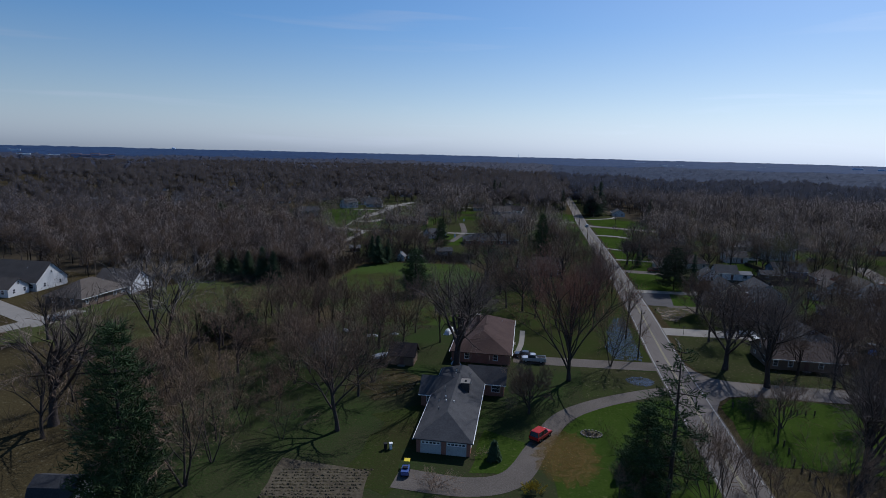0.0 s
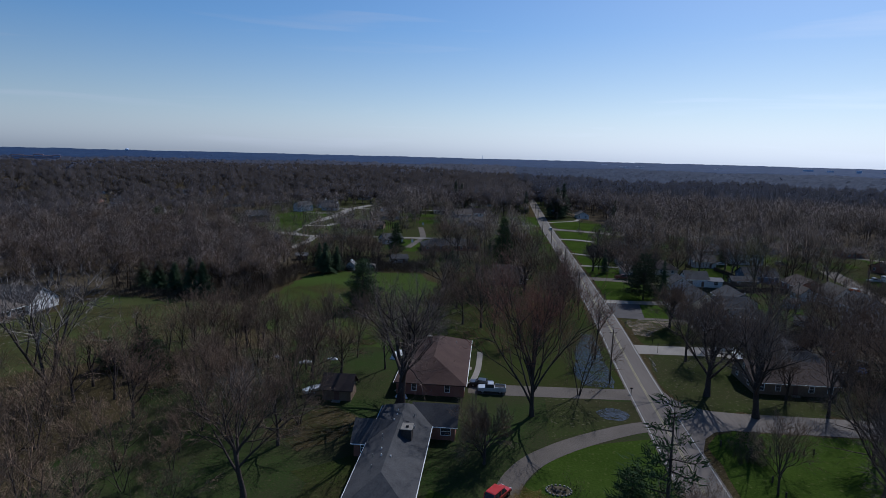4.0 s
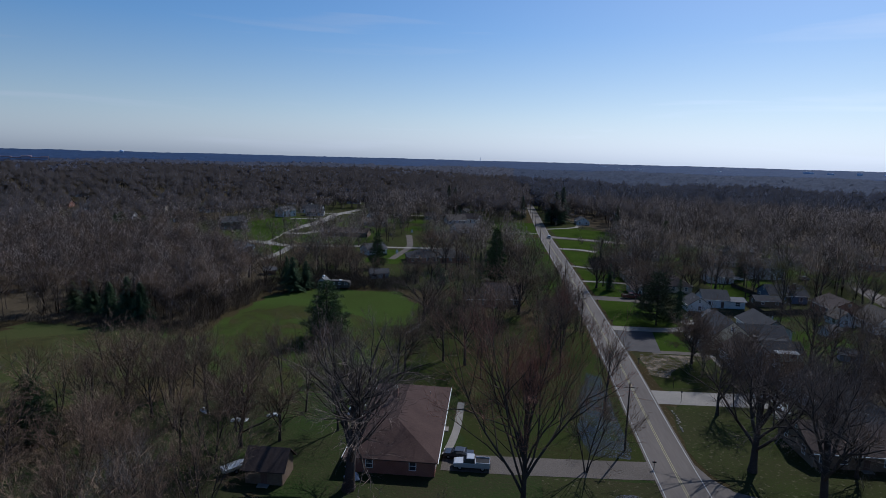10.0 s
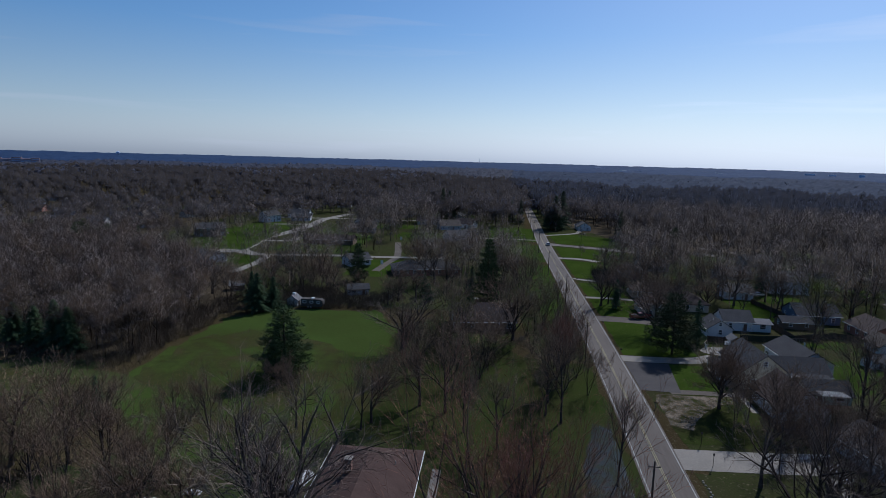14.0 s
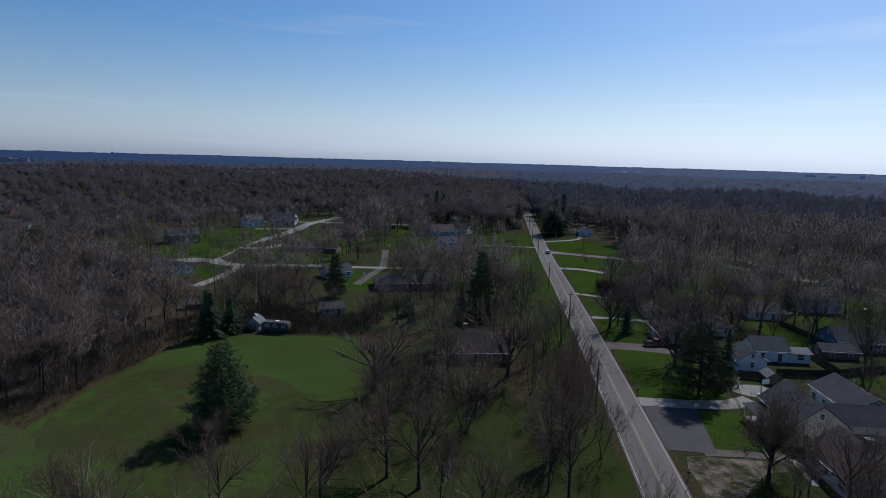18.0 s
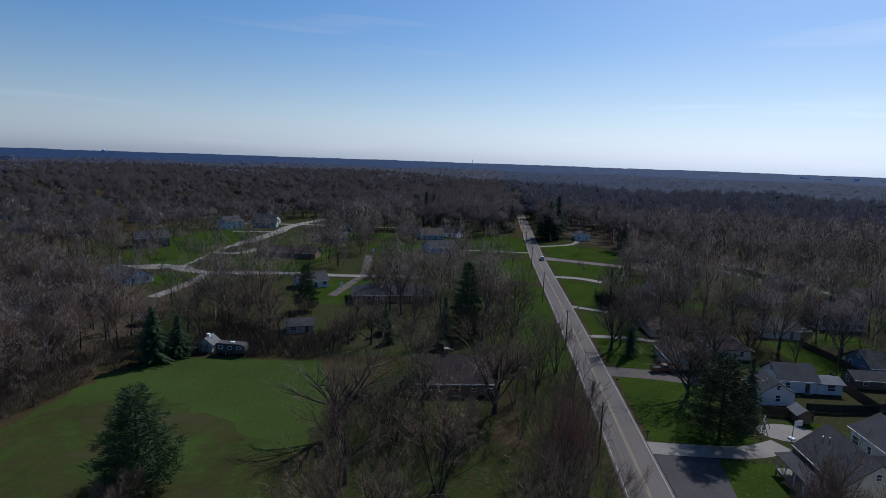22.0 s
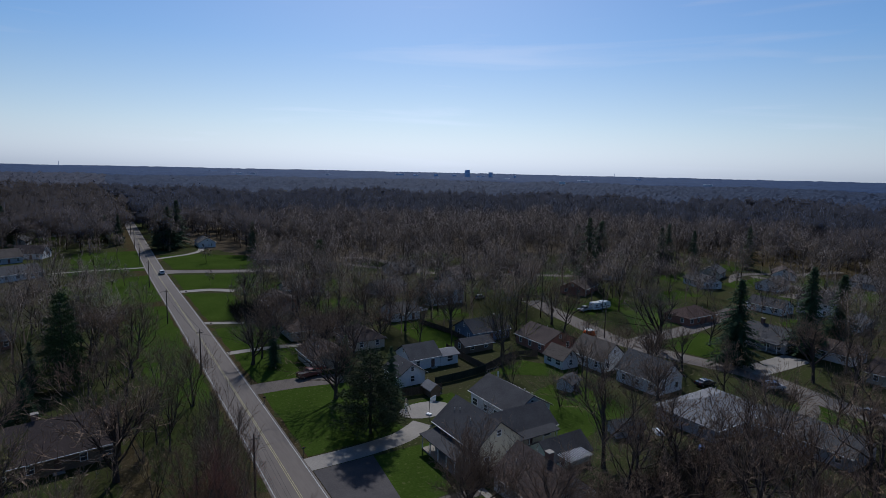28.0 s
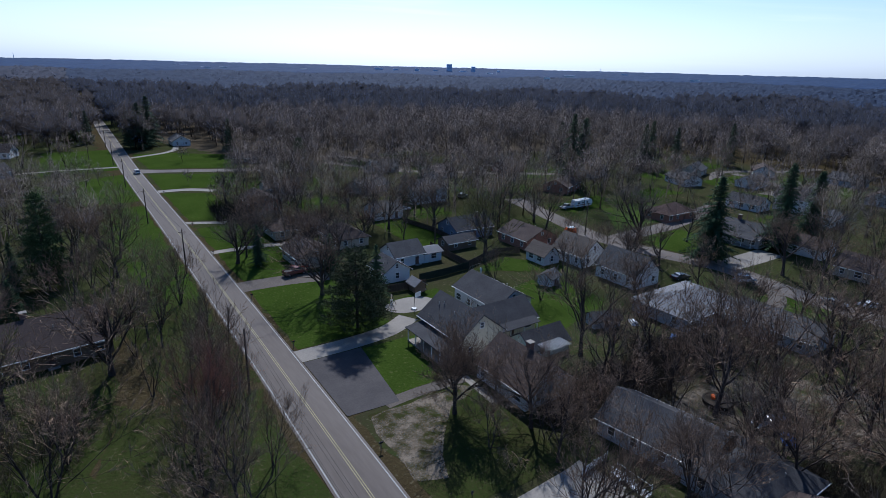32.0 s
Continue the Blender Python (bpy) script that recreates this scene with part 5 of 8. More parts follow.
for k, x, y, h, w in [
    ("olive", 97, 229.5, 23, 0.85), ("dome", 54.4, 229.9, 19.5, 0.95), ("oak", 44.9, 258.4, 16, 1.1), ("maple", 131.8, 170.7, 15, 0.9), ("maple", 82.1, 177.1, 15, 1.0), ("dome", 2.6, 100.8, 12.5, 0.8), ("maple", 1, 217, 14, 1.1), ("maple", -3, 232, 14, 1.1), ("slim", 21, 226, 13, 1.0), ("maple", 20, 262, 15, 1.0),
    ("stem", 24, 248, 14, 1.0), ("maple", 22, 292, 15, 1.0), ("maple", 10, 300, 14, 1.0), ("slim", 26, 310, 14, 1.0), ("stem", 62, 172, 10, 1.1), ("stem", 66, 170, 9, 1.1), ("shrub", 70, 172, 8, 1.2), ("stem", 75, 168, 11, 1.1), ("shrub", 60, 169, 7, 1.2),
]:
    tree(k, x, y, h, w)
for k, x, y, h, w in [
    ("slim", 55, 152, 14, 0.9), ("stem", 80, 164, 11, 1.0), ("slim", 84, 152, 15, 0.9), ("shrub", 20, 77, 8, 1.0), ("stem", 25.5, 82.5, 11, 0.9), ("shrub", 29, 87, 8, 0.9), ("stem", 29.5, 79, 12, 0.8), ("shrub", 35, 83, 7, 0.8), ("shrub", 15, 75.5, 7, 1.0), ("shrub", 22, 84, 6, 1.0),
    ("stem", 32, 71, 13, 0.8), ("slim", 44, 98, 12, 0.9), ("stem", 47, 104, 11, 0.9), ("slim", -95, 108, 15, 0.9), ("oak", -112, 118, 17, 0.9), ("stem", -84, 106, 14, 0.9), ("slim", -78, 140, 13, 1.0), ("slim", -70, 150, 15, 1.0), ("stem", -64, 156, 14, 1.0), 
]:
    tree(k, x, y, h, w)
for k, x, y, h, w in [
    ("maple", -62, 144, 16, 1.0), ("maple", -40, 148, 15, 1.0), ("maple", -24.7, 161.5, 13.5, 0.7), ("slim", -44.4, 158, 11, 0.7), ("slim", -13.4, 162, 15, 0.8), ("slim", 4.2, 163.7, 15, 0.8), ("slim", 21.6, 169.6, 21, 0.75), ("dome", 18.6, 288, 16, 1.25), ("maple", -4.6, 173.2, 17, 0.9), ("maple", -12.2, 165, 16, 0.9), ("red", 22.5, 186, 20, 0.7),
    ("slim", 25.5, 196, 17, 0.8), ("slim", 20, 178, 18, 0.8), ("stem", 27, 205, 16, 0.7), ("slim", 29, 216, 15, 0.7), ("slim", 27.5, 150, 18, 0.7), ("slim", 29, 240, 14, 0.7), ("maple", 12, 276, 16, 1.1),
]:
    tree(k, x, y, h, w)
for k, x, y, h, w in [
    ("maple", 22, 276, 15, 1.0), ("maple", -12.6, 281, 19, 1.1), ("slim", -6, 284, 15, 1.0), ("slim", -52, 150, 16, 0.9), ("slim", -44, 140, 17, 0.8), ("slim", -36, 134, 16, 0.8), ("slim", -60, 132, 16, 0.9),
    ("slim", -50, 120, 15, 0.9), ("stem", -40, 112, 14, 0.9), ("maple", -30, 102, 15, 0.8), ("maple", -58, 108, 17, 0.9), ("stem", -66, 96, 15, 0.9), ("slim", -34, 150, 17, 0.8), ("slim", -27, 143, 16, 0.8), ("maple", -72, 112, 15, 0.9), ("stem", -50, 92, 14, 1.0), ("shrub", -58, 84, 8, 1.1),
]:
    tree(k, x, y, h, w)
for k, x, y, h, w in [
    ("shrub", -44, 98, 8, 1.0), ("shrub", -34, 116, 8, 1.0), ("pale", -38, 108, 13, 0.9), ("oak", 58, 98, 20, 0.8), ("maple", 64, 110, 18, 0.8), ("stem", 36.5, 62, 17, 0.8), ("stem", 26, 74, 14, 0.8), ("slim", 42, 74, 16, 0.9), ("maple", 70, 92, 19, 0.9), ("maple", 66, 126, 20, 0.8),
    ("maple", 79, 128, 19, 0.9), ("maple", 90, 140, 18, 0.9), ("maple", 60, 172, 15, 0.9), ("maple", 84, 160, 17, 1.0), ("maple", 92, 166, 16, 1.0), ("maple", 88, 174, 15, 1.0), ("stem", 97, 172, 14, 1.0), ("maple", 100, 160, 16, 1.0), ("maple", 104, 172, 15, 1.0), ("maple", 96, 150, 16, 1.0),
]:
    tree(k, x, y, h, w)
for k, x, y, h, w in [
    ("maple", 82, 136, 17, 0.9), ("maple", 76, 174, 14, 1.0), ("slim", 62, 150, 16, 0.9), ("slim", 58, 165, 15, 0.9), ("maple", 110, 156, 15, 1.0), ("maple", 118, 152, 16, 1.0), ("maple", 130, 156, 16, 1.0), ("maple", 126, 190, 12, 0.9), ("stem", 100, 192, 12, 1.0), ("maple", 97, 182, 13, 1.0),
    ("stem", 92, 204, 10, 1.2), ("maple", 152, 176, 14, 1.0), ("maple", 160, 160, 17, 0.9), ("maple", 170, 150, 18, 0.9), ("slim", 136, 196, 12, 0.9), ("maple", 158, 214, 12, 1.1), ("maple", 132, 244, 15, 1.0), ("maple", 126, 262, 18, 1.0), ("maple", 72, 290, 17, 1.0), ("maple", 56, 300, 14, 1.0),
]:
    tree(k, x, y, h, w)
for k, x, y, h, w in [
    ("maple", 60, 262, 14, 1.1), ("maple", 64, 286, 15, 1.1), ("shrub", 54, 360, 6, 1.3), ("maple", 62, 414, 9, 1.2), ("maple", 90, 315, 25, 0.9), ("maple", 78, 318, 20, 0.9), ("maple", 104, 306, 22, 0.9), ("maple", 112, 330, 22, 0.9), ("maple", 126, 316, 22, 0.9), ("maple", 138, 300, 20, 0.9),
    ("oak", 58, 320, 17, 1.0), ("maple", 16, 412, 15, 1.0), ("maple", 4, 380, 12, 1.2), ("slim", 20, 360, 14, 1.0), ("maple", 12, 350, 14, 1.0), ("shrub", 25, 372, 8, 1.2), ("maple", 26, 440, 15, 1.0), ("maple", -20, 320, 16, 1.0), ("maple", -58, 286, 14, 1.2), ("maple", -66, 276, 13, 1.2),
]:
    tree(k, x, y, h, w)
for k, x, y, h, w in [
    ("stem", -50, 272, 12, 1.3), ("maple", -46, 262, 13, 1.2), ("maple", -58, 264, 13, 1.2), ("stem", -70, 262, 12, 1.2), ("pale", -92, 230, 15, 1.0), ("maple", -128, 425, 16, 1.0), ("maple", -150, 425, 17, 1.0), ("maple", -154, 385, 17, 1.0), ("maple", -132, 398, 15, 1.0), ("maple", -92, 356, 16, 1.0),
    ("maple", -70, 350, 15, 1.1), ("maple", -84, 345, 13, 1.0), ("slim", -60, 342, 15, 1.0), ("maple", -20, 300, 15, 1.0), ("maple", -84, 250, 15, 1.1), ("maple", -98, 262, 15, 1.1), ("maple", -24, 246, 12, 1.1), ("maple", -16, 252, 13, 1.1), ("stem", -6, 248, 12, 1.2), ("maple", 0, 256, 13, 1.1),
]:
    tree(k, x, y, h, w)
for k, x, y, h, w in [
    ("slim", 18, 250, 14, 1.0), ("yellow", 3.3, 75.6, 1.8, 1.2), ("shrub", 44.2, 108.2, 5.5, 1.0), ("dome", -34.6, 178.6, 7.5, 0.9), ("stem", 24, 232, 14, 0.9), ("oak", -12.8, 204, 19, 1.25), ("stem", -2, 202, 14, 1.1), ("stem", 8, 196.4, 14, 1.1), ("stem", 23, 197.3, 15, 0.8), ("slim", 24.5, 190, 14, 0.7), ("stem", 28.5, 183, 12, 0.7), ("stem", 27.5, 192, 12, 0.7), ("slim", 22.5, 222, 15, 0.8), ("stem", 30, 203, 11, 0.7), ("stem", 26, 212, 13, 0.8), ("dome", 57, 304, 13, 0.9), ("dome", 61, 297, 12, 0.9), ("dome", 53, 310, 11, 0.9), ("dome", 112, 196, 13, 1.0), ("dome", 125.5, 209, 14, 1.0), ("maple", 106, 206, 13, 1.0), ("dome", 62, 258, 14, 0.9), ("dome", 56, 280, 14, 0.9), ("maple", 48, 262, 12, 0.9), ("slim", 57.3, 176.9, 10, 0.8), ("oak", 79.5, 153, 14, 0.8), ("shrub", -10.2, 74.6, 2.4, 2.2), ("stem", 66.5, 152, 11, 1.0), ("stem", 69, 149, 12, 1.0), ("stem", 73.5, 150.5, 10, 1.0), ("stem", 63.5, 157, 11, 1.0), ("maple", 77, 146, 13, 0.9), ("stem", 81, 149.5, 10, 1.0), ("stem", 66, 166.5, 10, 1.0), ("stem", 28.6, 239.6, 15, 0.9), ("slim", 31.5, 214.5, 11, 0.7),
    ("dome", 84, 332, 19, 1.1), ("dome", 66, 266, 14, 1.2), ("dome", 54, 272, 13, 1.2), ("oak", 68, 252, 14, 1.1), ("dome", 72, 270, 14, 1.2), ("maple", 58, 284, 15, 1.1), ("dome", 80, 262, 14, 1.2), ("maple", 89.3, 299, 18, 1.0),
]:
    tree(k, x, y, h, w)
for k, x, y, h, w in [
    ("pine", -48.6, 61.5, 26, 0.80), ("pine", -35.4, 185, 15.4, 1.35), ("bush", -2.7, 83.6, 3.2, 1.0), ("bush", 16.7, 83, 4.0, 0.8), ("sparse", 20.9, 74.5, 23.5, 0.85), ("pine", 18.2, 76.8, 14.5, 1.0), ("pine", 7.5, 261.3, 21, 0.75), ("broad", 53.8, 212, 16, 1.12), ("spruce", 49, 255, 10, 1.1), ("spruce", 189.5, 290, 29, 1.0), ("narrow", 148.4, 201, 22, 1.4),
    ("narrow", 173.8, 196.5, 24, 1.3), ("narrow", 188, 195, 21, 1.4), ("spruce", 108, 287.5, 13, 1.2), ("spruce", -60.7, 231.7, 12, 1.7), ("spruce", -57.5, 236, 10, 1.6), ("pine", -41.5, 280, 15, 0.9), ("narrow", -65, 238, 11, 1.2), ("spruce", 2, 262, 11, 1.1), ("spruce", -14, 262, 8, 1.4), ("spruce", 1.6, 248.4, 7.5, 1.4), ("spruce", -11.6, 253.7, 6, 1.6), ("spruce", 62, 243, 9, 1.2), ("spruce", 52, 468, 24, 1.4), ("spruce", 58, 478, 27, 1.3),
]:
    evergreen(k, x, y, h, w)
for k, x, y, h, w in [
    ("spruce", 47.5, 474, 20, 1.3), ("spruce", 88, 430, 18, 1.1), ("pine", 97, 355, 17, 0.9), ("spruce", 30, 500, 18, 1.0), ("spruce", 24, 520, 16, 1.1), ("narrow", -30, 520, 24, 1.0), ("narrow", -25, 524, 22, 1.0), ("narrow", -20, 500, 17, 1.0), ("spruce", 63, 222, 12, 1.0), ("narrow", 122, 300, 12, 1.0),
    ("pine", -76, 128, 7, 1.5), ("pine", -71, 132, 9, 1.3), ("pine", -65, 127, 7.5, 1.4), ("spruce", -60, 160, 8, 1.1), ("narrow", -88, 190, 11, 1.9), ("narrow", -93, 192, 12, 1.8), ("narrow", -99, 193, 10, 2.0), ("narrow", -106, 195, 10, 2.0), ("narrow", -112, 196, 9, 2.0), ("bush", -84, 60, 5, 1.4),
]:
    evergreen(k, x, y, h, w)
for k, x, y, h, w in [
    ("pine", -170, 300, 14, 1.1), ("pine", -176, 310, 15, 1.1), ("pine", -166, 316, 14, 1.1), ("pine", -182, 322, 15, 1.0), ("spruce", -158, 326, 12, 1.2), ("spruce", 250, 300, 22, 1.0), ("spruce", 258, 302, 23, 1.0), ("spruce", 270, 296, 20, 1.0), ("spruce", 300, 285, 22, 1.0), ("spruce", 240, 330, 22, 1.3),
    ("spruce", 248, 336, 22, 1.3), ("spruce", 232, 338, 20, 1.3),
]:
    evergreen(k, x, y, h, w)


def road_x(y):
    pts = ROAD_LINE
    for (x0, y0), (x1, y1) in zip(pts, pts[1:]):
        if y0 <= y <= y1:
            return x0 + (x1 - x0) * (y - y0) / (y1 - y0)
    return pts[-1][0]


CLEAR = [[(39, 300), (56, 300), (84, 400), (90, 482), (60, 486), (46, 440)], [(-22, 384), (20, 360), (34, 330), (34, 470), (6, 470), (-4, 440), (-24, 444)]]
OPEN = CLEAR + [o for _, o, *_ in LAWNS[:NEAR_LAWNS]] + [[(-135, 315), (-96, 335), (-90, 525), (-125, 525)]]
STREETS = [[(33, 119), (220, 123)], [(40, 397), (90, 379), (200, 340)], [(150, 280), (139, 230), (146, 195), (143, 160), (146, 122)], [(140, 226), (172, 228), (215, 236), (300, 236)], [(100, 345), (170, 320), (300, 270)], [(-14, 332), (-46, 330), (-101, 294)], [(-140, 110), (-122, 150)]]


def inside(x, y, o):
    hit = False
    for (x0, y0), (x1, y1) in zip(o, o[1:] + o[:1]):
        if (y0 > y) != (y1 > y) and x < (x1 - x0) * (y - y0) / (y1 - y0) + x0:
            hit = not hit
    return hit


def near_line(x, y, ln, d):
    for (x0, y0), (x1, y1) in zip(ln, ln[1:]):
        ux, uy = x1 - x0, y1 - y0
        t = max(0.0, min(1.0, ((x - x0) * ux + (y - y0) * uy) / (ux * ux + uy * uy)))
        if (x - x0 - t * ux) ** 2 + (y - y0 - t * uy) ** 2 < d * d:
            return True
    return False


def free(x, y, gap=9.0, lawns=True):
    if abs(x - road_x(y)) < (8 if y < 560 else 6):
        return False
    if any((x - a) ** 2 + (y - b) ** 2 < gap * gap for a, b in HOUSES) or any(inside(x, y, o) for o in CLEAR):
        return False
    if any(near_line(x, y, s, 7.5) for s in STREETS):
        return False
    return not lawns or not any(inside(x, y, o) for o in OPEN)


def scatter(outline, count, kinds, low, high, seed, gap=3.5, lawns=True):
    """Wild trees and shrubs inside an outline, clear of houses, streets and each other."""
    rng = random.Random(seed)
    xs, ys = [a for a, _ in outline], [b for _, b in outline]
    tries = 0
    while count and tries < 4000:
        tries += 1
        x, y = rng.uniform(min(xs), max(xs)), rng.uniform(min(ys), max(ys))
        if not inside(x, y, outline) or not free(x, y, 8.0, lawns) or any((x - a) ** 2 + (y - b) ** 2 < gap * gap for a, b in TREES):
            continue
        if any(near_line(x, y, ln, 3.2) for ln, *_ in DRIVES):
            continue
        k = rng.choice(kinds)
        tree(k, x, y, rng.uniform(low, high) * (0.5 if k == "shrub" else 1), rng.uniform(0.85, 1.15))
        count -= 1


scatter([(-80, 72), (-84, 126), (-62, 142), (-26, 146), (-22, 104), (-30, 84), (-48, 72)], 16, ["stem", "shrub", "shrub", "slim", "maple"], 9, 16, 31, 3.0)
scatter([(-78, 120), (-66, 148), (-26, 148), (-18, 140), (-22, 112), (-40, 104)], 19, ["maple", "slim", "stem", "maple", "slim"], 12, 17, 39, 4.6, False)
scatter([(-72, 96), (-72, 136), (-38, 140), (-36, 104)], 8, ["shrub", "stem"], 8, 13, 32, 2.5)
scatter([(60, 128), (62, 172), (108, 182), (136, 160), (130, 128)], 24, ["maple", "maple", "stem", "slim"], 12, 17, 33, 4.5)
scatter([(-6, 152), (-8, 212), (19, 214), (17, 152)], 2, ["slim", "stem", "slim", "olive"], 13, 17, 34, 5.5, False)
scatter([(14, 172), (28, 172), (29, 222), (18, 222)], 3, ["slim", "stem"], 9, 16, 61, 3.2, False)
scatter([(42, 66), (42, 112), (100, 112), (100, 66)], 10, ["maple", "slim", "stem"], 13, 18, 35, 6, False)
scatter([(84, 205), (86, 236), (140, 236), (140, 205)], 8, ["stem", "maple"], 8, 13, 36, 7)
scatter([(46, 262), (46, 380), (96, 380), (96, 262)], 14, ["maple", "maple", "slim"], 12, 18, 37, 7)
scatter([(84, 186), (90, 300), (210, 300), (210, 170), (150, 160)], 34, ["maple", "slim", "maple", "stem"], 12, 18, 51, 8, False)
scatter([(46, 296), (60, 440), (130, 400), (200, 310)], 22, ["maple", "slim", "maple"], 14, 19, 52, 9, False)
scatter([(-36, 240), (-40, 282), (24, 282), (20, 240)], 12, ["stem", "maple", "shrub"], 9, 14, 38, 5, False)
scatter([(-78, 244), (-78, 288), (-34, 288), (-34, 244)], 14, ["maple", "stem", "dome", "maple"], 9, 14, 71, 4.5, False)
scatter([(84, 240), (84, 290), (150, 290), (136, 240)], 10, ["maple", "dome", "slim"], 12, 17, 73, 6, False)
scatter([(60, 318), (64, 384), (130, 370), (150, 310)], 10, ["maple", "dome", "slim"], 14, 19, 74, 7, False)
scatter([(-142, 326), (-60, 322), (-58, 470), (-142, 470)], 26, ["maple", "dome", "slim", "maple"], 11, 16, 75, 6, False)
# ---- woods: what nobody could count ----
def thickness(x, y):
    """Trees per square metre at a place."""
    if x < -72 and 188 < y < min(312, 250 + 0.75 * (-72 - x)) and x > -430:
        return 1 / 70.0
    if -140 < x < -24 and 188 < y < 345:
        return 1 / 420.0
    if y < 60 or (x > -140 and x < 34 and y < 240):
        return 0.0
    if x > road_x(y) + 14 and y > 470 - 0.28 * (x - 60) and y < 1000:
        return 1 / 95.0 if y > 540 - 0.28 * (x - 60) else 1 / 160.0
    if x > 40 and y < 430:
        return (1 / 300.0 if y < 400 - 0.3 * (x - 60) else 1 / 170.0) if x < 330 else 1 / 130.0
    if -45 < x <= 36 and 330 < y < 480:
        return 1 / 600.0
    if x <= 40 and y < 620 and x > -170:
        return 1 / 220.0 if 275 < y < 480 and x > -170 else 1 / 135.0
    if x <= -170 and 330 < y < 640:
        return 1 / 260.0
    if x <= -190 and y < 620:
        return 1 / 110.0
    return 1 / 95.0


def frame_of_tree(seed, limbs, subs, thirds, twigs):
    """The branching of one leafless tree of height 1, as rows of root, tip and half width: trunk first, then limbs out to the twigs."""
    rng = random.Random(seed)
    rows = []
    lean = Vector((rng.gauss(0, 0.015), rng.gauss(0, 0.015), 0))
    fork = rng.uniform(0.30, 0.44)
    top = Vector((0, 0, fork)) + lean
    rows.append((Vector((0, 0, -0.01)), top + Vector((0, 0, 0.25)), 0.0125, 0))
    rows.append((Vector((0.004, 0, -0.01)), top + Vector((0, 0, 0.20)), 0.0125, 0))
    wide = rng.uniform(0.30, 0.42)

    def rim(az, u, k):
        s = math.sqrt(max(0.0, 1 - u * u))
        return Vector((wide * k * s * math.cos(az), wide * k * s * math.sin(az), 0.58 + 0.42 * k * u))
    for i in range(limbs):
        az = 6.283 * (i + rng.uniform(-0.3, 0.3)) / limbs
        u = rng.uniform(-0.1, 0.95)
        p = Vector((0, 0, rng.uniform(0.16, fork + 0.08))) + lean
        end = rim(az, u, rng.uniform(0.78, 0.98))
        bend = p.lerp(end, 0.5) + Vector((0, 0, 0.04 - 0.10 * (1 - u) * 0.3))
        rows.append((p, bend, 0.0060, 1))
        rows.append((bend - (bend - p) * 0.12, end, 0.0042, 1))
        for j in range(subs):
            t = rng.uniform(0.05, 0.9)
            q = bend.lerp(end, t) if j else p.lerp(bend, rng.uniform(0.5, 1))
            e = rim(az + rng.gauss(0, 0.55), max(-0.75, min(0.98, u + rng.gauss(0, 0.4))), rng.uniform(0.72, 1.02))
            e = q + (e - q) * min(1.0, 0.30 / max(0.05, (e - q).length))
            rows.append((q, e, 0.0032, 1))
            for k in range(thirds):
                q2 = q.lerp(e, rng.uniform(0.25, 1.0))
                d = ((e - q).normalized() + Vector((rng.gauss(0, 0.6), rng.gauss(0, 0.6), rng.gauss(0.35, 0.4)))).normalized()
                e2 = q2 + d * rng.uniform(0.07, 0.15)
                rows.append((q2, e2, 0.0018, 2))
                for _ in range(twigs):
                    q3 = q2.lerp(e2, rng.uniform(0.3, 1.0))
                    d3 = (d + Vector((rng.gauss(0, 0.6), rng.gauss(0, 0.6), rng.gauss(0.2, 0.5)))).normalized()
                    rows.append((q3, q3 + d3 * rng.uniform(0.05, 0.10), 0.0012, 3))
    return np.array([(*r, *t, w, k) for r, t, w, k in rows])


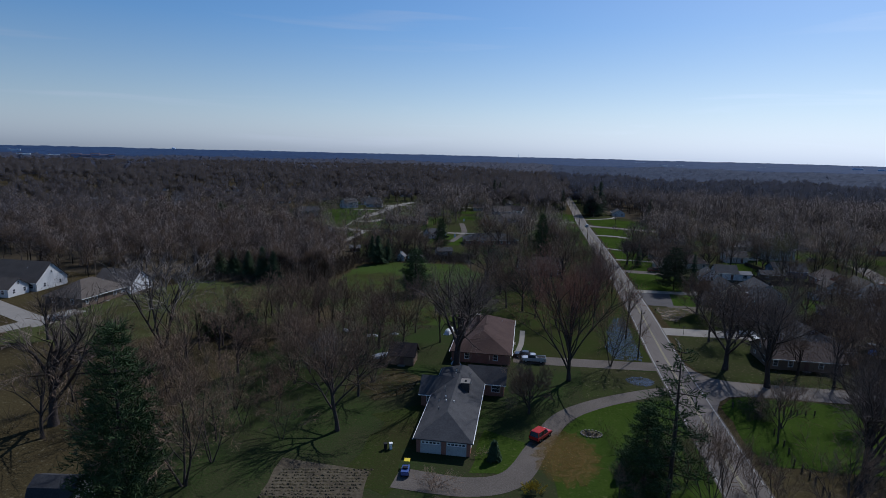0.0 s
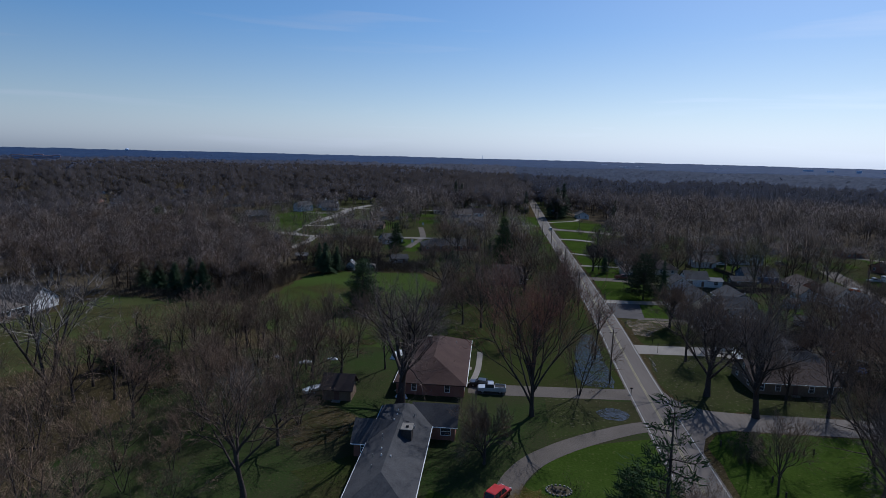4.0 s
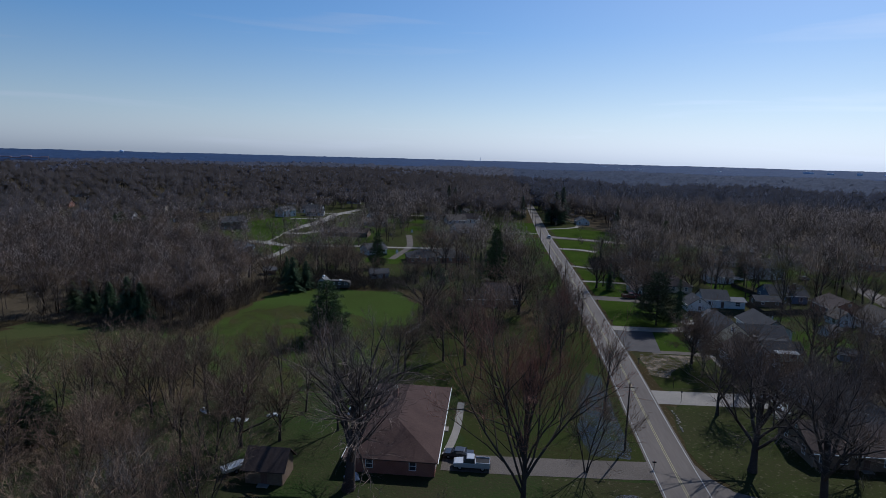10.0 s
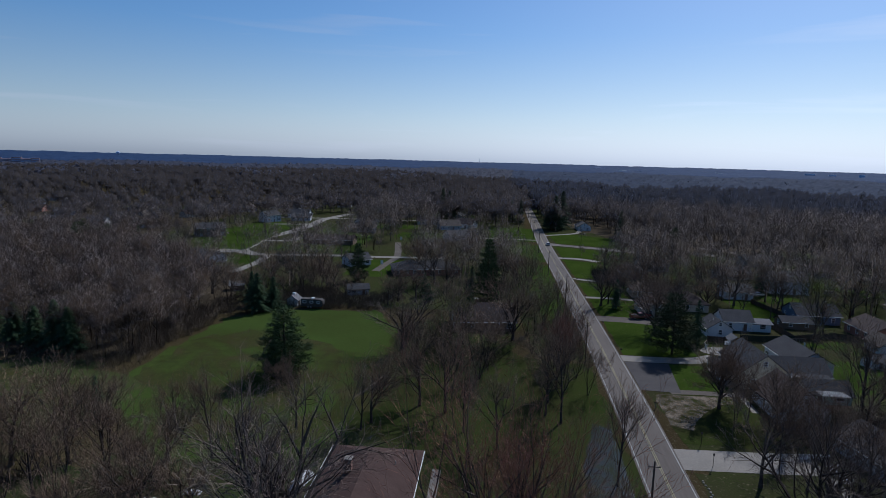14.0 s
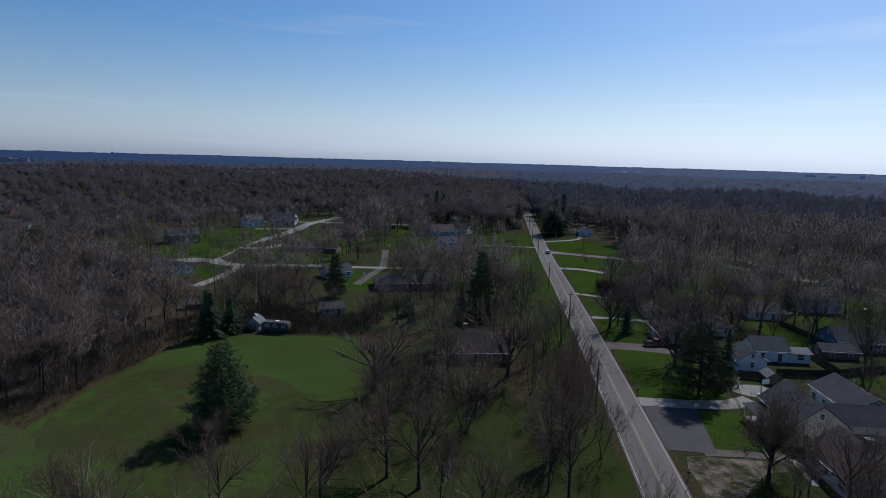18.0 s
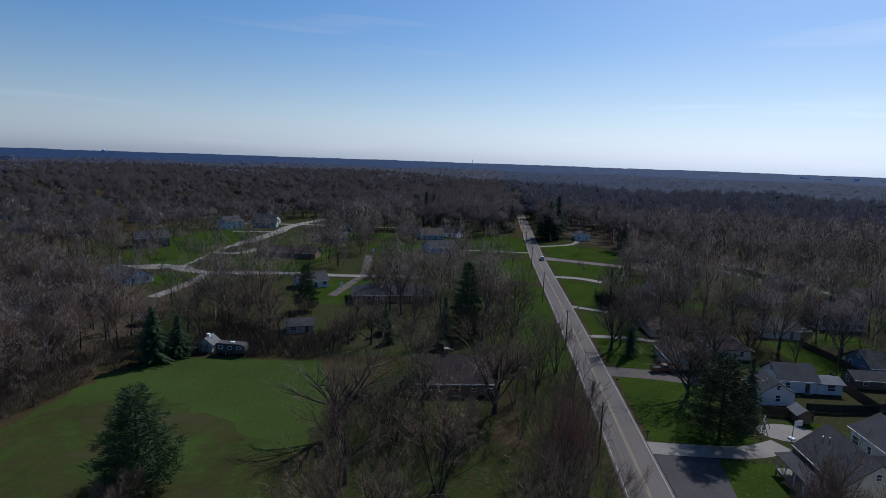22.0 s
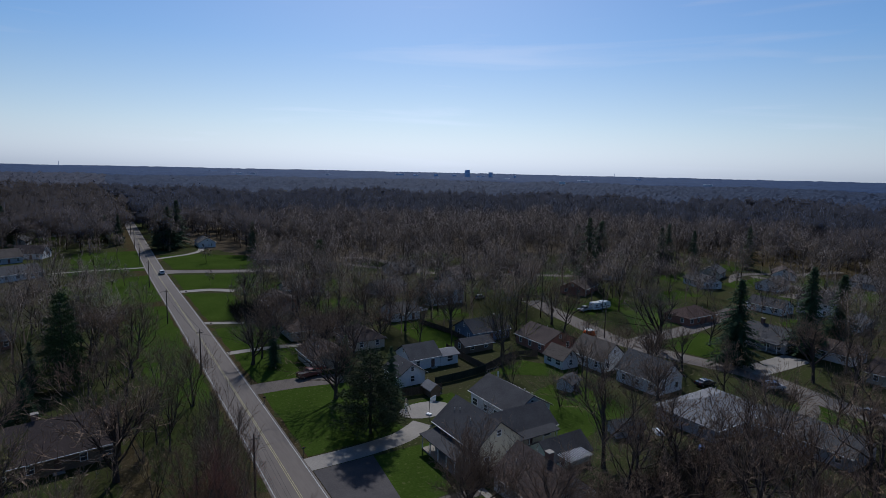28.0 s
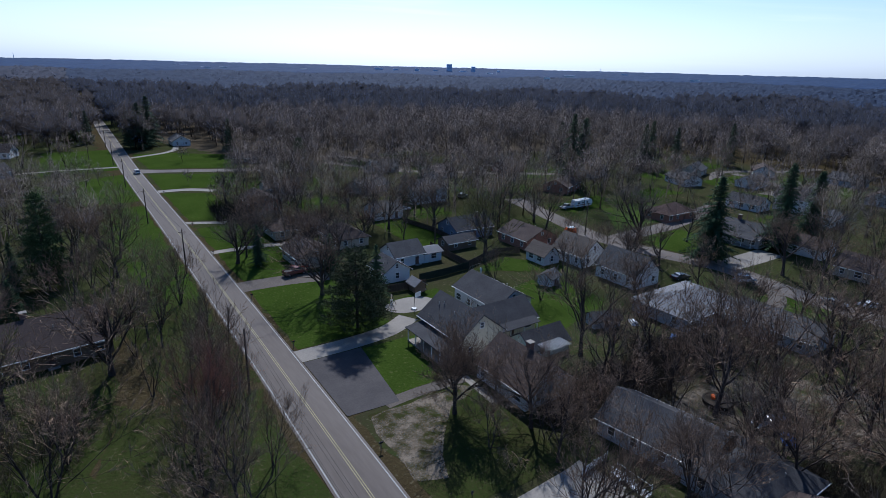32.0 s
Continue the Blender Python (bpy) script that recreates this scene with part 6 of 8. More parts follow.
def woods(name, places, label, shape, clumps, seed, twig_mat, haze, coarse=1.0, puff=1.0):
    """Many leafless trees in one mesh, each with its trunk, limbs and twigs, and thin puffs of twigs too fine to tell apart."""
    rng = np.random.default_rng(seed)
    P = np.array(places)
    n = len(P)
    h = P[:, 2]
    away = np.hypot(P[:, 0] - 10, P[:, 1] - 90)
    kinds = [frame_of_tree(seed * 10 + k, *shape) for k in range(6)]
    pick = rng.integers(0, len(kinds), n)
    turn = rng.uniform(0, 6.283, n)
    broad = rng.uniform(0.85, 1.2, n)
    tri, nor, wood = [], [], []

    def unit(a):
        return a / (np.linalg.norm(a, axis=-1, keepdims=True) + 1e-9)
    for k, rows in enumerate(kinds):
        some = np.nonzero(pick == k)[0]
        if not len(some):
            continue
        c, s = np.cos(turn[some])[:, None], np.sin(turn[some])[:, None]
        hh, bb = h[some][:, None], broad[some][:, None]

        def put_down(q):
            return np.stack([P[some, 0][:, None] + hh * bb * (c * q[:, 0] - s * q[:, 1]), P[some, 1][:, None] + hh * bb * (s * q[:, 0] + c * q[:, 1]), hh * q[:, 2][None, :]], axis=-1)
        root, tip = put_down(rows[:, 0:3]), put_down(rows[:, 3:6])
        half = np.maximum(rows[:, 6][None, :] * hh * coarse, 0.010 + 0.00012 * away[some][:, None] * (rows[:, 7][None, :] > 1))
        side = unit(np.cross(tip - root, rng.normal(size=root.shape))) * half[..., None]
        t = np.stack([root - side, root + side, tip], axis=2).reshape(-1, 3, 3)
        mid = np.stack([P[some, 0][:, None] + 0 * root[..., 0], P[some, 1][:, None] + 0 * root[..., 0], hh * 0.45 + 0 * root[..., 0]], axis=-1)
        out = unit((root + tip) / 2 - mid).reshape(-1, 3)
        out = unit(out + rng.normal(0, 0.35, out.shape))
        flip = np.sum(np.cross(t[:, 1] - t[:, 0], t[:, 2] - t[:, 0]) * out, axis=1) < 0
        t[flip] = t[flip][:, [1, 0, 2]]
        tri.append(t)
        nor.append(np.repeat(out[:, None, :], 3, axis=1))
        wood.append(np.tile((rows[:, 7] < 2).astype(np.int32), len(some)))
    corners = np.array([(1, 0, 0), (0, 1, 0), (-1, 0, 0), (0, -1, 0), (0, 0, 1), (0, 0, -1)], dtype=float)
    sides = [(0, 1, 4), (1, 2, 4), (2, 3, 4), (3, 0, 4), (1, 0, 5), (2, 1, 5), (3, 2, 5), (0, 3, 5)]
    R = h * 0.36 * broad
    centre = np.stack([P[:, 0], P[:, 1], h * 0.42], axis=1)
    for k in range(clumps):
        az, u = rng.uniform(0, 6.283, n), rng.uniform(-0.5, 0.9, n)
        sn = np.sqrt(1 - u * u)
        kk = rng.uniform(0.30, 0.72, n)
        c = np.stack([P[:, 0] + kk * R * sn * np.cos(az), P[:, 1] + kk * R * sn * np.sin(az), h * (0.58 + 0.40 * kk * u)], axis=1)
        size = R * rng.uniform(0.34, 0.56, n) * puff
        spin = rng.uniform(0, 6.283, n)
        ring = []
        for q in corners:
            x, y = q[0] * np.cos(spin) - q[1] * np.sin(spin), q[0] * np.sin(spin) + q[1] * np.cos(spin)
            w = np.stack([x, y, np.full(n, q[2] * 1.1)], axis=1)
            ring.append(c + w * (size * rng.uniform(0.7, 1.3, n))[:, None] + rng.normal(0, 0.12, (n, 3)) * size[:, None])
        for i0, i1, i2 in sides:
            v = np.stack([ring[i0], ring[i1], ring[i2]], axis=1)
            tri.append(v)
            nor.append(unit(0.5 * unit(v - centre[:, None, :]) + np.array([0, 0, 0.6])))
            wood.append(np.full(n, 2, dtype=np.int32))
    V = np.concatenate(tri).reshape(-1, 3)
    me = bpy.data.meshes.new(name)
    me.vertices.add(len(V))
    me.vertices.foreach_set("co", V.astype(np.float32).ravel())
    nt = len(V) // 3
    me.loops.add(nt * 3)
    me.loops.foreach_set("vertex_index", np.arange(nt * 3, dtype=np.int32))
    me.polygons.add(nt)
    me.polygons.foreach_set("loop_start", np.arange(0, nt * 3, 3, dtype=np.int32))
    for m in (twig_mat, M_WOODS_BARK if coarse < 1.4 else twig_mat, haze):
        me.materials.append(m)
    me.polygons.foreach_set("material_index", np.concatenate(wood))
    me.polygons.foreach_set("use_smooth", np.ones(nt, dtype=bool))
    me.update(calc_edges=True)
    me.normals_split_custom_set_from_vertices(np.concatenate(nor).reshape(-1, 3).astype(np.float32))
    return tagged(part(name, me), label, "woods", "", "stuff")


# M_HAZE: blue mixed into the brown to stand for distance haze
M_HAZE = gauzy(mat("fine_bare_branches", (0.0584, 0.0522, 0.0549), (0.1013, 0.0923, 0.0968), 0.03, 0.11, 0.55, 0.95, spec=0.0), 0.9, 0.3, 0.7, 0.10, 0.34)
M_THIN = gauzy(mat("brown_bare_branches", (0.0630, 0.0477, 0.0385), (0.1109, 0.0851, 0.0690), 0.03, 0.11, 0.55, 0.95, spec=0.0), 1.2, 0.3, 0.7, 0.05, 0.26)
M_GAUZE = gauzy(mat("thin_bare_branches", (0.1025, 0.0871, 0.0768), (0.1782, 0.1521, 0.1319), 0.03, 0.11, 0.55, 0.95, spec=0.0), 1.2, 0.3, 0.7, 0.03, 0.20)
# next two: blued copies of the branch colour that paint in distance haze
M_HAZE_TINTED = gauzy(mat("haze_tinted_branches", (0.0378, 0.0403, 0.0515), (0.0651, 0.0691, 0.0885), 0.02, 0.10, 0.55, 0.95, spec=0.0), 0.6, 0.3, 0.7, 0.16, 0.40)
M_HAZE_FAR = gauzy(mat("haze_tinted_far_branches", (0.0437, 0.0462, 0.0602), (0.0733, 0.0773, 0.0978), 0.015, 0.09, 0.55, 0.95, spec=0.0), 0.4, 0.3, 0.7, 0.28, 0.55)
M_BRUSH = mat("brown_brush", (0.052, 0.039, 0.029), (0.108, 0.083, 0.060), 0.05, 0.4, 0.5, 0.95)
M_WOODS_BARK = mat("shaded_bark", (0.050, 0.041, 0.036), (0.095, 0.080, 0.070), 0.03, 0.3, 0.5, 0.95)
# brown twigs with some blue added to the colour for distance haze
M_WOODS = mat("mixed_bare_twigs", (0.0778, 0.0680, 0.0687), (0.1602, 0.1385, 0.1346), 0.03, 0.11, 0.55, 0.95)
# far twigs, made bluer so the colour holds the distance haze
M_WOODS_FAR = mat("haze_tinted_far_twigs", (0.0413, 0.0474, 0.0677), (0.0743, 0.0850, 0.1162), 0.012, 0.09, 0.55, 0.95)
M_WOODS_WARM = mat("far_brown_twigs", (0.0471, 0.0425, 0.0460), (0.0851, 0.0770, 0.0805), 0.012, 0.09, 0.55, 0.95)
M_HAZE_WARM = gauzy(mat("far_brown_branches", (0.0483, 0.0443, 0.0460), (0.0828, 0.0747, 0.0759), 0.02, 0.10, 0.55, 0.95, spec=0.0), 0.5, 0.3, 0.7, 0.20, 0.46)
wrng = random.Random(5)
mid, back = [], []
for k in range(150):
    y = wrng.uniform(640, 900)
    side = 1 if wrng.random() < 0.55 else -1
    mid.append((road_x(y) + side * wrng.uniform(9.0, 16), y, wrng.uniform(13, 18)))
for _ in range(21500):
    r = math.sqrt(wrng.uniform(60 ** 2, 640 ** 2))
    a = radians(wrng.uniform(-64, 80))
    x, y = 15 + r * math.sin(a), 90 + r * math.cos(a)
    close = math.hypot(x - 8, y - max(0, min(115, y - 30))) < 150 and not (x < -72 and y > 188)
    if wrng.random() * 0.0165 < thickness(x, y) and not close and free(x, y):
        mid.append((x, y, (wrng.uniform(15, 24) if wrng.random() < 0.75 else wrng.uniform(6, 12)) * (0.74 if x < -72 else 1)))
for _ in range(17000):
    r = math.sqrt(wrng.uniform(640 ** 2, 1500 ** 2))
    a = radians(wrng.uniform(-58, 80))
    x, y = 15 + r * math.sin(a), 90 + r * math.cos(a)
    if r > 930 + 70 * math.sin(a * 19) + 40 * math.sin(a * 47) + 570 * max(0.0, min(1.0, (radians(5) - a) / radians(16))):
        continue
    if abs(x - road_x(y)) > (9 if y < 880 else 1) and wrng.random() * 0.0162 < thickness(x, y):
        back.append((x, y, wrng.uniform(13, 21)))
yards = [p for p in mid if -160 < p[0] < 330 and p[1] < 470 and thickness(p[0], p[1]) < 1 / 150]
mid = [p for p in mid if p not in set(yards)]
woods("yard_trees", yards + FAR_YARD, "tall bare trees among distant houses and yards", (8, 4, 3, 3), 2, 4, M_WOODS, M_GAUZE)
near = [p for p in mid if math.hypot(p[0] - 10, p[1] - 120) < 300]
woods("bare_woods", near, "bare brown woods and yard trees", (8, 4, 3, 2), 3, 1, M_WOODS, M_THIN)
rest = [p for p in mid if p not in set(near)]
woods("bare_woods", [p for p in rest if math.hypot(p[0] - 10, p[1] - 120) < 440], "bare brown woods among distant yards", (7, 3, 3, 1), 3, 3, M_WOODS, M_HAZE, 1.2)
outer = [p for p in rest if math.hypot(p[0] - 10, p[1] - 120) >= 440]
# woods right of the road get the colours with haze painted in
for far_side, twig_m, haze_m, far_m, far_h in ((False, M_WOODS_WARM, M_HAZE_WARM, M_WOODS_WARM, M_HAZE_WARM), (True, M_WOODS_FAR, M_HAZE_TINTED, M_WOODS_FAR, M_HAZE_FAR)):
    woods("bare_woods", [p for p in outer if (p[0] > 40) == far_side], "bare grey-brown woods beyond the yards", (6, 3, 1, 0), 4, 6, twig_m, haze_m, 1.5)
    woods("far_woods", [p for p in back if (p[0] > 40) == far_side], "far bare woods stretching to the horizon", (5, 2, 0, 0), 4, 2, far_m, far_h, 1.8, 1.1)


def thicket(name, outlines, count, label, seed, material):
    """Low tangled brush: each bush a fan of stems from the ground with twigs round it."""
    rr = random.Random(seed)
    spots = []
    while len(spots) < count:
        o = rr.choice(outlines)
        x, y = rr.uniform(min(a for a, _ in o), max(a for a, _ in o)), rr.uniform(min(b for _, b in o), max(b for _, b in o))
        if inside(x, y, o) and not any((x - a) ** 2 + (y - b) ** 2 < 49 for a, b in HOUSES):
            spots.append((x, y, rr.uniform(1.2, 4.6)))
    rng = np.random.default_rng(seed)
    P = np.array(spots)
    n, h = len(P), P[:, 2]
    tri = []
    w = 0.012 + 0.00011 * np.hypot(P[:, 0] - 10, P[:, 1] - 90)
    for k in range(26):
        az, out = rng.uniform(0, 6.283, n), h * rng.uniform(0.1, 0.75, n)
        b = np.stack([P[:, 0] + rng.normal(0, 0.3, n), P[:, 1] + rng.normal(0, 0.3, n), np.zeros(n)], axis=1)
        e = np.stack([P[:, 0] + out * np.cos(az), P[:, 1] + out * np.sin(az), h * rng.uniform(0.45, 1.0, n)], axis=1)
        if k > 9:
            t = rng.uniform(0.3, 0.8, n)[:, None]
            b = b + (e - b) * t
            e = b + rng.normal(0, 0.22, (n, 3)) * h[:, None] + np.array([0, 0, 0.25]) * h[:, None]
        s = np.cross(e - b, rng.normal(size=(n, 3)))
        s = s / (np.linalg.norm(s, axis=1, keepdims=True) + 1e-9) * w[:, None]
        tri.append(np.stack([b - s, b + s, e], axis=1))
    V = np.concatenate(tri).reshape(-1, 3)
    V[:, 2] = np.maximum(V[:, 2], 0.0)
    nt = len(V) // 3
    me = bpy.data.meshes.new(name)
    me.from_pydata(V.tolist(), [], np.arange(nt * 3).reshape(-1, 3).tolist())
    me.materials.append(material)
    return tagged(part(name, me), label, "brush", "", "stuff")


thicket("brush", [[(-125, 184), (-68, 182), (-72, 232), (-110, 240)], [(-72, 180), (-66, 226), (-56, 238), (-74, 250), (-84, 215)], [(-60, 236), (-26, 240), (-20, 256), (-60, 262)]], 1900, "brown brush along the edge of the woods", 41, M_BRUSH)
thicket("brush", [[(-82, 74), (-84, 130), (-60, 144), (-30, 140), (-26, 116), (-40, 104), (-44, 76)], [(-14, 196), (8, 192), (12, 204), (-4, 220), (-16, 220)], [(14, 100), (22, 60), (34, 60), (20, 84)]], 760, "low brown brush among wild trees", 42, M_BRUSH)
thicket("brush", [[(41.8, 105.6), (46.4, 105.6), (46.6, 110.4), (42, 110.6)]], 34, "brown brush at the street corner", 45, M_BRUSH)
M_HEDGE = mat("dark_dense_brush", (0.020, 0.017, 0.015), (0.045, 0.039, 0.033), 0.1, 0.6, 0.5, 0.95)
thicket("hedge", [[(50, 296), (60, 292), (64, 312), (52, 318)]], 240, "dense dark brown hedge behind a lawn", 44, M_HEDGE)
thicket("brush", [[(60, 128), (62, 154), (80, 136), (110, 176), (134, 160), (130, 128)], [(86, 170), (104, 166), (108, 176), (90, 182)], [(62, 166), (70, 169), (84, 166), (90, 176), (72, 178), (63, 173)], [(60, 146), (66, 153), (80, 149), (88, 146), (84, 138), (64, 140)], [(150, 126), (150, 170), (200, 180), (200, 126)]], 2200, "low brown brush in the back yards", 43, M_BRUSH)


def canopy(name, r0, r1, rise0, rise1, label, material, kind, rows, az0=-75, az1=95, step=0.22, jag=2.2, seed=3, wave=1.0):
    """The tops of distant woods, as an uneven sheet."""
    rng = np.random.default_rng(seed)
    az = np.radians(np.arange(az0, az1, step))
    rr = r0 * (r1 / r0) ** np.linspace(0, 1, rows)
    A, Rr = np.meshgrid(az, rr)
    Z = rise0 + (rise1 - rise0) * (Rr - r0) / (r1 - r0) + rng.normal(0, jag, A.shape) + wave * (2.5 * np.sin(A * 23 + Rr * 0.004) + 1.5 * np.sin(A * 61 - Rr * 0.011))
    Z[0, :] = 0.5
    X, Y = 15 + Rr * np.sin(A + rng.normal(0, 0.0012, A.shape)), 90 + Rr * np.cos(A)
    nr, na = A.shape
    v = np.stack([X, Y, Z], axis=-1).reshape(-1, 3)
    i = (np.arange(nr - 1)[:, None] * na + np.arange(na - 1)[None, :]).ravel()
    f = np.stack([i, i + na, i + na + 1, i + 1], axis=1)
    me = bpy.data.meshes.new(name)
    me.from_pydata(v.tolist(), [], f.tolist())
    me.materials.append(material)
    me.update()
    return tagged(part(name, me), label, "woods", "", kind)


# distance haze is painted into these three colours as added blue
M_CANOPY = mat("haze_tinted_wood_tops", (0.0164, 0.0182, 0.0282), (0.0431, 0.0461, 0.0657), 0.02, 0.10, 0.6, 0.95)
M_DISTANCE = mat("haze_blue_horizon_tops", (0.0111, 0.0267, 0.0669), (0.0221, 0.0461, 0.1057), 0.004, 0.03, 0.6, 0.95)
M_MIDWAY = mat("haze_tinted_open_land", (0.0061, 0.0129, 0.0315), (0.0156, 0.0292, 0.0619), 0.006, 0.05, 0.6, 0.95)
canopy("wood_canopy", 1000, 2200, 9, 11, "tops of distant bare woods, tinted blue for haze", M_CANOPY, "stuff", 32, az1=2)
canopy("far_land", 960, 2200, 3, 10, "land of low trees and roofs before the skyline, tinted blue for haze", M_MIDWAY, "stuff", 32, az0=-3, jag=1.6)
canopy("backdrop", 2200, 4600, 10, 27, "woods at the horizon, coloured blue-grey for haze", M_DISTANCE, "structure", 24, step=0.3, jag=1.0, wave=0.35)

# ---- vehicles ----
def extruded(name, profile, half, material, parent, bevel=0.05, taper=None, label=""):
    """A side profile (x, z) drawn out to both sides; taper narrows what lies above a height."""
    bm = bmesh.new()
    a = [bm.verts.new((x, -half, z)) for x, z in profile]
    b = [bm.verts.new((x, half, z)) for x, z in profile]
    bm.faces.new(a)
    bm.faces.new(list(reversed(b)))
    n = len(profile)
    for i in range(n):
        bm.faces.new((a[i], b[i], b[(i + 1) % n], a[(i + 1) % n]))
    if taper:
        for v in bm.verts:
            if v.co.z > taper[0]:
                v.co.y *= 1 - taper[1] * (v.co.z - taper[0])
    bmesh.ops.recalc_face_normals(bm, faces=bm.faces)
    if bevel:
        bmesh.ops.bevel(bm, geom=bm.edges[:], offset=bevel, segments=2, affect="EDGES", clamp_overlap=True)
    return part(name, bm_mesh(name, bm, material), parent, None, label)


def wheel(parent, x, y, r):
    v, f = [], []
    s = 1 if y > 0 else -1
    ring = [(0.60, 0.0), (1.0, 0.0), (1.0, 0.22), (0.60, 0.22)]
    n = 16
    for k in range(n):
        a = 2 * math.pi * k / n
        for rr, w in ring:
            v.append((r * rr * math.cos(a), -s * w, r * rr * math.sin(a)))
    for k in range(n):
        for i in range(4):
            f.append((4 * k + i, 4 * k + (i + 1) % 4, 4 * ((k + 1) % n) + (i + 1) % 4, 4 * ((k + 1) % n) + i))
    w = new("wheel")
    w.parent, w.matrix_basis = parent, Matrix.Translation((x, y, r))
    part("tyre", data("tyre", v, f, M_RUBBER), w)
    rim = [(0, -s * 0.03, 0)] + [(r * 0.62 * math.cos(2 * math.pi * k / n), -s * 0.05, r * 0.62 * math.sin(2 * math.pi * k / n)) for k in range(n)]
    part("rim", data("rim", rim, [(0, 1 + k, 1 + (k + 1) % n) for k in range(n)], M_RIM), w)


def vehicle(kind, x, y, rot, body, label, name="car"):
    base = thing(name, pose(x, y, 0.07, 0, 0, rot), label, "truck" if kind == "pickup" else "car")
    if kind == "pickup":
        extruded("body", [(-2.75, 0.45), (2.70, 0.45), (2.75, 0.95), (2.55, 1.08), (1.35, 1.15), (-2.75, 1.15)], 0.95, body, base, 0.06)
        extruded("cab", [(-0.55, 1.1), (1.35, 1.1), (0.75, 1.82), (-0.35, 1.84)], 0.86, M_GLASS, base, 0.05, (1.15, 0.12))
        extruded("roof", [(-0.42, 1.80), (0.82, 1.78), (0.70, 1.88), (-0.33, 1.90)], 0.78, body, base, 0.03)
        for sy in (-1, 1):
            box("bed_side", -2.72, sy * 0.93 - 0.06, 1.1, -0.6, sy * 0.93 + 0.06, 1.38, body, base, 0.03)
        box("tailgate", -2.76, -0.9, 0.8, -2.66, 0.9, 1.38, body, base, 0.03)
        box("bed_liner", -2.64, -0.85, 1.152, -0.62, 0.85, 1.19, M_DARK, base, 0.01)
        ends, wx, r, h = (2.74, -2.78), (1.75, -1.65), 0.40, 0.85
    else:
        hgt = {"sedan": 1.42, "suv": 1.76, "van": 1.95}[kind]
        back = {"sedan": -1.35, "suv": -2.25, "van": -2.35}[kind]
        extruded("body", [(-2.35, 0.40), (2.30, 0.38), (2.36, 0.70), (2.10, 0.88), (1.05, 0.98), (-2.38, 1.02)], 0.91, body, base, 0.07)
        extruded("cabin", [(back, 1.0), (1.15, 0.96), (0.45, hgt - 0.04), (back + 0.35, hgt - 0.02)], 0.85, M_GLASS, base, 0.05, (1.0, 0.16))
        extruded("roof", [(back + 0.28, hgt - 0.05), (0.55, hgt - 0.07), (0.38, hgt + 0.02), (back + 0.42, hgt + 0.03)], 0.76, body, base, 0.03)
        for sx in (back + 0.15, -0.45):
            for sy in (-1, 1):
                box("pillar", sx - 0.07, sy * 0.80 - 0.05, 0.98, sx + 0.07, sy * 0.80 + 0.05, hgt - 0.05, body, base, 0.01)
        ends, wx, r, h = (2.36, -2.40), (1.42, -1.42), 0.34, 0.70
    for sy in (-1, 1):
        box("headlight", ends[0] - 0.10, sy * 0.68 - 0.18, h - 0.08, ends[0] + 0.01, sy * 0.68 + 0.18, h + 0.08, M_LAMP, base, 0.02)
        box("tail_light", ends[1] - 0.01, sy * 0.78 - 0.10, h, ends[1] + 0.10, sy * 0.78 + 0.10, h + 0.24, M_LAMP_RED, base, 0.02)
        for ax in wx:
            wheel(base, ax, sy * 0.92, r)
    for e, nm in ((ends[0], "front_bumper"), (ends[1], "rear_bumper")):
        box(nm, e - 0.07, -0.85, 0.35, e + 0.07, 0.85, 0.55, M_DARK, base, 0.03)
    return base


vehicle("suv", 4.6, 92.0, 58, P_RED, "bright red car parked on the curved drive")
vehicle("pickup", 3.6, 127.8, 180, P_SILVER, "silver pickup truck parked on the gravel drive", "pickup_truck")
vehicle("sedan", 1.4, 130.6, 175, P_BLACK, "black car parked behind the pickup")
vehicle("suv", 40.2, 392, 92, P_WHITE, "white van-like car on the road", "suv")
vehicle("pickup", 53.8, 244.2, 8, P_MAROON, "maroon pickup parked on the gravel drive", "pickup_truck")
vehicle("sedan", 56.5, 247.2, 6, P_RED, "dark red car parked on the gravel drive")
vehicle("suv", 60.6, 251.6, 90, P_WHITE, "white car parked beside the tan house", "suv")
vehicle("suv", 140.8, 187.4, -28, P_SILVER, "silver car parked on the back street", "suv")
vehicle("sedan", 143.4, 169.5, -85, P_GREY, "grey car parked on the back street")
vehicle("sedan", 148.8, 165.2, -30, P_SILVER, "silver car parked beside the back street")
vehicle("sedan", 106, 284.2, 10, P_WHITE, "white car parked beside a house")
vehicle("suv", 134.8, 290.6, 20, P_GREY, "dark grey car parked among trees", "suv")
vehicle("pickup", 156.4, 259.2, 182, P_SILVER, "silver pickup in front of a camper", "pickup_truck")
vehicle("suv", 87.6, 154.2, 150, P_BLACK, "black car parked in a leafy yard", "suv")
vehicle("sedan", 129.2, 196.4, -12, P_BLACK, "black car beside the pale-roofed house")
vehicle("sedan", -122, 132, 60, P_GREY, "grey car on a broad pale drive")
vehicle("sedan", -128, 485, 10, P_BLACK, "dark car in front of a far house")
vehicle("suv", -133, 484, 15, P_GREY, "dark grey car in front of a far house", "suv")


M_OLD_TRAILER = mat("weathered_trailer_siding", (0.0550, 0.0506, 0.0484), (0.1100, 0.1018, 0.0963), 0.6, 4, 0.5, 0.85)


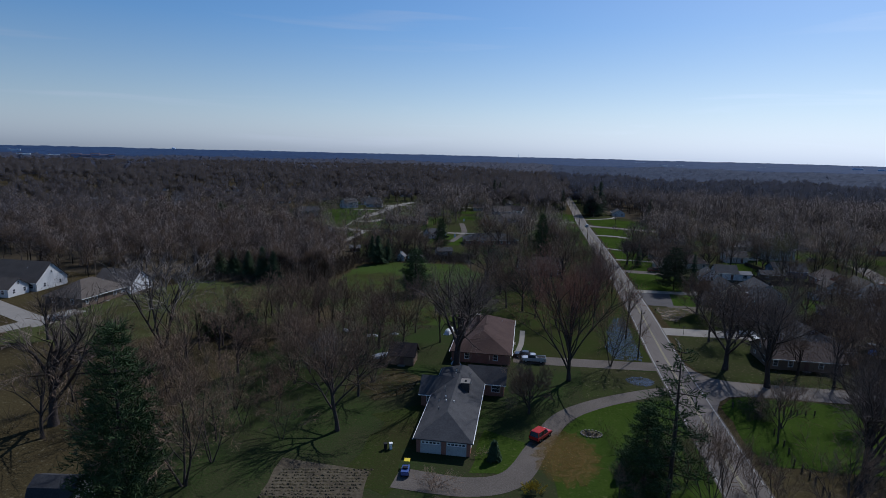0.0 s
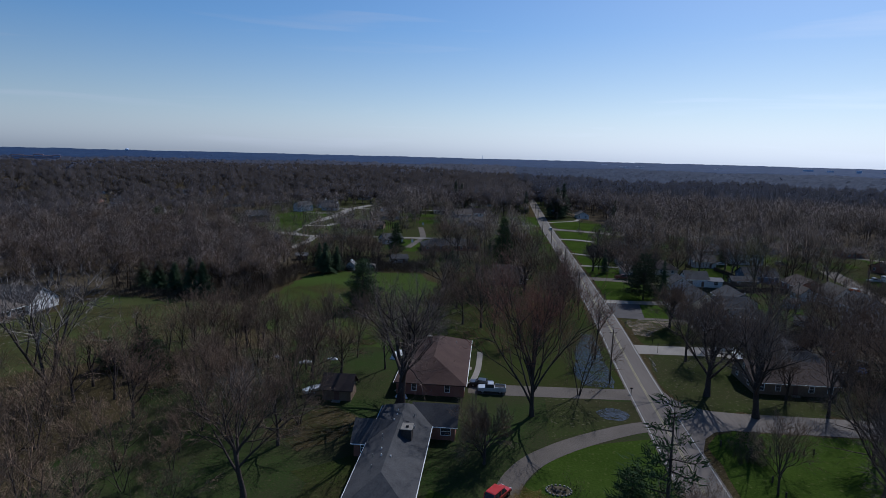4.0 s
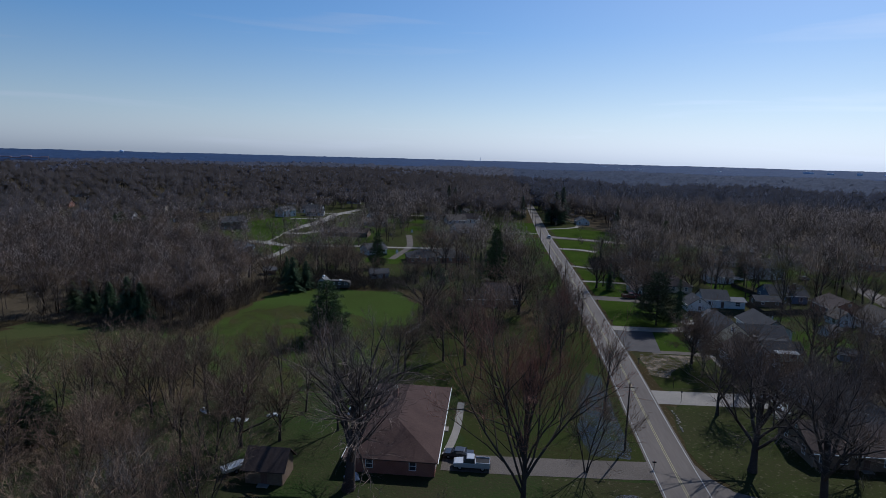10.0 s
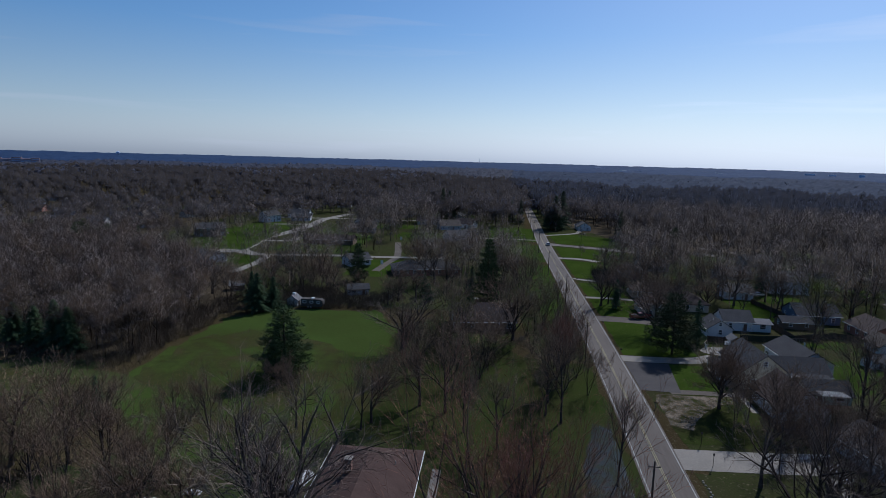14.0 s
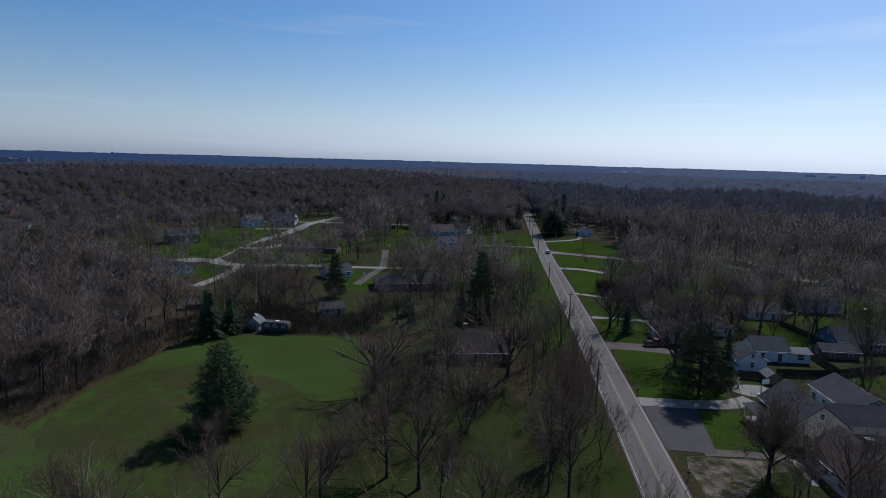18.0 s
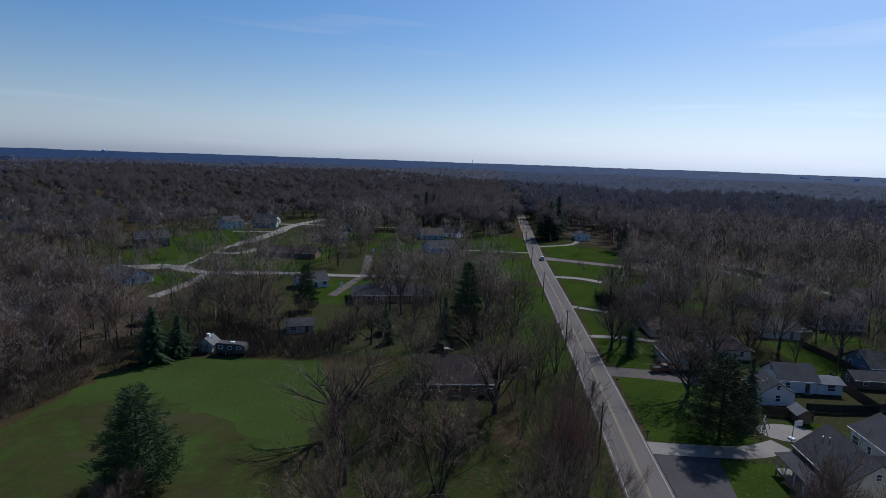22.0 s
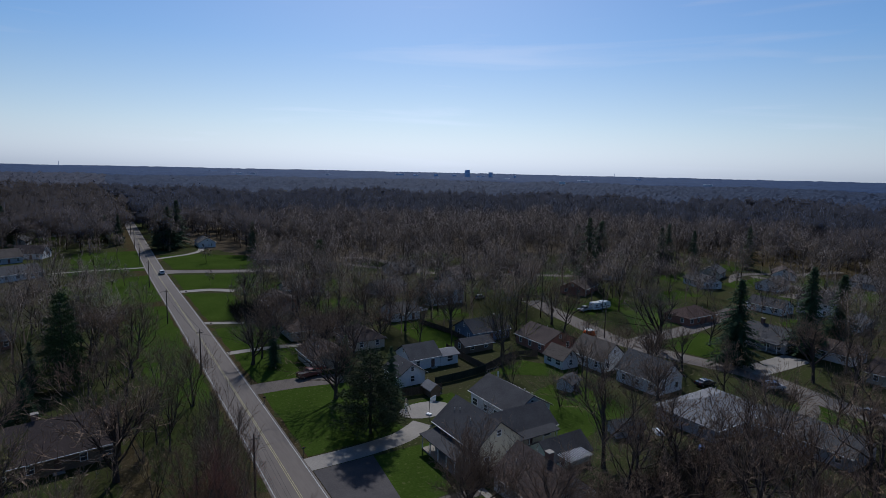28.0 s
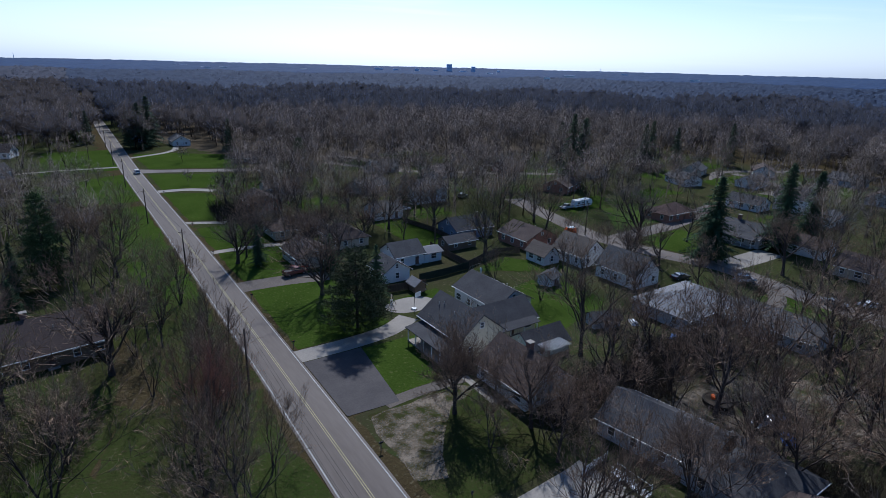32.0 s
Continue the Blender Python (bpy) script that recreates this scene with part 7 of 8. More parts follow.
def camper(x, y, rot, length, body, label, name="camper"):
    base = thing(name, pose(x, y, 0.05, 0, 0, rot), label, "camper")
    hl = length / 2
    extruded("body", [(-hl, 0.55), (hl - 0.5, 0.55), (hl, 1.2), (hl - 0.25, 2.5), (hl - 0.9, 2.85), (-hl + 0.1, 2.85), (-hl, 2.6)], 1.22, body, base, 0.08)
    box("stripe", -hl + 0.1, -1.235, 1.15, hl - 0.6, 1.235, 1.35, M_DOOR, base, 0.0)
    for k in range(int(length / 2.2)):
        for sy in (-1, 1):
            window(base, 0.9, 0.55, pose(-hl + 1.2 + k * 2.2, sy * 1.235, 1.95, 0, 0, 0 if sy < 0 else 180), False)
    box("roof_unit", -0.5, -0.4, 2.84, 0.5, 0.4, 3.1, M_TRIM, base, 0.05)
    for ax in (-hl * 0.35, -hl * 0.35 + 0.9):
        for sy in (-1, 1):
            wheel(base, ax, sy * 1.15, 0.36)
    return base


camper(163, 258.6, 2, 8.5, P_WHITE, "white travel camper parked on grass")
camper(-46.2, 239.3, -2, 7.0, M_OLD_TRAILER, "long old grey trailer at the meadow edge", "trailer")

# ---- poles, wires and mailboxes ----
POLES = [(28.2, 136.5, 11.5), (30.6, 200, 10.5), (33.2, 257, 10.5), (32.2, 306, 10.5), (32.9, 364.6, 10.5), (34.2, 420, 10.5), (36.4, 480, 10.5), (39, 545, 10.5)]
BACK_POLES = [(137.5, 233.5, 9.5), (98.5, 203.4, 10), (91.8, 244, 9), (86, 290, 9)]
for x, y, h in POLES + BACK_POLES:
    p = thing("utility_pole", pose(x, y, 0, 0, 0, trng.uniform(-3, 3)), "weathered wooden utility pole with a short crossarm", "utility pole", "poles along the road")
    v, f = [], []
    tube([Vector((0, 0, -0.2)), Vector((0, 0, h * 0.5)), Vector((0, 0, h))], [0.17, 0.15, 0.11], 8, v, f, True)
    part("shaft", data("shaft", v, f, M_WOOD_DARK, True), p)
    box("crossarm", -0.75, -0.06, h - 0.75, 0.75, 0.06, h - 0.62, M_WOOD, p, 0.01)
    for k in (-0.65, 0.0, 0.65):
        cyl("insulator", k, 0, h - 0.62 if k else h, h - 0.46 if k else h + 0.16, 0.04, 0.03, M_CONCRETE, p, 6)


def wire(points, sag, label="thin dark overhead wire slung from pole to pole"):
    """A wire of hanging spans, each a part of its own."""
    line = thing("overhead_wire", pose(*points[0]), label, "wire", "overhead wires")
    o = Vector(points[0])
    for a, b in zip(points, points[1:]):
        a, b = Vector(a) - o, Vector(b) - o
        v, f = [], []
        tube([a.lerp(b, t / 8) - Vector((0, 0, sag * 4 * (t / 8) * (1 - t / 8))) for t in range(9)], [0.014] * 9, 4, v, f)
        part("span", data("span", v, f, M_DARK), line)


for dx, dz in ((-0.65, -0.46), (0.65, -0.46), (0, 0.16), (0, -1.6)):
    wire([(x + dx, y, h + dz) for x, y, h in POLES], 0.7)
for dx, dz in ((-0.65, -0.46), (0.65, -0.46), (0, -1.4)):
    wire([(x + dx, y, h + dz) for x, y, h in BACK_POLES], 0.6)
wire([(33.2, 257, 9.6), (60, 247, 4.4)], 0.5, "thin service wire to a house")
wire([(98.5, 203.4, 9), (84.5, 204, 4.6)], 0.4, "thin service wire to a house")
wire([(98.5, 203.4, 9), (113, 206, 5.0)], 0.4, "thin service wire to a house")


def mailbox(x, y, rot, label="black mailbox on a wooden post beside the road"):
    m = thing("mailbox", pose(x, y, 0, 0, 0, rot), label, "mailbox", "mailboxes along the road")
    box("post", -0.05, -0.05, -0.1, 0.05, 0.05, 1.05, M_WOOD, m, 0.01)
    prof = [(-0.26, 0), (0.26, 0)]
    v, f = [], []
    n = 9
    for xx in (-0.28, 0.28):
        v.extend([(xx, 0.11 * math.cos(math.pi * k / (n - 1)), 1.16 + 0.11 * math.sin(math.pi * k / (n - 1)) if True else 0) for k in range(n)])
        v.extend([(xx, -0.11, 1.05), (xx, 0.11, 1.05)])
    q = n + 2
    f.append(tuple(reversed(range(q))))
    f.append(tuple(range(q, 2 * q)))
    f.extend([(k, (k + 1) % q, q + (k + 1) % q, q + k) for k in range(q)])
    part("box", data("box", v, f, M_DARK), m)
    box("flag", -0.02, 0.115, 1.12, 0.10, 0.13, 1.32, M_LAMP_RED, m, 0.0)


for x, y in [(41.1, 210.6), (40.7, 178.6), (41.2, 234.8), (41.4, 267.3), (42.6, 296.8), (43.0, 345.6), (31.4, 131.2)]:
    mailbox(x, y, 0)
for x, y in ((44.3, 164.4), (43.6, 157.2)):
    p = thing("lamp_post", pose(x, y, 0), "slim dark yard lamp post beside the drive", "lamp post", "yard lamps")
    cyl("post", 0, 0, -0.1, 2.0, 0.05, 0.04, M_DARK, p, 8)
    cyl("lantern", 0, 0, 2.0, 2.32, 0.12, 0.15, M_GLASS, p, 6)
    cyl("cap", 0, 0, 2.32, 2.45, 0.18, 0.03, M_DARK, p, 6)


# ---- fences ----
def fence(points, h, material, label, gap=2.4):
    base = thing("fence", pose(0, 0, 0), label, "fence", "garden fences")
    for (x0, y0), (x1, y1) in zip(points, points[1:]):
        ln = math.hypot(x1 - x0, y1 - y0)
        n = max(1, round(ln / gap))
        turn = math.degrees(math.atan2(y1 - y0, x1 - x0))
        for i in range(n + 1):
            t = i / n
            m = pose(x0 + (x1 - x0) * t, y0 + (y1 - y0) * t, 0, 0, 0, turn)
            box("post", -0.06, -0.06, -0.1, 0.06, 0.06, h + 0.1, material, base, 0.01, "", m)
            if i < n:
                w = ln / n
                for zz in (0.35, h - 0.3):
                    box("rail", 0, 0.013, zz, round(w, 2), 0.05, zz + 0.09, material, base, 0.0, "", m)
                nb = int(w / 0.16)
                for k in range(nb):
                    box("board", 0, -0.012, 0.05, 0.14, 0.012, h + 0.03 * ((k * 7) % 3 - 1), material, base, 0.0, "", m @ pose(0.06 + (w - 0.12) * k / nb, 0, 0))
    return base


M_FENCE_GREEN = mat("dark_green_mesh", (0.014, 0.022, 0.018), (0.028, 0.040, 0.032), 0.5, 4, 0.5, 0.9)
fence([(76, 226.2), (83, 226.4), (90.5, 227.4)], 1.8, M_FENCE_GREEN, "dark green garden fence between back yards")
fence([(66.5, 223.8), (70.6, 223.2), (75.5, 222.8)], 1.8, M_WOOD_DARK, "dark brown board fence behind the court")
fence([(91.6, 246), (91.2, 236), (91.0, 228)], 1.7, M_WOOD_DARK, "dark brown board fence between back yards")
fence([(91.0, 228), (97, 230.4), (103.6, 232.4), (109, 230)], 1.8, M_WOOD_DARK, "long dark board fence between back yards")
fence([(100, 246), (100.6, 258), (98.5, 272)], 1.5, M_WOOD_DARK, "dark board fence between back yards")
fence([(58.8, 161.6), (61, 161.9), (63.6, 162.1)], 1.0, M_TRIM, "white picket fence beside the drive")
fence([(109, 216), (104, 213), (100, 206)], 1.1, M_WOOD, "low weathered board fence behind the white houses")


# ---- yards: sheds, play things, loose things ----
def gambrel(x, y, rot, L, D, h, label):
    base = thing("barn_shed", pose(x, y, 0, 0, 0, rot), label, "shed")
    prof = [(-D / 2, -0.1), (D / 2, -0.1), (D / 2, h * 0.5), (D * 0.33, h * 0.82), (0, h), (-D * 0.33, h * 0.82), (-D / 2, h * 0.5)]
    v = [(-L / 2, a, b) for a, b in prof] + [(L / 2, a, b) for a, b in prof]
    n = len(prof)
    f = [tuple(range(n)), tuple(reversed(range(n, 2 * n)))] + [(i, n + i, n + (i + 1) % n, (i + 1) % n) for i in range(n)]
    part("wall", data("wall", v, f, WALLS["white"]), base)
    rp = [(D * 0.53, h * 0.47), (D * 0.345, h * 0.85), (0, h * 1.04), (-D * 0.345, h * 0.85), (-D * 0.53, h * 0.47)]
    v, f = [], []
    for xx in (-L / 2 - 0.25, L / 2 + 0.25):
        v.extend([(xx, a, b) for a, b in rp])
        v.extend([(xx, a, b - 0.09) for a, b in rp])
    for i in range(4):
        f.extend([(i, i + 1, 11 + i, 10 + i), (5 + i, 15 + i, 16 + i, 6 + i), (i, 5 + i, 6 + i, i + 1), (10 + i, 11 + i, 16 + i, 15 + i)])
    f.extend([(0, 10, 15, 5), (4, 9, 19, 14)])
    part("roof", data("roof", v, f, M_ROOF_DARK), base)
    window(base, 0.9, 0.7, pose(L / 2, 0, h * 0.62, 0, 0, 90))
    for sy in (-0.75, 0.75):
        d = box("door", L / 2 - 0.03, sy - 0.7, 0.05, L / 2 + 0.05, sy + 0.7, 2.0, M_TRIM, base, 0.02)
    return base


gambrel(-57.2, 60.8, 8, 5.6, 4.8, 4.6, "barn-shaped white shed with a dark gambrel roof")
sh = put(-52.9, 241.2, 3.4, 3.2, 90, 2.3, 3.6, "gable", "white", "pale grey", "small bright white garden shed with a cupola", vents=0, name="shed", category="shed", detail=1, wins=False)
box("cupola", -0.35, -0.35, 3.3, 0.35, 0.35, 4.1, M_TRIM, sh, 0.03)
put(72.6, 222.0, 3.0, 2.4, 90, 2.0, 2.9, "gable", "brown", "pale grey", "small brown garden shed with a pale roof", vents=0, name="shed", category="shed", detail=1, wins=False)
put(100.5, 210.5, 4.2, 3.4, 20, 2.1, 3.1, "gable", "white", "grey", "small white shed at the back of a lawn", vents=0, name="shed", category="shed", detail=1, wins=False)

hoop = thing("basketball_hoop", pose(67.0, 213.2, 0.06, 0, 0, 200), "portable basketball hoop with a clear backboard", "basketball hoop")
box("base", -0.4, -0.9, 0.0, 0.4, 0.1, 0.3, M_TRIM, hoop, 0.05)
v, f = [], []
tube([Vector((0, -0.4, 0.2)), Vector((0, -0.3, 2.6)), Vector((0, 0.5, 3.2))], [0.06, 0.05, 0.05], 8, v, f)
part("pole", data("pole", v, f, M_DARK), hoop)
box("backboard", -0.9, 0.5, 2.9, 0.9, 0.55, 3.95, M_TRIM, hoop, 0.01)
v, f = [], []
tube([Vector((0.23 * math.cos(k * 0.52), 0.80 + 0.23 * math.sin(k * 0.52), 3.05)) for k in range(13)], [0.015] * 13, 5, v, f)
part("ring", data("ring", v, f, M_LAMP_RED), hoop)


def swing_set(x, y, rot, label):
    base = thing("swing_set", pose(x, y, 0, 0, 0, rot), label, "swing set")
    v, f = [], []
    tube([Vector((-1.8, 0, 2.4)), Vector((1.8, 0, 2.4))], [0.07, 0.07], 6, v, f)
    part("top_beam", data("top_beam", v, f, M_WOOD), base)
    for sx in (-1.8, 1.8):
        for sy in (-1.0, 1.0):
            v, f = [], []
            tube([Vector((sx, sy, -0.05)), Vector((sx, 0, 2.45))], [0.06, 0.06], 6, v, f)
            part("leg", data("leg", v, f, M_WOOD), base)
    for sx in (-0.8, 0.5):
        box("seat", sx - 0.25, -0.1, 0.55, sx + 0.25, 0.1, 0.60, M_DARK, base, 0.01)
        for d in (-0.22, 0.22):
            box("chain", sx + d - 0.012, -0.012, 0.6, sx + d + 0.012, 0.012, 2.36, M_METAL, base)
    box("slide", 1.8, -0.25, 0.0, 1.9, 0.25, 1.3, M_TRIM, base, 0.02)
    return base


swing_set(63.2, 216.2, 60, "wooden swing set with white slide under a spruce")
swing_set(89.6, 223.4, 10, "brown wooden play set behind the cream house")

M_ORANGE = mat("orange_tent_cloth", (0.55, 0.09, 0.02), (0.75, 0.16, 0.04), 0.8, 4, 0.5, 0.7)
trampoline = thing("trampoline", pose(87.0, 161.6, 0), "round dark trampoline with leaves on its mat", "trampoline")
n = 28
ring = [(math.cos(6.2832 * k / n), math.sin(6.2832 * k / n)) for k in range(n)]
M_SKIRT = mat("brown_black_net", (0.020, 0.017, 0.014), (0.045, 0.038, 0.031), 0.8, 5, 0.5, 0.9)
v = [(r * c, r * d, z) for r, z in ((1.95, 0.15), (2.05, 0.80), (2.08, 0.86), (1.80, 0.88), (1.78, 0.82)) for c, d in ring]
part("skirt", data("skirt", v, [(i * n + k, i * n + (k + 1) % n, (i + 1) * n + (k + 1) % n, (i + 1) * n + k) for i in range(4) for k in range(n)], M_SKIRT), trampoline)
v = [(0, 0, 0.78)] + [(1.0 * c, 1.0 * d, 0.80) for c, d in ring] + [(1.79 * c, 1.79 * d, 0.84) for c, d in ring]
part("mat", data("mat", v, [(0, 1 + k, 1 + (k + 1) % n) for k in range(n)] + [(1 + k, 1 + n + k, 1 + n + (k + 1) % n, 1 + (k + 1) % n) for k in range(n)], mat("leafy_black_mat", (0.022, 0.018, 0.015), (0.060, 0.048, 0.036), 0.8, 6, 0.6, 0.9)), trampoline)
for k in range(6):
    cyl("leg", 1.98 * math.cos(k * 1.047), 1.98 * math.sin(k * 1.047), -0.05, 0.84, 0.035, 0.035, M_METAL, trampoline, 6)
toy = thing("toy", pose(87.1, 162.3, 0.83, 0, 0, 30), "crumpled orange play tunnel lying on the trampoline", "toy")
for k in range(4):
    cyl("hoop", -0.45 + 0.3 * k, 0.1 * (k % 2), -0.02, 0.34 - 0.05 * k, 0.26, 0.20, M_ORANGE, toy, 9)


def tarp(x, y, rot, w, d, h, material, label):
    """A heap under a creased sheet."""
    rng = random.Random(int(x * 10))
    v, f = [], []
    n = 7
    for i in range(n):
        for j in range(n):
            a, b = i / (n - 1) * 2 - 1, j / (n - 1) * 2 - 1
            edge = max(abs(a), abs(b))
            v.append((a * w / 2, b * d / 2, 0.0 if edge > 0.99 else h * (1 - edge ** 3) * rng.uniform(0.75, 1.05)))
    f = [(i * n + j, (i + 1) * n + j, (i + 1) * n + j + 1, i * n + j + 1) for i in range(n - 1) for j in range(n - 1)]
    return tagged(part("tarp", data("tarp", v, f, material), None, pose(x, y, 0.02, 0, 0, rot)), label, "tarp")


M_TARP = mat("blue_tarp", (0.08, 0.16, 0.42), (0.13, 0.26, 0.58), 0.8, 4, 0.5, 0.5)
M_TARP_WHITE = mat("white_tarp", (0.50, 0.52, 0.54), (0.74, 0.75, 0.76), 0.8, 4, 0.5, 0.5)
tarp(87.0, 151.4, 40, 2.4, 1.8, 1.2, M_TARP, "blue tarp over a heap beside the truck")
tarp(101, 178.6, 20, 2.4, 1.4, 0.5, M_TARP, "blue tarp lying on the grass")
tarp(99.6, 186.4, 60, 2.6, 1.4, 0.8, M_TARP_WHITE, "white sheet over garden furniture")
tarp(106.5, 175.6, 10, 2.2, 1.4, 0.9, M_TARP_WHITE, "pale sheet over a heap behind the grey house")
tarp(-13.6, 122.8, 20, 2.2, 1.6, 0.9, M_TARP_WHITE, "white sheet over a heap under the oak")
tarp(-14.4, 126.2, 60, 2.0, 1.2, 0.8, M_TARP_WHITE, "white sheet over a heap beside the brick house")
tarp(-18.2, 145.2, 75, 5.0, 1.7, 1.5, M_TARP_WHITE, "long white covered boat beside the brick house")
tarp(-45, 140.6, -40, 2.6, 0.9, 0.6, M_TARP_WHITE, "small upturned white boat in the grass")
tarp(-37.3, 138, 10, 3.0, 1.2, 0.5, M_TARP_WHITE, "pale scrap heap in the grass")
tarp(-32.2, 140.6, 10, 2.4, 0.8, 0.5, M_TARP_WHITE, "pale scrap heap in the grass")
tent = thing("tent", pose(136.2, 238, 0, 0, 0, 30), "orange dome tent with a white top", "tent")
v, f = [], []
n = 10
for i, (r, z) in enumerate(((1.9, 0.0), (1.75, 0.8), (1.3, 1.5))):
    v.extend([(r * math.cos(6.2832 * k / n), r * math.sin(6.2832 * k / n), z) for k in range(n)])
f = [(i * n + k, i * n + (k + 1) % n, (i + 1) * n + (k + 1) % n, (i + 1) * n + k) for i in range(2) for k in range(n)]
part("shell", data("shell", v, f, M_ORANGE), tent)
part("top", data("top", [(0, 0, 1.95)] + v[2 * n:], [(0, 1 + k, 1 + (k + 1) % n) for k in range(n)], M_TARP_WHITE), tent)

bt = thing("boat", pose(-30.6, 122.6, 0.1, 0, 0, 50), "small white boat on a trailer beside the shed", "boat")
v, f = [], []
for x, w, z in ((-2.3, 0.75, 0.4), (-0.8, 0.9, 0.35), (0.8, 0.8, 0.36), (2.0, 0.4, 0.5), (2.5, 0.03, 0.75)):
    v.extend([(x, -w, 1.05), (x, -w * 0.55, z), (x, w * 0.55, z), (x, w, 1.05)])
f = [(4 * i + k, 4 * i + k + 1, 4 * i + 5 + k, 4 * i + 4 + k) for i in range(4) for k in range(3)] + [(3, 2, 1, 0)]
part("hull", data("hull", v, f, P_WHITE), bt)
part("deck", data("deck", [(-2.3, -0.73, 0.98), (-2.3, 0.73, 0.98), (0.8, 0.78, 1.0), (2.4, 0.02, 1.0), (0.8, -0.78, 1.0)], [(0, 4, 3, 2, 1)], M_TARP_WHITE), bt)
for sy in (-0.95, 0.95):
    wheel(bt, -0.6, sy, 0.32)
box("trailer_frame", -2.2, -0.08, 0.28, 3.2, 0.08, 0.36, M_METAL, bt, 0.01)

cart = thing("utility_cart", pose(-15.3, 77.2, 0.05, 0, 0, 95), "small blue utility cart with a yellow top by the garage", "cart")
extruded("body", [(-1.2, 0.35), (1.1, 0.35), (1.25, 0.75), (0.5, 0.95), (-1.2, 0.95)], 0.55, P_BLUE, cart, 0.05)
box("seat", -0.5, -0.4, 0.95, 0.1, 0.4, 1.2, M_DARK, cart, 0.05)
box("canopy", 1.3, -0.45, 1.05, 2.3, 0.45, 1.2, mat("yellow_plastic", (0.55, 0.42, 0.03), (0.72, 0.58, 0.06), 1, 5, 0.5, 0.5), cart, 0.04)
for ax in (-0.8, 0.8):
    for sy in (-0.6, 0.6):
        wheel(cart, ax, sy, 0.3)
for k, (dx, lab, m) in enumerate(((0.0, "black rubbish bin beside the house", M_DARK), (0.8, "white rubbish bin beside the house", M_TRIM))):
    b = thing("rubbish_bin", pose(-19.9 + dx, 83.4 + 0.3 * k, 0, 0, 0, 20), lab, "bin")
    v, f = [], []
    tube([Vector((0, 0, -0.02)), Vector((0, 0, 1.0))], [0.26, 0.34], 4, v, f, True)
    part("bin", data("bin", v, f, m), b)
    box("lid", -0.3, -0.3, 1.0, 0.3, 0.3, 1.08, m, b, 0.03)

bed = thing("flower_bed", pose(13.2, 95, 0.06), "round flower bed edged with stones in the lawn", "flower bed")
soil = [(1.6 * math.cos(k * 0.393), 1.2 * math.sin(k * 0.393), 0.03) for k in range(16)]
part("soil", data("soil", [(0, 0, 0.08)] + soil, [(0, 1 + k, 1 + (k + 1) % 16) for k in range(16)], M_SOIL), bed)
srng = random.Random(9)
for k in range(18):
    a = k * 0.349
    box("stone", -0.17, -0.12, -0.03, 0.17, 0.12, 0.16, M_CONCRETE, bed, 0.05, "", pose(1.75 * math.cos(a), 1.32 * math.sin(a), 0.02, 0, 0, math.degrees(a) + 90))
for k in range(7):
    v, f = [], []
    for _ in range(40):
        blade(Vector((0, 0, 0)), Vector((srng.gauss(0, 0.22), srng.gauss(0, 0.22), srng.uniform(0.2, 0.6))), 0.04, v, f, srng)
    part("plant", data("plant", v, f, M_TWIG_OLIVE if k % 2 else M_TWIG_PALE), bed, pose(srng.uniform(-0.9, 0.9), srng.uniform(-0.6, 0.6), 0.05))

v, f = [], []
for k in range(11):
    y0 = 66.9 + k * 0.8
    for i in range(46):
        if srng.random() < 0.22:
            continue
        x0, yy = -33.8 + 0.275 * i + 0.09 * k + srng.uniform(-0.12, 0.12), y0 + 0.05 * i + srng.uniform(-0.14, 0.14)
        r, hgt, s = srng.uniform(0.14, 0.34), srng.uniform(0.05, 0.20), len(v)
        for q in range(5):
            a = q * 1.257 + srng.uniform(-0.3, 0.3)
            v.append((x0 + r * math.cos(a) * 1.2, yy + r * math.sin(a) * srng.uniform(0.6, 1.0), 0.05))
        v.append((x0, yy, 0.05 + hgt))
        f.extend([(s + q, s + (q + 1) % 5, s + 5) for q in range(5)])
tagged(part("straw_rows", data("straw_rows", v, f, M_STRAW)), "rows of straw mulch across the garden plot", "garden rows", "", "stuff")

pg = thing("pergola", pose(76.5, 184.6, 0), "open pale wooden pergola behind the white cottage", "pergola")
for px in (-2.2, 2.2):
    for py in (-1.2, 1.2):
        box("post", px - 0.07, py - 0.07, -0.05, px + 0.07, py + 0.07, 2.4, M_WOOD, pg, 0.01)
for py in (-1.2, 1.2):
    box("beam", -2.7, py - 0.05, 2.4, 2.7, py + 0.05, 2.56, M_WOOD, pg, 0.01)
for k in range(13):
    box("slat", -2.5 + k * 0.41 - 0.03, -1.6, 2.56, -2.5 + k * 0.41 + 0.03, 1.6, 2.68, M_TRIM, pg, 0.0)

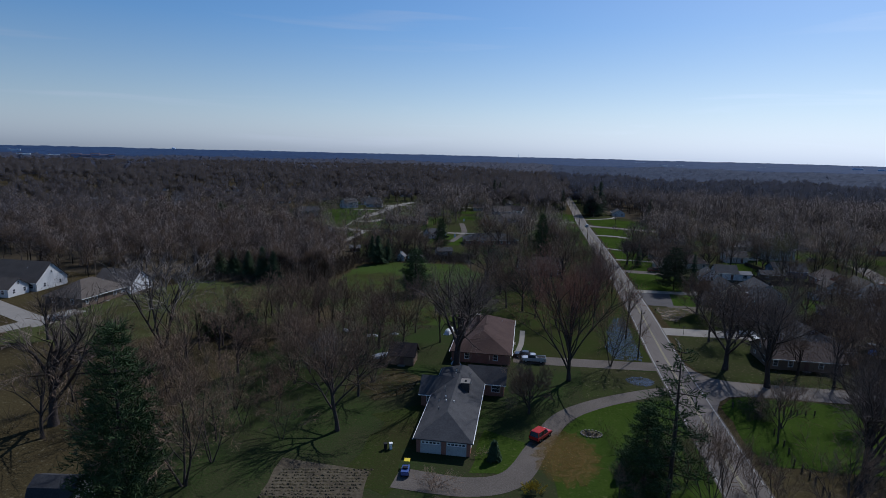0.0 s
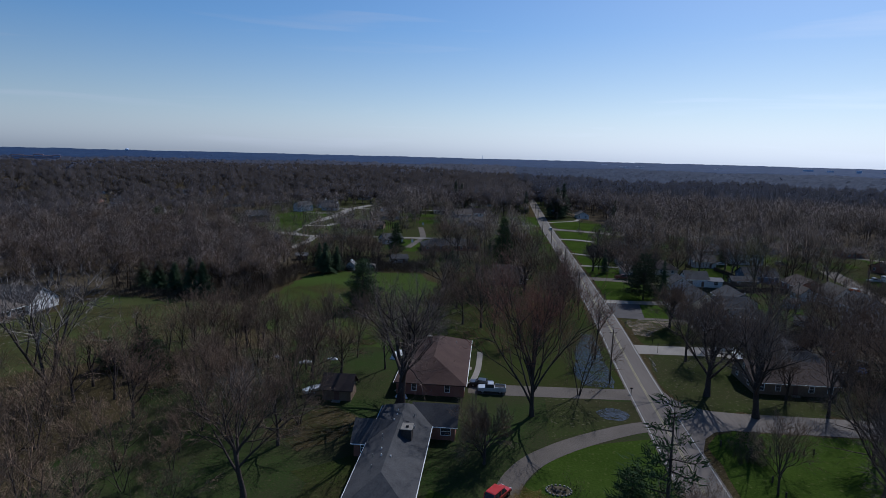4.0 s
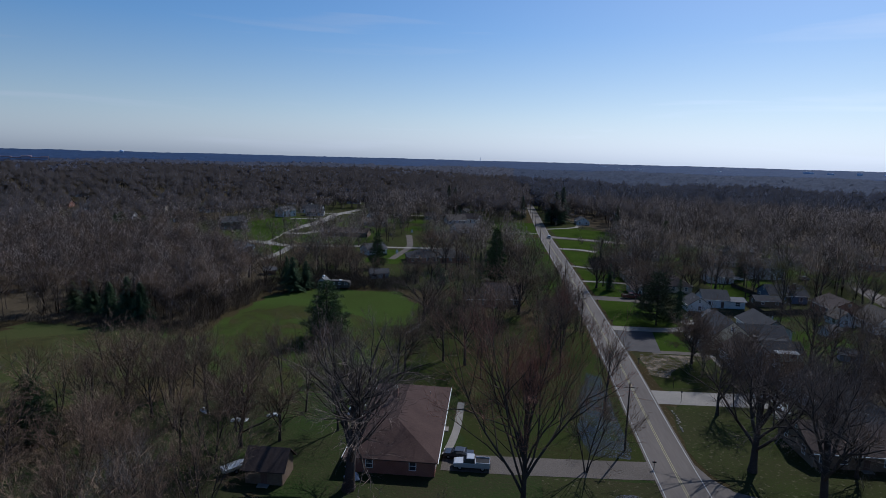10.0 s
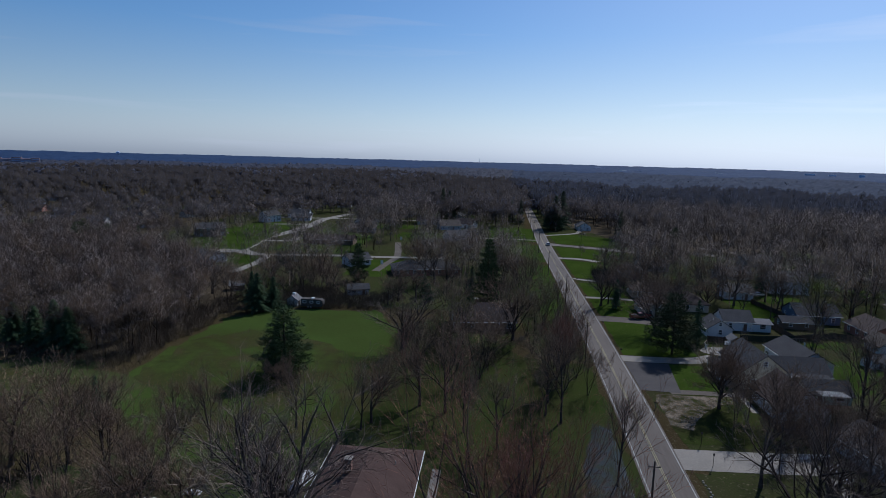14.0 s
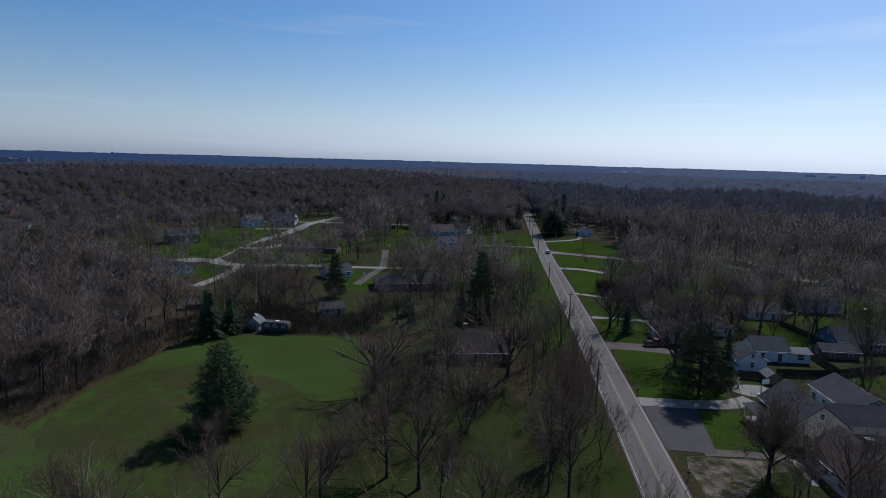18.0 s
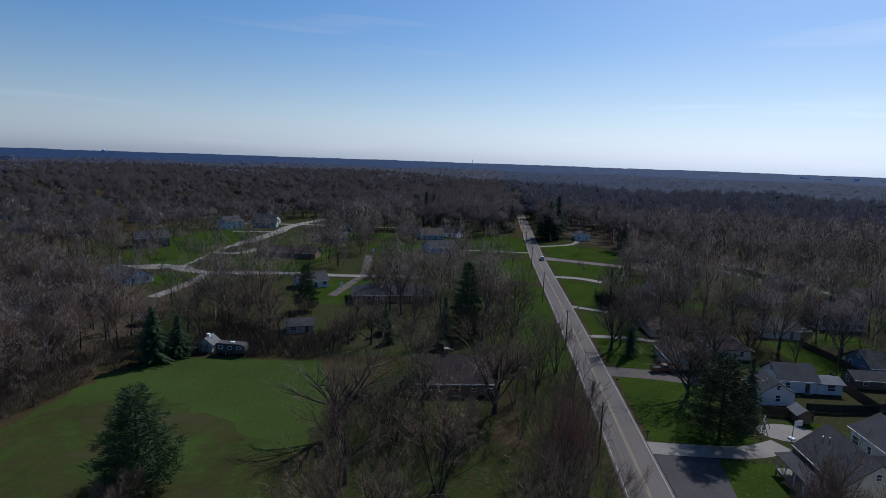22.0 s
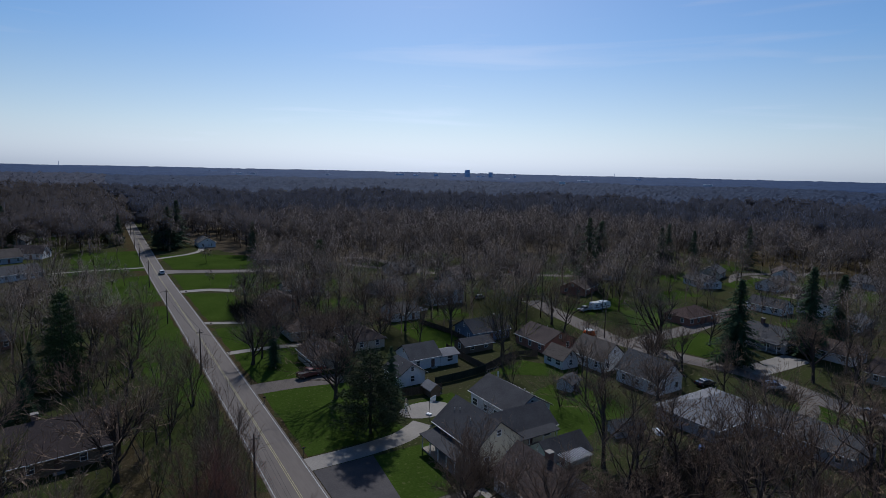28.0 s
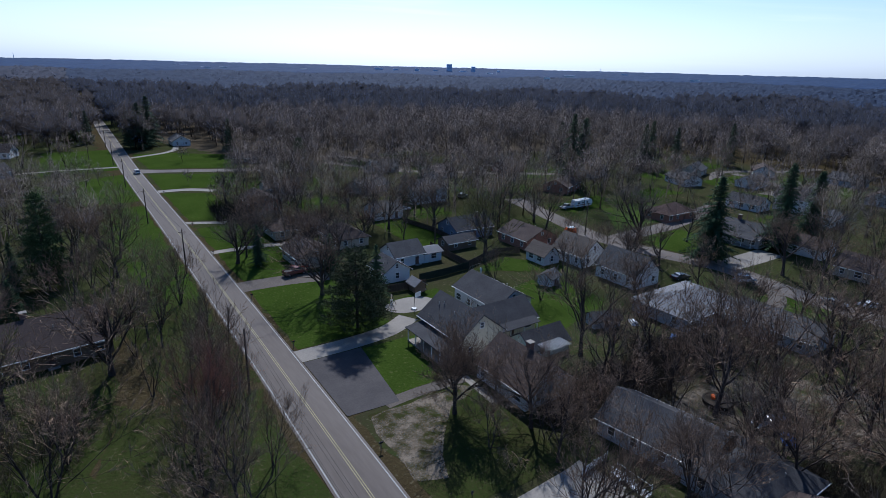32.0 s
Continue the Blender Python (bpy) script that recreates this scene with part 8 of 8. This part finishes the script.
rmp = thing("access_ramp", pose(62.4, 157.4, 0, 0, 0, 95), "white wooden access ramp beside the grey house", "ramp")
v = [(-2.4, -0.6, 0.02), (2.4, -0.6, 0.5), (2.4, 0.6, 0.5), (-2.4, 0.6, 0.02), (-2.4, -0.6, -0.08), (2.4, -0.6, 0.4), (2.4, 0.6, 0.4), (-2.4, 0.6, -0.08)]
part("deck", data("deck", v, [(0, 1, 2, 3), (7, 6, 5, 4), (0, 4, 5, 1), (1, 5, 6, 2), (2, 6, 7, 3), (3, 7, 4, 0)], M_TRIM), rmp)
for sy in (-0.6, 0.6):
    for k in range(5):
        px = -2.3 + k * 1.15
        box("rail_post", px - 0.05, sy - 0.05, 0.0, px + 0.05, sy + 0.05, 1.25, M_TRIM, rmp, 0.01)
    v, f = [], []
    tube([Vector((-2.4, sy, 0.95)), Vector((2.4, sy, 1.35))], [0.05, 0.05], 4, v, f)
    part("handrail", data("handrail", v, f, M_TRIM), rmp)


def stones(points, label):
    base = thing("edging_stones", pose(0, 0, 0), label, "stones")
    for i, (x, y) in enumerate(points):
        s = srng.uniform(0.22, 0.45)
        box("stone", -0.3, -0.22, -0.06, 0.3, 0.22, 0.2, M_CONCRETE, base, 0.08, "", pose(x + srng.uniform(-0.3, 0.3), y + srng.uniform(-0.3, 0.3), 0.03, 0, 0, srng.uniform(0, 180)) @ Matrix.Diagonal((s * 2, s * 2, s * 2, 1)))


stones([(59.9 - 0.11 * k, 155 - 0.95 * k) for k in range(18)], "row of pale stones along a garden walk")
stones([(40.6 - 0.03 * k, 153 - 0.7 * k) for k in range(13)], "scattered pale stones at the yard corner")
for x, y, h in ((-38.2, 310, 3.0), (-42.3, 389, 2.6)):
    sg = thing("yard_sign", pose(x, y, 0, 0, 0, 10), "blank white sign board on a post in a lawn", "sign")
    box("post", -0.06, -0.06, -0.1, 0.06, 0.06, h, M_WOOD, sg, 0.01)
    box("board", -0.55, -0.09, h - 1.9, 0.55, -0.06, h - 0.2, M_TRIM, sg, 0.01)
for x, y, r in ((-11, 73.6, 2.2), (2.8, 72.2, 1.0), (-4.5, 84, 1.2)):
    tree("shrub", x, y, r, 2.2)

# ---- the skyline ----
# haze painted into the colours: lifted and blued against the shaded fronts
M_FAR_BRICK = mat("haze_tinted_brick", (0.2535, 0.1785, 0.1913), (0.3705, 0.2625, 0.2677), 0.02, 0.1, 0.5, 0.95)
M_FAR_HAZE_BLUE = mat("haze_tinted_wall", (0.3511, 0.4469, 0.6160), (0.5267, 0.6145, 0.7840), 0.02, 0.1, 0.5, 0.95)
M_FAR_WHITE = mat("haze_tinted_pale_roof", (0.50, 0.53, 0.58), (0.66, 0.69, 0.74), 0.02, 0.1, 0.5, 0.9)
M_FAR_PANE = mat("haze_tinted_panes", (0.2394, 0.3192, 0.4620), (0.3990, 0.4788, 0.6720), 0.02, 0.1, 0.5, 0.5)


def block(x, y, rot, w, d, h, material, label, name="distant_building", floors=0):
    b = thing(name, pose(x, y, 0, 0, 0, rot), label, "building")
    box("wall", -w / 2, -d / 2, -0.5, w / 2, d / 2, h, material, b)
    box("parapet", -w / 2 - 0.3, -d / 2 - 0.3, h, w / 2 + 0.3, d / 2 + 0.3, h + 1.0, material, b)
    for i in range(floors):
        z = h - (i + 1) * h / (floors + 1)
        box("window_band", -w / 2 + 1, -d / 2 - 0.2, z, w / 2 - 1, -d / 2 - 0.02, z + h / (floors + 1) * 0.45, M_FAR_PANE, b)
    return b


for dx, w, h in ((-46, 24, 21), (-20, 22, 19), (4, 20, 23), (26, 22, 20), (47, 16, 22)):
    block(-1100 + dx, 1330 + 0.1 * dx, 38, w, 18, h, M_FAR_BRICK, "brick apartment block on the horizon, its colour tinted for haze", "apartment_block", 5)
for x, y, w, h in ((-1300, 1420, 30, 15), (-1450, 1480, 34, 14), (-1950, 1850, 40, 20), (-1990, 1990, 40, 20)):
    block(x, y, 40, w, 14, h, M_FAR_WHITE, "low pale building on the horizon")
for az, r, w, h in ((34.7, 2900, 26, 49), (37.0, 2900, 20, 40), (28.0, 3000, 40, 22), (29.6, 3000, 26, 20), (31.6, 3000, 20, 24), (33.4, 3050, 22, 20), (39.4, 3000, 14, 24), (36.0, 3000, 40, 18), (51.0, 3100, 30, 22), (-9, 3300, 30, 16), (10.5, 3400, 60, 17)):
    block(12 + r * math.sin(radians(az)), 123 + r * math.cos(radians(az)), -az, w, 18, h, M_FAR_HAZE_BLUE, "tower block on the skyline, coloured pale blue for haze" if h > 25 else "low block on the skyline, coloured pale blue for haze", "distant_building", 6 if h > 25 else 2)
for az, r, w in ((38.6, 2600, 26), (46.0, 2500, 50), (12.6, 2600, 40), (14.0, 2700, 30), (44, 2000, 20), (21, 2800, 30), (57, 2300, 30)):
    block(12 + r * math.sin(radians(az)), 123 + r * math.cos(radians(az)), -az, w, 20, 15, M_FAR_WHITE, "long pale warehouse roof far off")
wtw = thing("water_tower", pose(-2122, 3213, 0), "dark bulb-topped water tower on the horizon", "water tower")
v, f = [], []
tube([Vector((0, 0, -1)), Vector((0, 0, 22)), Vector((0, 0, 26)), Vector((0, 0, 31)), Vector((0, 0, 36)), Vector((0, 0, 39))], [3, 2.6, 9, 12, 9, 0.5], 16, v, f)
part("tank", data("tank", v, f, M_FAR_HAZE_BLUE, True), wtw)
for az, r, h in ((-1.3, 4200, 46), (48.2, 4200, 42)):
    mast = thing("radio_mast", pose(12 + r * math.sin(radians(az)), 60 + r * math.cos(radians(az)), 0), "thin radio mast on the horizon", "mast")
    cyl("mast", 0, 0, -1, h, 2.2, 1.2, M_FAR_HAZE_BLUE, mast, 5)
    cyl("antenna", 0, 0, h, h + 8, 1.0, 0.4, M_FAR_HAZE_BLUE, mast, 5)

# ---- dark posts round the corner lawn ----
for x, y in [(44.7, 101.2), (44.6, 97.1), (44.3, 94.5), (43.6, 90.9), (44.0, 89.2), (44.4, 87.6), (44.5, 86.1), (44.4, 83.6), (44.5, 82.1), (41.2, 111.4), (48.6, 110.6), (50, 110.6), (51.2, 110.4), (52.2, 110.3), (53.7, 110.3), (55.3, 110.5)]:
    post = thing("garden_post", pose(x, y, 0, 0, 0, 31 * x), "short dark wooden post standing in the corner lawn", "post", "posts round the corner lawn")
    cyl("post", 0, 0, -0.1, 1.05, 0.13, 0.12, M_WOOD_DARK, post, 8)
    cyl("cap", 0, 0, 1.05, 1.12, 0.15, 0.05, M_WOOD_DARK, post, 8)
